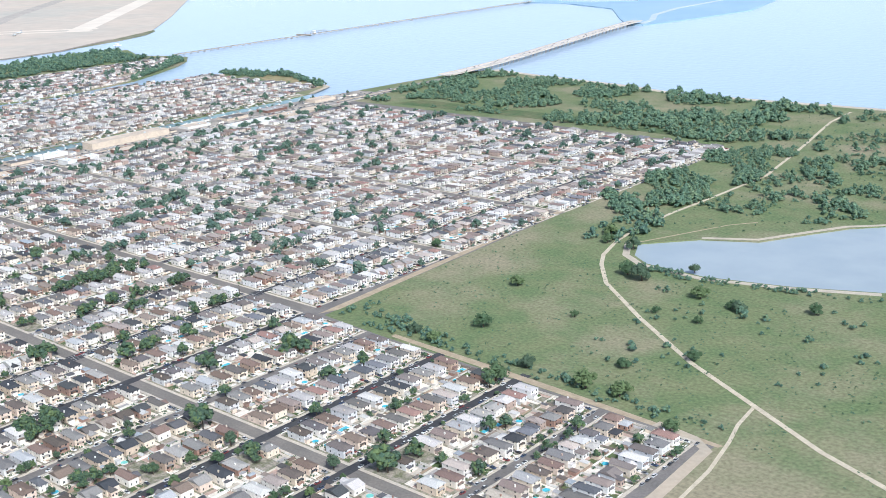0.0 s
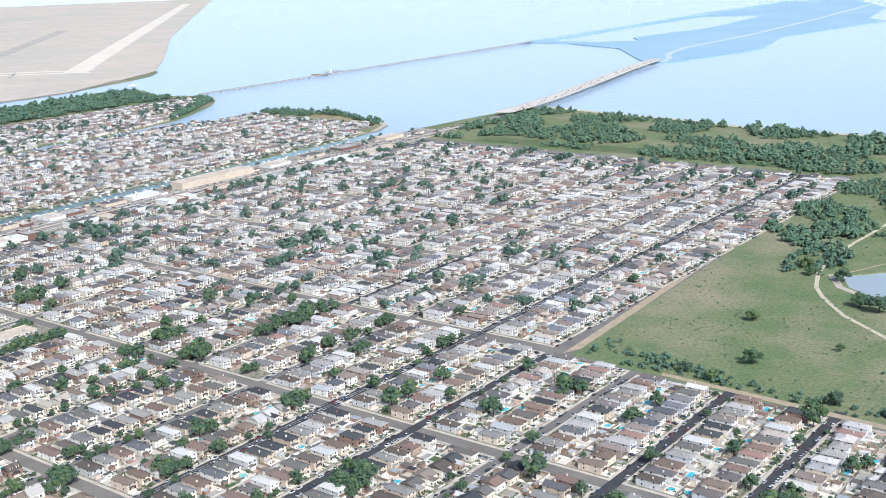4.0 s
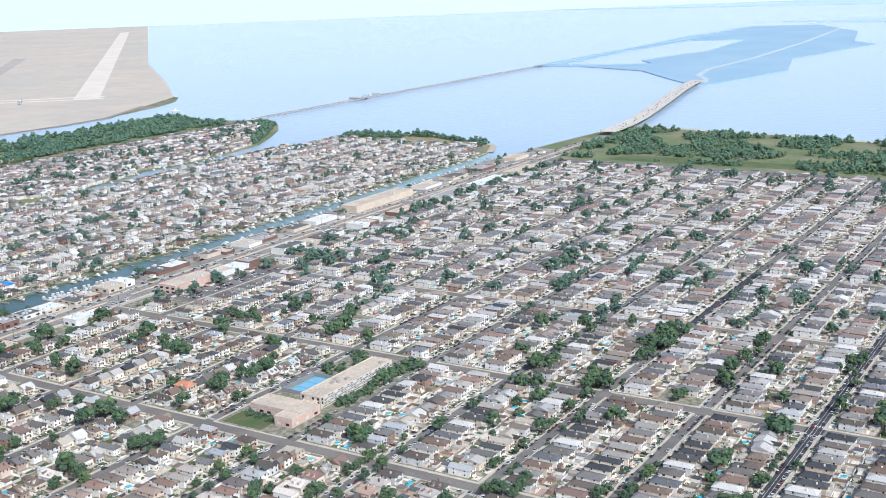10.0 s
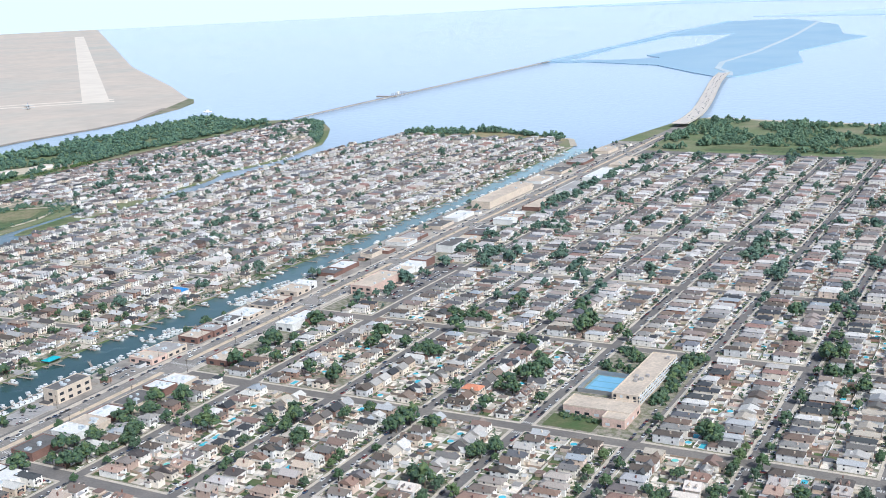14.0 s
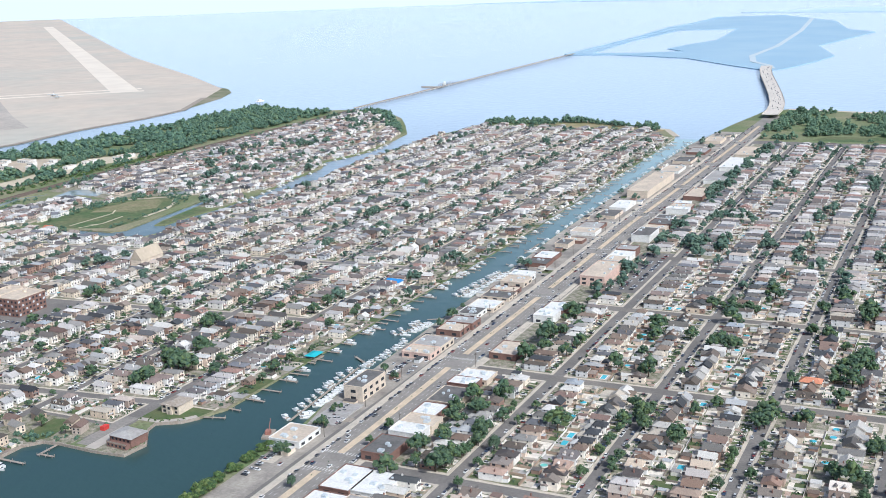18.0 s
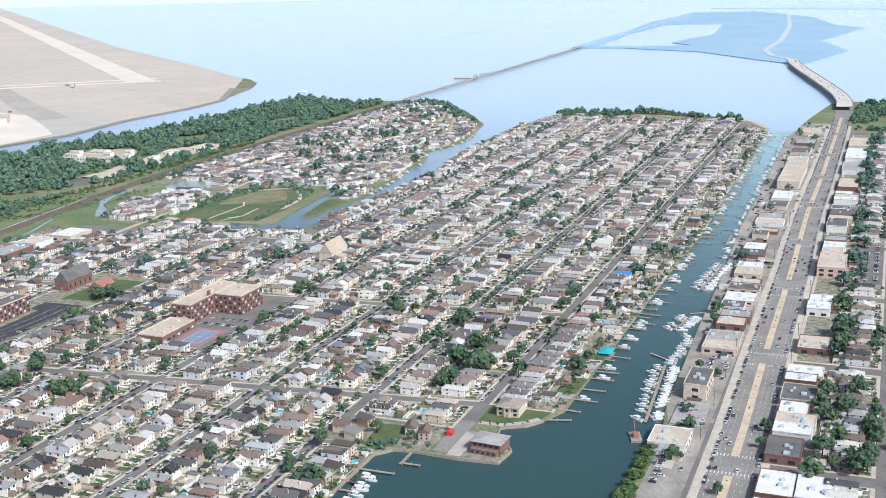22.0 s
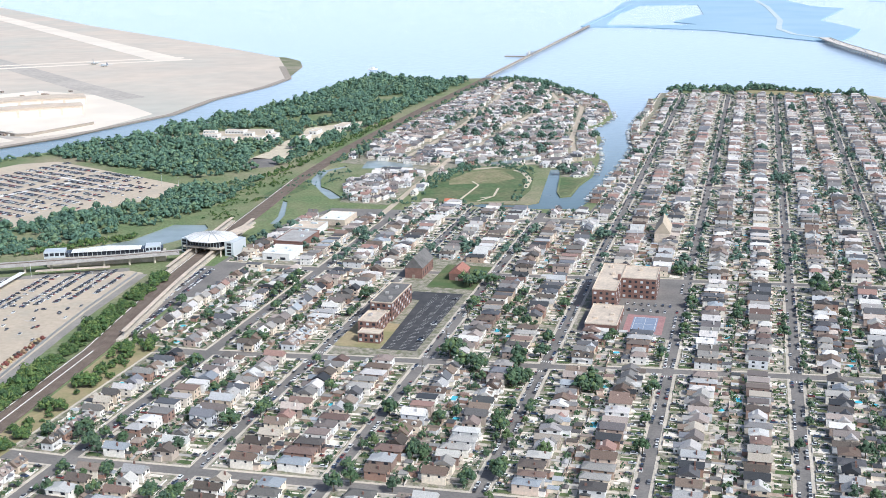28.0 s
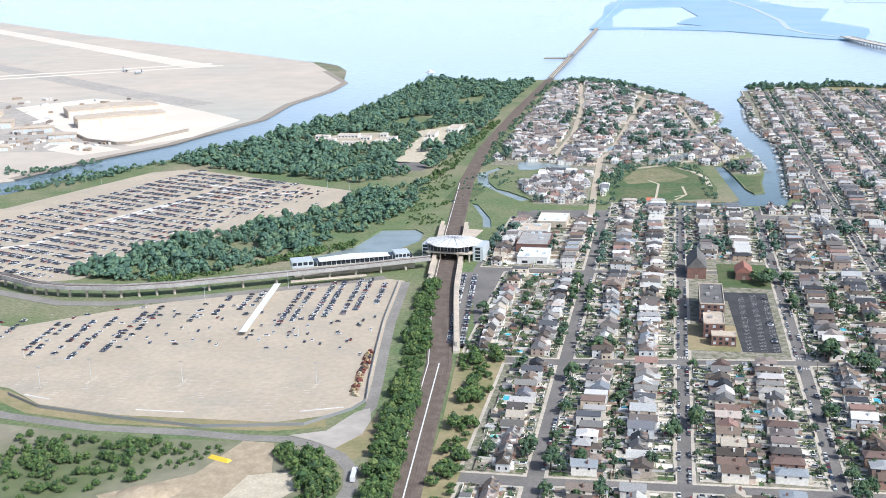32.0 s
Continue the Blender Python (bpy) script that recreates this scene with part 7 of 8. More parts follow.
dock(-184, -42, 180, 18), dock(-184, -58, -90, 12), dock(-204, -73, -90, 22), dock(-204, -90, -92, 12), dock(-204, -101, -90, 12), dock(-123, 30, -75, 18)
for x, y in ((-198, -81), (-194, -84), (-196, -92), (-195, -97), (-194, -104), (-195, -112)):
    boat(x + 2, y, -90 + rng.uniform(-8, 8), rng.uniform(0.8, 1.1))
tug = thing("work_barge", -62, 22, -1.4, 20, "weathered work barge with a dull red cabin and crane", "barge")
part("hull", box_piece(-3.4, -7, 0, 3.4, 7, 1.4), [M_DECK], tug)
part("cabin", box_piece(-1.6, -3, 1.4, 1.6, 1.5, 4.0), [M_DULLRED], tug)
part("crane_boom", ([(-0.2, 0, 1.6), (0.2, 0, 1.6), (0.2, 7, 9), (-0.2, 7, 9), (-0.2, 0.6, 1.6), (0.2, 0.6, 1.6), (0.2, 7.4, 9), (-0.2, 7.4, 9)], [(0, 1, 2, 3), (7, 6, 5, 4), (0, 3, 7, 4), (1, 5, 6, 2)], [0] * 4), [M_DULLRED], tug)
wood([(-54, -90), (-46, -90), (-46, 4), (-50, 14), (-54, 6)], 85, 0.45, 1.1, 57, "wood", "dense green trees along the canal bank", mat=M_BRUSH, crowns=FINE_BUSHES)
ph = thing("house", -141, -24, 0.15, -4, "large brick waterside house with a pale hipped roof on the quay", "house")
part("wall", box_piece(-9.5, -6, 0, 9.5, 9, 6.2), [M_BRICK], ph)
part("roof", hip(-10.4, -6.9, 10.4, 9.9, 6.2, 2.4, 7.5, 0), [M_PALEFELT], ph)
part("terrace", box_piece(-8.5, -10, 0, 8.5, -6.01, 3.0), [M_BRICK], ph)
part("balcony_rail", box_piece(-8.5, -10.1, 3.0, 8.5, -9.95, 4.0), [M_DECK], ph)
for k in range(5):
    for zz in (3.6, 0.8):
        part("window", pane(-6.8 + 3.4 * k, -6 if zz > 3 else -10, zz, 1.6, 1.5, "s"), [M_GLASS], ph)
mh = thing("house", -146, 33, 0.2, 0, "grand brown stone house with arched entrance bay and hipped roof", "house")
part("wall", join(box_piece(-7.5, -7, 0, 7.5, 9, 6.6), box_piece(-2.2, -8.4, 0, 2.2, -7.01, 7.0)), [M_BEIGE], mh)
part("roof", hip(-8.3, -8.6, 8.3, 9.8, 6.6, 2.4, 6.0, 0), [M_DECK], mh)
part("door", pane(0, -8.4, 0.1, 1.6, 2.4, "s"), [M_DECK], mh)
for u in (-5, 5):
    for zz in (3.9, 0.9):
        part("window", pane(u, -7, zz, 2.2, 1.7, "s"), [M_GLASS], mh)
part("window", pane(0, -8.4, 3.6, 2.0, 2.2, "s"), [M_GLASS], mh)
kiosk = thing("kiosk", -171, -12, 0.2, 4, "small red kiosk at the end of the street", "kiosk")
part("body", box_piece(-1.8, -2.6, 0, 1.8, 2.6, 2.6), [M_RED], kiosk)
part("roof", hip(-2.1, -2.9, 2.1, 2.9, 2.6, 0.7, 1.2, 0), [M_RED], kiosk)
slab("yard", [[(-242, -44), (-206, -54), (-197, -41), (-176, -39), (-173, -6), (-242, -6)]], 0.14, 0.1, M_YARD, label="worn gardens at the head of the basin")
slab("lawn", [[(-219, -9), (-201, -8), (-197, -36), (-205, -48), (-217, -42)]], 0.2, 0.1, M_LAWN, label="green garden lawn at the head of the basin")
slab("yard", [[(-163, -41), (-131, -39), (-129, -23), (-144, -3), (-163, -3)]], 0.12, 0.1, M_YARD, label="worn paved quay with grass round the waterside house")
slab("pavement", [[(-163, -40), (-154, -40), (-154, -22), (-157, -6), (-163, -4)]], 0.2, 0.1, M_APRON, label="pale paved yard at the end of the street")
slab("driveway", [[(-173, -37), (-163.1, -37), (-162, 12), (-173, 12)]], 0.17, 0.1, M_BLVD, label="grey paved street down to the quay")
slab("lawn", [[(-162, 10), (-145, 10), (-131, 19), (-124, 29), (-120, 46), (-162, 46)]], 0.14, 0.1, M_LAWN, label="lawn round the grand house")
strip("pavement", [(-161, 11.5), (-146, 12), (-132, 20.5), (-125.5, 29)], 4.5, 0.3, 0.2, M_APRON, "pale stone terrace along the water")
strip("quay", [(-205.5, -140), (-205, -103), (-204.5, -53), (-196, -43), (-184, -41), (-154, -42.5), (-130, -40.5), (-127.7, -22), (-143, -1.5), (-145, 8.5), (-130, 17), (-122.5, 27.5)], 1.0, 0.6, 2.0, M_DECK, "weathered timber bulkhead along the basin")
slab("lawn", [[(-222, -140), (-206, -140), (-206, -60), (-220, -60)]], 0.14, 0.1, M_LAWN, label="small waterside gardens by the basin")
wood([(-224, -46), (-206, -56), (-198, -42), (-176, -40), (-176, -28), (-199, -33), (-216, -30)], 26, 0.3, 1.0, 51, "garden_trees", "leafy trees and brush in the waterside garden")
wood([(-192, -12), (-176, -10), (-175, 0), (-190, 0)], 6, 0.5, 1.0, 56, "garden_trees", "leafy trees beside the street's end")
wood([(-234, -150), (-212, -150), (-209, -80), (-222, -66)], 20, 0.4, 1.0, 52, "garden_trees", "leafy trees and brush in the waterside gardens")
wood([(-210, -142), (-206.5, -142), (-206.5, -60), (-211, -58)], 24, 0.2, 0.5, 55, "shrubs", "garden brush along the basin wall", mat=M_BRUSH)
wood([(-132, -38), (-130, -24), (-144, -4), (-147, -6), (-133, -24)], 14, 0.2, 0.5, 54, "shrubs", "low brush on the quay", mat=M_BRUSH)
wood([(-162, 9), (-145, 9), (-130, 18), (-124, 28), (-128, 30), (-136, 20), (-160, 14)], 22, 0.15, 0.4, 53, "shrubs", "clipped shrubs along the stone terrace", mat=M_BRUSH)
for x, y, a in ((-195, -17, 15), (-184, -21, 12), (-228, -14, 70), (-226, -36, 75), (-238, -28, 90), (-215, -84, 80), (-216, -97, 80), (-217, -110, 84), (-217, -123, 78), (-224, -68, 90)):
    h_ = thing("house", x, y, 0.2, a, "small gabled waterside house with white walls", "house", "waterside houses")
    part("wall", join(box_piece(-3.4, -5, 0, 3.4, 5, 5), ([(-3.4, -5, 5), (3.4, -5, 5), (0, -5, 7.7)], [(0, 1, 2)], [0]), ([(-3.4, 5, 5), (3.4, 5, 5), (0, 5, 7.7)], [(1, 0, 2)], [0])), [M_WALL_T], h_)
    part("roof", hip(-3.9, -5.4, 3.9, 5.4, 5, 2.9, 0, 0), [M_ROOF_T], h_)
    for u in (-1.6, 1.6):
        part("window", pane(u, -5, 3.0, 1.1, 1.3, "s"), [M_GLASS], h_)
        part("window", pane(u, -5, 0.8, 1.1, 1.3, "s"), [M_GLASS], h_)
bh = thing("boat_shelter", -114, 163, -1.0, 0, "floating boat shelter with a turquoise canvas roof", "boat shelter")
part("roof", hip(-5, -7, 5, 7, 3.4, 1.0, 2, 0), [M_TURQ], bh)
for s in (-4, 4):
    for q in (-6, 6):
        part("post", tube(0.15, 0.15, 0, 3.4, 5, 0, False, s, q), [M_STEEL], bh)
part("float", box_piece(-5, -7, -0.3, 5, 7, 0.3), [M_DECK], bh)
bl = thing("house", -147, 362, 0.25, 90, "waterside house under bright blue roof sheeting", "house")
part("wall", box_piece(-5, -7, 0, 5, 7, 5.5), [M_WHITE], bl)
part("roof", hip(-5.5, -7.5, 5.5, 7.5, 5.5, 2.6, 0, 0), [material("blue_sheeting", (0.05, 0.25, 0.6), 0.5)], bl)

# ---- houses that stand nearest the flight ----
DONE_HOUSES = {}
for x, y, a, spec, s in NEAR:
    key = spec[5] + str(spec[0])
    if key not in DONE_HOUSES:
        w, d, h, rise, inset, look_ = spec
        roof_m, wall_m = (M_ROOF_T, M_WALL_T) if spec in SPEC_S else (M_ROOF_W, M_WALL_W)
        e = 0.45
        b = thing("house", x, y, 0.28, a, look_, "house", "houses along the streets")
        walls = [box_piece(-w / 2, -d / 2, 0, w / 2, d / 2, h)]
        if inset == 0:
            walls += [([(-w / 2, yy_, h), (w / 2, yy_, h), (0, yy_, h + rise * 0.93)], [(0, 1, 2) if yy_ < 0 else (1, 0, 2)], [0]) for yy_ in (-d / 2, d / 2)]
        wl_ = part("wall", join(*walls), [wall_m], b)
        rf_ = part("roof", join(hip(-w / 2 - e, -d / 2 - e, w / 2 + e, d / 2 + e, h, rise, inset, 0)), [roof_m], b)
        part("chimney", box_piece(w * 0.22, d * 0.1, h * 0.8, w * 0.22 + 0.8, d * 0.1 + 0.8, h + rise * 0.9 + 0.9), [M_BRICK], rf_)
        part("porch", join(box_piece(-w * 0.3, -d / 2 - 2.2, 0, w * 0.3, -d / 2 - 0.01, 1.0), box_piece(-w * 0.16, -d / 2 - 3.2, 0, w * 0.16, -d / 2 - 2.21, 0.5), box_piece(-w * 0.3, -d / 2 - 2.0, 2.9, w * 0.3, -d / 2 - 0.01, 3.1, 0, True)), [M_CONCRETE], b)
        part("door", pane(0, -d / 2, 1.0, 1.0, 2.05, "s", 0, 0.08), [M_DECK], wl_)
        part("rear_wing", join(box_piece(w * 0.05, d / 2 + 0.01, 0, w * 0.45, d / 2 + 3.2, 3.0), hip(w * 0.05 - 0.2, d / 2 + 0.01, w * 0.45 + 0.2, d / 2 + 3.5, 3.0, 0.8, 0, 1)), [wall_m, roof_m], b)
        zt = 3.7 if h > 5 else 1.2
        for u in (-w * 0.27, w * 0.27):
            part("window", pane(u, -d / 2, zt, 1.5, 1.4, "s"), [M_GLASS], wl_)
            part("window", pane(u, d / 2, zt, 1.4, 1.3, "n"), [M_GLASS], wl_)
        for side, xx in (("w", -w / 2), ("e", w / 2)):
            for v in (-d * 0.25, d * 0.2):
                part("window", pane(xx, v, zt, 1.2, 1.3, side), [M_GLASS], wl_)
        if spec in SPEC_C[:2]:
            for v in (-d * 0.22, d * 0.22):
                part("dormer", join(box_piece(-w * 0.42, v - 1.0, h + 0.3, -w * 0.1, v + 1.0, h + 2.1), ([(px, py, pz) for px, py, pz in ((-w * 0.45, v - 1.2, h + 2.1), (0, v - 1.2, h + 2.1), (0, v + 1.2, h + 2.1), (-w * 0.45, v + 1.2, h + 2.1), (-w * 0.45, v, h + 3.0), (0, v, h + 3.0))], [(0, 1, 5, 4), (3, 4, 5, 2), (0, 4, 3)], [1] * 3)), [wall_m, roof_m], rf_)
        DONE_HOUSES[key] = b
        b.scale = s
    else:
        c = copy_thing(DONE_HOUSES[key], put(x, y, 0.28, a))
        c.scale = s

# ---- cars that are things of their own ----
first_car = None
for k, (x, y, a) in enumerate(CAR_PLACES):
    if k < 100:
        if first_car is None:
            first_car = thing("car", x, y, 0.15, a, "passenger car parked on the tan car park", "car", "cars on the near car park")
            part("body", ([v for v in CAR[0][:8]], CAR[1][:5], [0] * 5), [M_CAR_T], first_car)
            part("cabin", (CAR[0][8:16], [tuple(i - 8 for i in f) for f in CAR[1][5:9]], [0] * 4), [M_GLASS], first_car)
            part("roof", box_piece(-0.62, -0.4, 1.45, 0.62, 1.1, 1.5), [M_CAR_T], first_car)
            for sx in (-0.86, 0.86):
                for sy in (-1.35, 1.35):
                    part("wheel", ([(sx + pz - 0.1, sy + px, 0.32 + py) for px, py, pz in tube(0.32, 0.32, 0, 0.2, 8)[0]], tube(1, 1, 0, 1, 8)[1], [0] * 9), [M_RUBBER], first_car)
        else:
            copy_thing(first_car, put(x, y, 0.15, a))
    else:
        CARS.add(CAR, x, y, 0.16, radians(a))
CARS.done("parked_cars", [M_CAR, M_GLASS], "parked and driving cars along the streets", "cars")
mach = Heap()
for k in range(17):
    mach.add(join(box_piece(-1.1, -2.6, 0.4, 1.1, 2.6, 2.0), box_piece(-1.0, -0.5, 2.0, 1.0, 1.6, 3.1), box_piece(-1.3, 2.6, 0.1, 1.3, 3.4, 1.2)), -837 - 0.11 * 5 * k + rng.uniform(-1, 1), -100 + 4.6 * k, 0.15, rng.uniform(0.9, 1.4), 0.85, 0.9, 0.9)
mach.done("road_machines", [material("machine_paint", None, 0.6, palette=[(0.22, 0.08, 0.065), (0.42, 0.33, 0.18), (0.20, 0.075, 0.06), (0.48, 0.43, 0.30), (0.09, 0.085, 0.08), (0.32, 0.22, 0.14)])], "row of red and orange road machines", "machines")
slab("pavement", [[(-857, -161), (-838, -152), (-829, -124), (-822, -117), (-817, -134), (-817, -153), (-827, -174), (-842, -166)]], 0.22, 0.15, M_APRON, label="pale concrete apron at the car park's corner")
slab("waste_ground", [[(-862, -212), (-842, -204), (-830, -219), (-838, -236), (-866, -240)]], 0.12, 0.08, M_PATH, label="pale sandy works yard")
bus = thing("bus", -807, -206, 0.15, 8, "white city bus on the service road", "bus")
part("body", box_piece(-1.25, -6, 0.4, 1.25, 6, 3.1), [M_BOAT], bus)
part("window_band", box_piece(-1.28, -5.6, 1.5, 1.28, 5.6, 2.4), [M_GLASS], bus)
for sx in (-1.2, 1.0):
    for sy in (-3.6, 3.6):
        part("wheel", box_piece(sx, sy - 0.5, 0, sx + 0.25, sy + 0.5, 1.0), [M_RUBBER], bus)
YARDS.done("yard_patches", [M_LAWN, M_CONCRETE, M_PAVER, M_DIRT, M_DECK, M_PALEFELT, M_PALECON, M_YARD], "small lawns, patios and driveways beside the houses", "yards")
slab("field", [[(-330, 1420), (-170, 1385), (-160, 1415), (-330, 1490), (-450, 1475)]], 0.1, 0.08, M_DRY, label="dry pale grass field at the tip of the point")
FENCE.done("yard_fences", [M_FENCE], "pale fences between the yards", "fences")
SHEDS.done("garden_sheds", [M_WALL, M_ROOF, M_LAWN], "sheds, garages and small lawns behind the houses", "sheds")
pool_first = {}
extra = Heap()
for k, (x, y, kind, a) in enumerate(POOLS):
    if y < front(x) + 100 and k < 600:
        if kind not in pool_first:
            p = thing("swimming_pool", x, y, 0.28, 0 if kind == 2 else a, ("round blue above-ground pool in a back yard", "round turquoise covered pool in a back yard", "rectangular blue pool in a back yard")[kind], "pool", "back-yard pools")
            if kind == 2:
                part("rim", box_piece(-2.5, -4.6, 0, 2.5, 4.6, 0.12), [M_CONCRETE], p)
                part("water", box_piece(-1.9, -4.0, 0.1, 1.9, 4.0, 0.17), [M_POOL], p)
            else:
                part("rim", tube(2.4, 2.4, 0, 1.0, 14, 0, False), [M_WHITE], p)
                part("water", tube(2.3, 2.3, 0.0, 0.86, 14), [M_POOL if kind == 0 else M_TEAL], p)
            pool_first[kind] = p
        else:
            copy_thing(pool_first[kind], put(x, y, 0.28, 0 if kind == 2 else a))
    else:
        extra.add(LPOOL if kind == 2 else POOL, x, y, 0.28, 0 if kind == 2 else radians(a))
extra.done("back_yard_pools", [M_WHITE, M_POOL], "small blue pools in the more distant back yards", "pools")

# ---- trees ----
CLEAR = [[(-1000, 655), (-955, 668), (-972, 757), (-950, 778), (-965, 840), (-940, 943), (-958, 1000), (-1022, 916), (-1006, 849), (-1008, 782), (-998, 724)], [(-1168, 832), (-1111, 891), (-1078, 896), (-1034, 851), (-1020, 790), (-1075, 752), (-1128, 774)], [(-985, 590), (-998, 667), (-954, 661), (-946, 613)], [(-1060, 940), (-1010, 990), (-1030, 1080), (-1080, 1040)], [(-1000, 1180), (-960, 1200), (-980, 1300), (-1030, 1270)], [(-1110, 1150), (-1070, 1160), (-1090, 1260), (-1125, 1230)]]
wood([(8, 1350), (330, 1340), (520, 1335), (760, 1320), (830, 1400), (830, 1560), (700, 1630), (420, 1650), (200, 1690), (16, 1715)], 1700, 0.8, 2.3, 1, "wood", "scattered coastal wood of rounded green shrubs", mat=M_COAST, keep=0.012, level=-0.06)
wood([(760, 960), (860, 930), (880, 1150), (860, 1320), (770, 1300), (760, 1100)], 480, 0.9, 1.9, 2, "wood", "dense thicket along the meadow's edge", mat=M_COAST, keep=0.014)
wood([(880, 1010), (1010, 1010), (1090, 1130), (1000, 1330), (890, 1300)], 300, 0.8, 1.8, 3, "wood", "clumps of green shrubs behind the pond", mat=M_COAST, keep=0.018)
wood([(840, 1330), (1300, 1250), (1400, 1600), (820, 1620)], 640, 0.7, 1.6, 4, "wood", "clumps of green shrubs on the coastal meadow", mat=M_COAST, keep=0.009, level=-0.12)
wood([(935, 792), (1000, 785), (1150, 820), (1150, 834), (1000, 799), (940, 803)], 90, 0.5, 1.0, 5, "shrubs", "green shrubs along the pond rim")
wood([(840, 845), (880, 850), (890, 920), (862, 960), (830, 930)], 60, 0.9, 1.7, 6, "wood", "dense tree clump beside the path")
wood([(1000, 560), (1200, 640), (1200, 780), (960, 790), (1010, 690)], 60, 0.4, 1.0, 7, "shrubs", "single green shrubs on the meadow", keep=0.02)
wood([(-1165, 1050), (-1230, 800), (-1290, 640), (-1240, 605), (-1000, 520), (-960, 585), (-940, 640), (-925, 800), (-930, 1150), (-920, 1540), (-1010, 1540), (-1140, 1590), (-1155, 1380)], 1900, 1.1, 2.7, 8, "wood", "dense green wood beside the creek", bare=CLEAR)
wood([(-1145, 122), (-1100, 235), (-1060, 310), (-1005, 398), (-975, 480), (-930, 560), (-915, 430), (-930, 330), (-965, 235), (-1010, 160), (-1080, 110)], 470, 1.0, 2.3, 9, "wood", "dense green wood between car park and creek")
wood([(-1500, 400), (-1400, 440), (-1370, 540), (-1300, 640), (-1290, 620), (-1345, 480), (-1480, 340)], 170, 0.8, 1.5, 10, "wood", "line of trees along the creek")
wood([(-846, 130), (-832, 130), (-804, -60), (-786, -200), (-782, -300), (-796, -300), (-796, -215), (-802, -185), (-804, -160), (-808, -120), (-822, -30)], 430, 0.5, 1.6, 11, "wood", "dense green brush between access road and railway", mat=M_BRUSH, crowns=FINE_BUSHES)
wood([(-1100, -175), (-960, -182), (-880, -180), (-900, -215), (-960, -260), (-1100, -300)], 240, 0.4, 1.0, 12, "shrubs", "green brush on the waste ground", mat=M_BRUSH, crowns=FINE_BUSHES, keep=0.02)
wood([(-856, -186), (-845, -178), (-828, -187), (-818, -204), (-812, -236), (-814, -275), (-832, -275), (-826, -226), (-840, -206)], 95, 0.4, 1.4, 13, "wood", "green trees inside the road bend", mat=M_BRUSH, crowns=FINE_BUSHES)
wood([(-786, -8), (-758, -8), (-752, -300), (-762, -300), (-770, -120)], 110, 0.5, 1.5, 14, "wood", "trees along the railway's edge", mat=M_BRUSH, crowns=FINE_BUSHES)
wood([(-880, 640), (-870, 660), (-882, 1560), (-892, 1560), (-893, 800)], 120, 0.6, 1.2, 15, "shrubs", "green brush along the railway")
wood([(-710, 690), (-735, 560), (-712, 470), (-704, 600), (-660, 690), (-690, 720)], 90, 0.6, 1.1, 16, "shrubs", "green brush round the marsh")
wood([(-520, 1440), (-500, 1485), (-336, 1500), (-170, 1432), (-180, 1400), (-336, 1440)], 170, 0.9, 2.2, 17, "wood", "park trees at the tip of the point", bare=[[(-340, 1425), (-190, 1392), (-185, 1420), (-330, 1480), (-400, 1470)]])
wood([(-620, 1290), (-680, 1390), (-780, 1540), (-850, 1580), (-860, 1550), (-780, 1500), (-690, 1360)], 300, 0.9, 2.0, 18, "wood", "trees at the village's end")
wood([(-1075, 110), (-1010, 160), (-965, 235), (-935, 262), (-932, 240), (-990, 178), (-1062, 100)], 190, 0.4, 1.0, 61, "shrubs", "green brush along the creek", mat=M_BRUSH)
wood([(-975, 470), (-925, 540), (-912, 620), (-912, 1000), (-926, 1000), (-934, 560), (-950, 520)], 260, 0.3, 0.9, 62, "shrubs", "green brush between wood and railway", mat=M_BRUSH)
wood([(-905, 335), (-870, 335), (-896, 560), (-915, 600), (-935, 560), (-918, 430)], 170, 0.25, 0.7, 63, "shrubs", "low green brush beside the railway", mat=M_BRUSH, keep=0.03)
wood([(-884, 440), (-852, 436), (-822, 560), (-848, 640), (-886, 620)], 90, 0.2, 0.6, 64, "shrubs", "low shrubs and reeds in the tidal marsh", keep=0.03)
wood([(-735, 600), (-716, 600), (-700, 660), (-640, 690), (-612, 640), (-600, 480), (-612, 480), (-622, 630), (-668, 668), (-716, 640)], 110, 0.3, 0.9, 65, "shrubs", "green brush round the marsh field")
wood([(-740, 440), (-600, 440), (-600, 466), (-716, 470), (-740, 470)], 40, 0.3, 0.8, 66, "shrubs", "green brush behind the marsh houses", keep=0.03)
wood([(-1420, 520), (-1375, 640), (-1400, 640), (-1480, 560), (-1470, 520)], 40, 0.7, 1.2, 20, "wood", "green trees on the airfield shore")
wood([(328, 206), (358, 204), (358, 212), (329, 213)], 22, 0.5, 0.8, 22, "shrubs", "dark trees before the school", mat=M_LEAF)
wood([(321, 300), (350, 300), (350, 352), (321, 352)], 34, 0.8, 1.4, 24, "wood", "tall trees behind the school courts", mat=M_LEAF)
wood([(377, 250), (387, 250), (388, 352), (376, 352)], 46, 0.9, 1.6, 23, "wood", "row of tall trees beside the school", mat=M_LEAF)
wood([(800, 560), (1160, 535), (1400, 480), (1400, 700), (1000, 780), (900, 800), (770, 870)], 1300, 0.12, 0.34, 31, "grass_tufts", "tufts of taller weeds over the meadow", mat=M_COAST, crowns=TUFTS, keep=0.02)
wood([(880, 900), (1000, 960), (1060, 1060), (1400, 1200), (1400, 1600), (500, 1640), (780, 1320)], 1300, 0.15, 0.5, 32, "grass_tufts", "tufts of taller weeds over the coastal meadow", mat=M_COAST, crowns=TUFTS)
wood([(800, 543), (900, 541), (1160, 527), (1160, 544), (900, 562), (796, 590)], 130, 0.35, 1.0, 33, "shrubs", "green shrubs along the meadow's near edge")
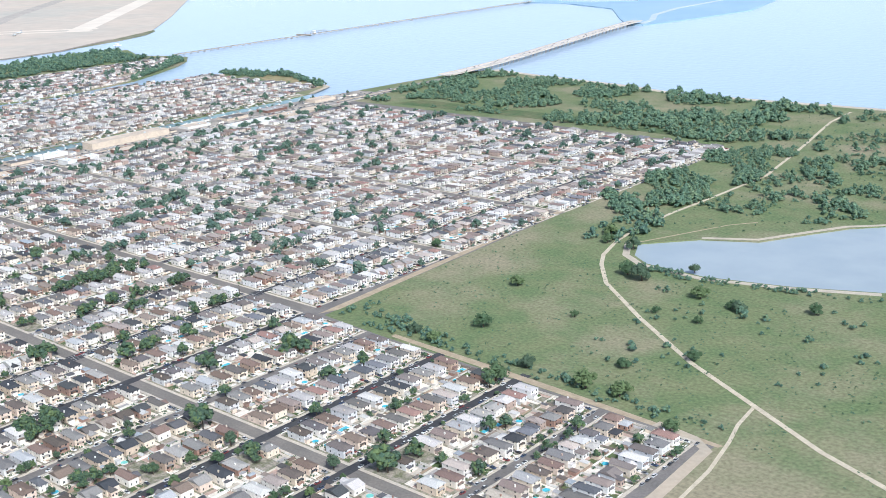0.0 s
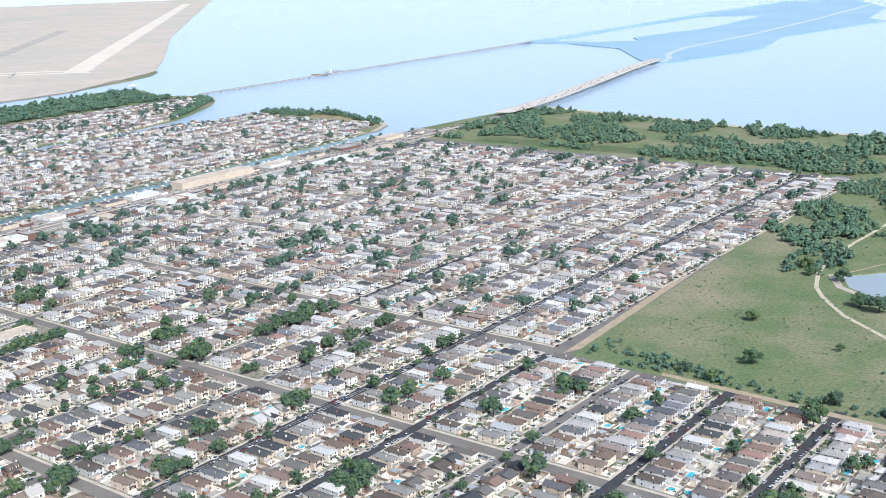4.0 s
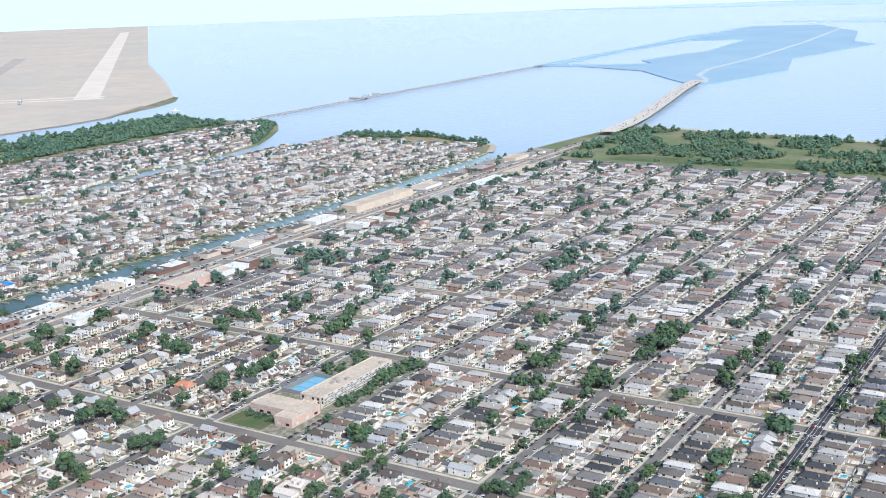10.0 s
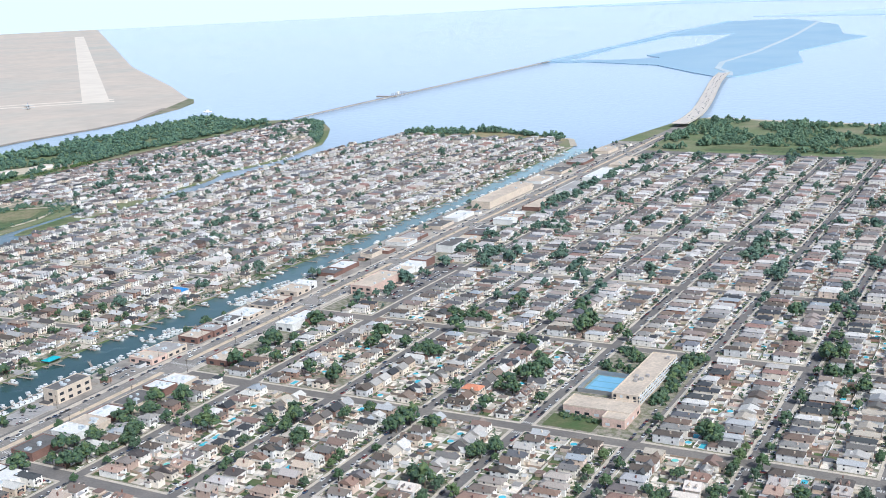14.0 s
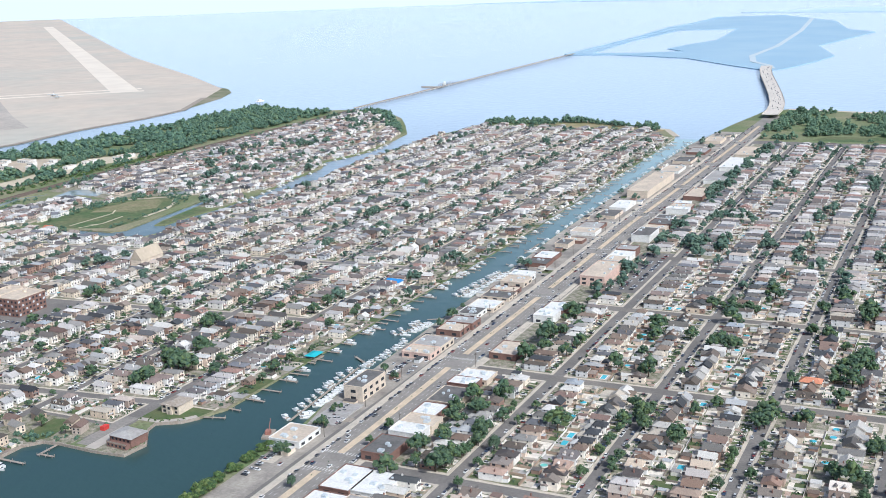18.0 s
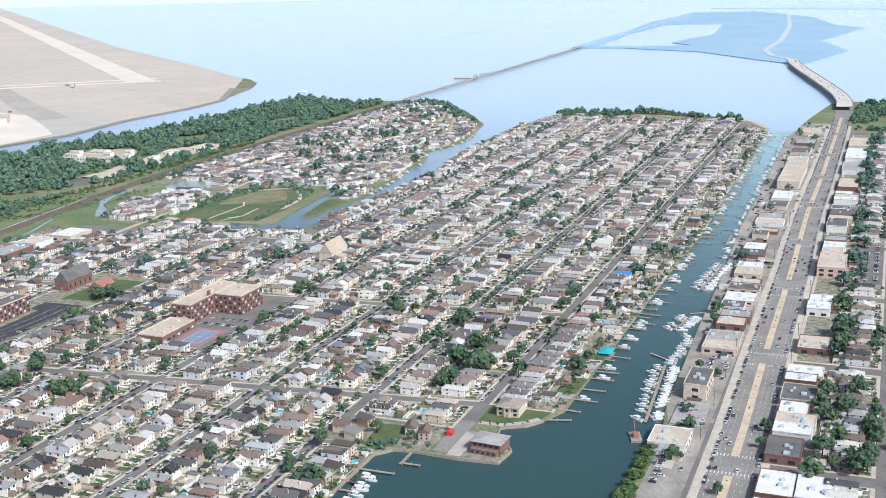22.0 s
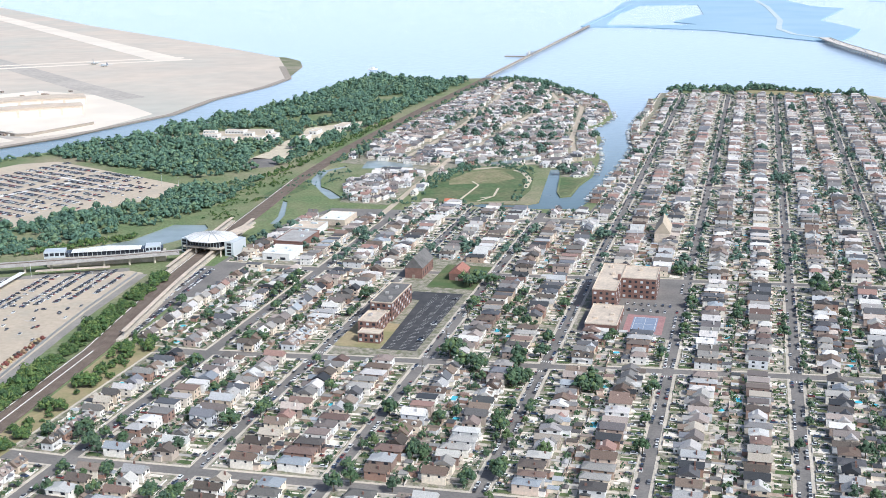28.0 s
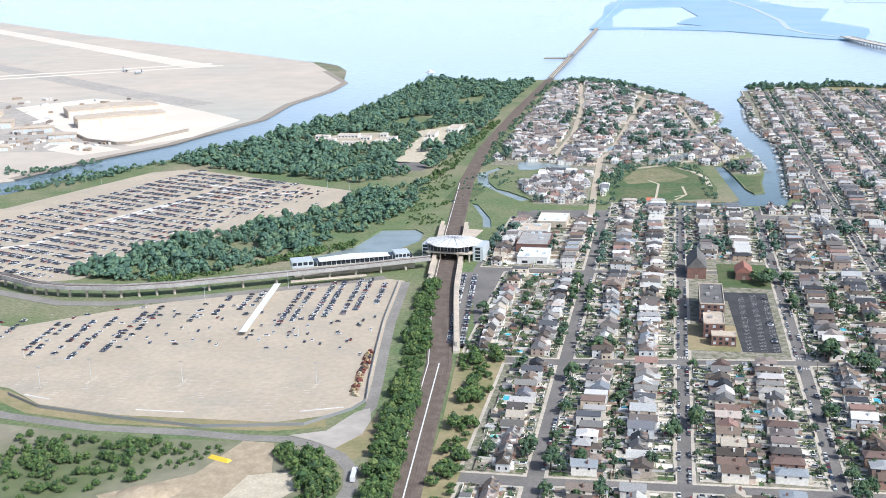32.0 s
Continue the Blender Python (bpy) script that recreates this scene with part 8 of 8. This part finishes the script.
for x0, y0, n, lx, ly, big in (
        (545, 480, 15, 5, 52, 1.5), (615, 465, 18, 6, 60, 1.5), (386, 617, 6, 8, 12, 1.7), (374, 690, 7, 8, 16, 1.6), (690, 498, 8, 7, 26, 1.3), (416, 717, 6, 8, 14, 1.5), (604, 671, 9, 7, 26, 1.3),
        (89, 597, 9, 10, 12, 2.0), (245, 500, 11, 6, 38, 1.5), (167, 388, 10, 22, 7, 1.5), (283, 272, 9, 8, 14, 1.9), (180, 283, 7, 10, 8, 1.8), (535, 505, 13, 8, 50, 1.6), (388, 630, 12, 6, 36, 1.5), (462, 546, 7, 7, 14, 1.5),
        (98, 735, 12, 10, 26, 1.5), (227, 975, 16, 8, 40, 1.4), (135, 872, 10, 8, 22, 1.4), (100, 1148, 14, 30, 16, 1.4), (280, 758, 8, 12, 10, 1.4), (246, 336, 7, 10, 8, 1.5), (478, 386, 9, 8, 14, 1.6), (528, 383, 7, 8, 12, 1.5), (453, 590, 6, 6, 12, 1.4),
        (799, 268, 9, 9, 14, 2.0), (677, 342, 6, 8, 8, 1.8), (536, 371, 6, 10, 6, 1.5), (833, 465, 6, 7, 10, 1.8), (607, 647, 7, 7, 14, 1.4), (480, 342, 6, 9, 8, 1.6), (686, 226, 7, 8, 14, 1.6), (686, 621, 6, 7, 14, 1.3), (475, 678, 8, 9, 14, 1.5), (363, 757, 8, 9, 14, 1.4), (644, 453, 6, 6, 14, 1.4), (550, 831, 9, 12, 18, 1.3),
        (77, 59, 5, 6, 8, 1.8), (67, 16, 6, 6, 9, 1.8), (81, 776, 14, 6, 60, 1.3), (160, 620, 8, 7, 20, 1.5), (160, 120, 7, 9, 14, 1.8), (235, 150, 6, 8, 12, 1.8), (310, 130, 6, 8, 10, 1.8), (430, 205, 7, 9, 10, 1.6), (560, 190, 7, 8, 14, 1.6), (640, 170, 6, 8, 10, 1.6),
        (-545, 6, 4, 6, 7, 1.8), (-530, -14, 4, 7, 6, 1.8), (-503, 0, 4, 6, 7, 1.6), (-496, -31, 4, 6, 6, 1.6), (-450, -31, 5, 6, 7, 1.8), (-577, 173, 6, 8, 10, 1.6), (-495, 336, 9, 10, 14, 1.6), (-613, 282, 8, 10, 12, 1.5), (-205, 67, 6, 7, 10, 1.9), (-211, 112, 4, 6, 6, 1.8), (-203, 141, 7, 8, 8, 1.7), (-240, 200, 6, 7, 10, 1.6), (-138, 391, 5, 6, 8, 1.6), (-178, 302, 5, 5, 14, 1.4), (-135, 468, 7, 7, 12, 1.5), (-330, 640, 8, 9, 16, 1.4), (-410, 240, 6, 8, 12, 1.5), (-690, 2, 6, 8, 10, 1.5), (-300, 480, 7, 9, 14, 1.5), (-440, 560, 8, 9, 14, 1.4)):
    for k in range(n):           # leafy stretches of street and garden
        tree(x0 + rng.uniform(-lx, lx), y0 + rng.uniform(-ly, ly), big * rng.uniform(0.65, 1.1), rng)
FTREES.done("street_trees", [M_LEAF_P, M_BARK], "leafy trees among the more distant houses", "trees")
TREES.done("street_trees", [M_LEAF, M_BARK], "leafy street and yard trees among the houses", "trees")
single = {}
g = random.Random(77)
SINGLES = [(878, 692, 1.9), (918, 596, 2.3), (965, 656, 1.1), (1014, 701, 1.2), (961, 765, 3.0), (942, 772, 2.3), (1026, 753, 2.4), (1067, 742, 2.0), (1053, 700, 1.3), (1054, 591, 1.7), (1089, 631, 1.6), (997, 550, 2.0), (1052, 545, 2.4), (1079, 547, 2.4), (994, 518, 2.8), (907, 549, 1.7), (882, 554, 1.7), (988, 810, 1.8), (738, 740, 1.7), (905, 840, 2.3), (872, 845, 2.0), (860, 870, 2.2), (1265, 600, 1.4), (1133, 522, 1.8), (1060, 745, 1.6), (1120, 770, 1.7)]
for x, y, s in SINGLES:
    v = g.randrange(3)
    if v not in single:
        t = thing("tree", x, y, 0, g.uniform(0, 360), "single rounded green shrub tree on the meadow", "tree", "single meadow trees")
        part("trunk", moved(tube(0.3, 0.16, 0, 2.6, 6)), [M_BARK], t)
        part("crown", crown_piece(4.0, 5.2, 0.2, 50 + v, 170, 0.62), [M_LEAF_T], t)
        single[v] = t
        t.scale = (s, s, s)
    else:
        c = copy_thing(single[v], put(x, y, 0, g.uniform(0, 360)))
        c.scale = (s, s, s * g.uniform(0.8, 1.1))
for k in range(170):
    x = g.uniform(-740, 1150)
    y = front(x) + g.uniform(0, 110)
    if -190 < x < 20:
        continue
    x = (81 + 77 * round((x - 81) / 77) + g.choice((-7.4, 7.4))) if x > 20 else x
    if x > 1160 or skipped(x, y):
        continue
    v = 10 + g.randrange(3)
    s = g.uniform(0.7, 1.4)
    if v not in single:
        t = thing("tree", x, y, 0.2, 0, "leafy green street tree by the pavement", "tree", "street trees")
        part("trunk", tube(0.28, 0.15, 0, 4, 6), [M_BARK], t)
        part("crown", crown_piece(4.0, 6.4, 1.6, 70 + v, 150, 0.65), [M_LEAF_T], t)
        single[v] = t
        t.scale = (s, s, s)
    else:
        c = copy_thing(single[v], put(x, y, 0.2, g.uniform(0, 360)))
        c.scale = (s, s, s)

# ---- sheds on the wooded strip, poles ----
for x, y, w, d in ((-968, 930, 16, 40), (-990, 870, 12, 24), (-986, 820, 10, 20), (-978, 760, 10, 24), (-1080, 832, 14, 10), (-1110, 850, 30, 14), (-1130, 810, 24, 12), (-1060, 860, 10, 10), (-1050, 800, 14, 12), (-1090, 785, 22, 9), (-1145, 835, 20, 10), (-1040, 830, 12, 14)):
    flat_building("shed", x - w / 2, y - d / 2, x + w / 2, y + d / 2, 4.5, M_WHITE, M_FLAT, "low pale shed in a clearing of the wood", "shed", units=0, sides="s", z=0.05, group="sheds in the wood")
slab("clearing", [CLEAR[0]], 0.05, 0.04, M_PATH, label="bare sandy clearing in the wood")
slab("clearing", [CLEAR[1]], 0.05, 0.04, M_TAN, label="paved yard in the wood")
slab("clearing", [CLEAR[2]], 0.05, 0.04, M_ASPHALT, label="dark paved yard in the wood")
pole_first = []
for x, y in [(-24, 30 + 55 * k) for k in range(14)] + [(16, 60 + 62 * k) for k in range(12)] + [(697 - 7, 250 + 70 * k) for k in range(8)] + [(-566 + 6, -150 + 60 * k) for k in range(8)]:
    if y < front(x) - 10:
        continue
    if not pole_first:
        p = thing("utility_pole", x, y, 0.1, 0, "brown wooden utility pole with a crossarm", "utility pole", "utility poles")
        part("pole", tube(0.2, 0.13, 0, 11, 6), [M_BARK], p)
        part("crossarm", box_piece(-1.2, -0.08, 9.8, 1.2, 0.08, 10.0, 0, True), [M_BARK], p)
        pole_first.append(p)
    else:
        copy_thing(pole_first[0], put(x, y, 0.1, 0))
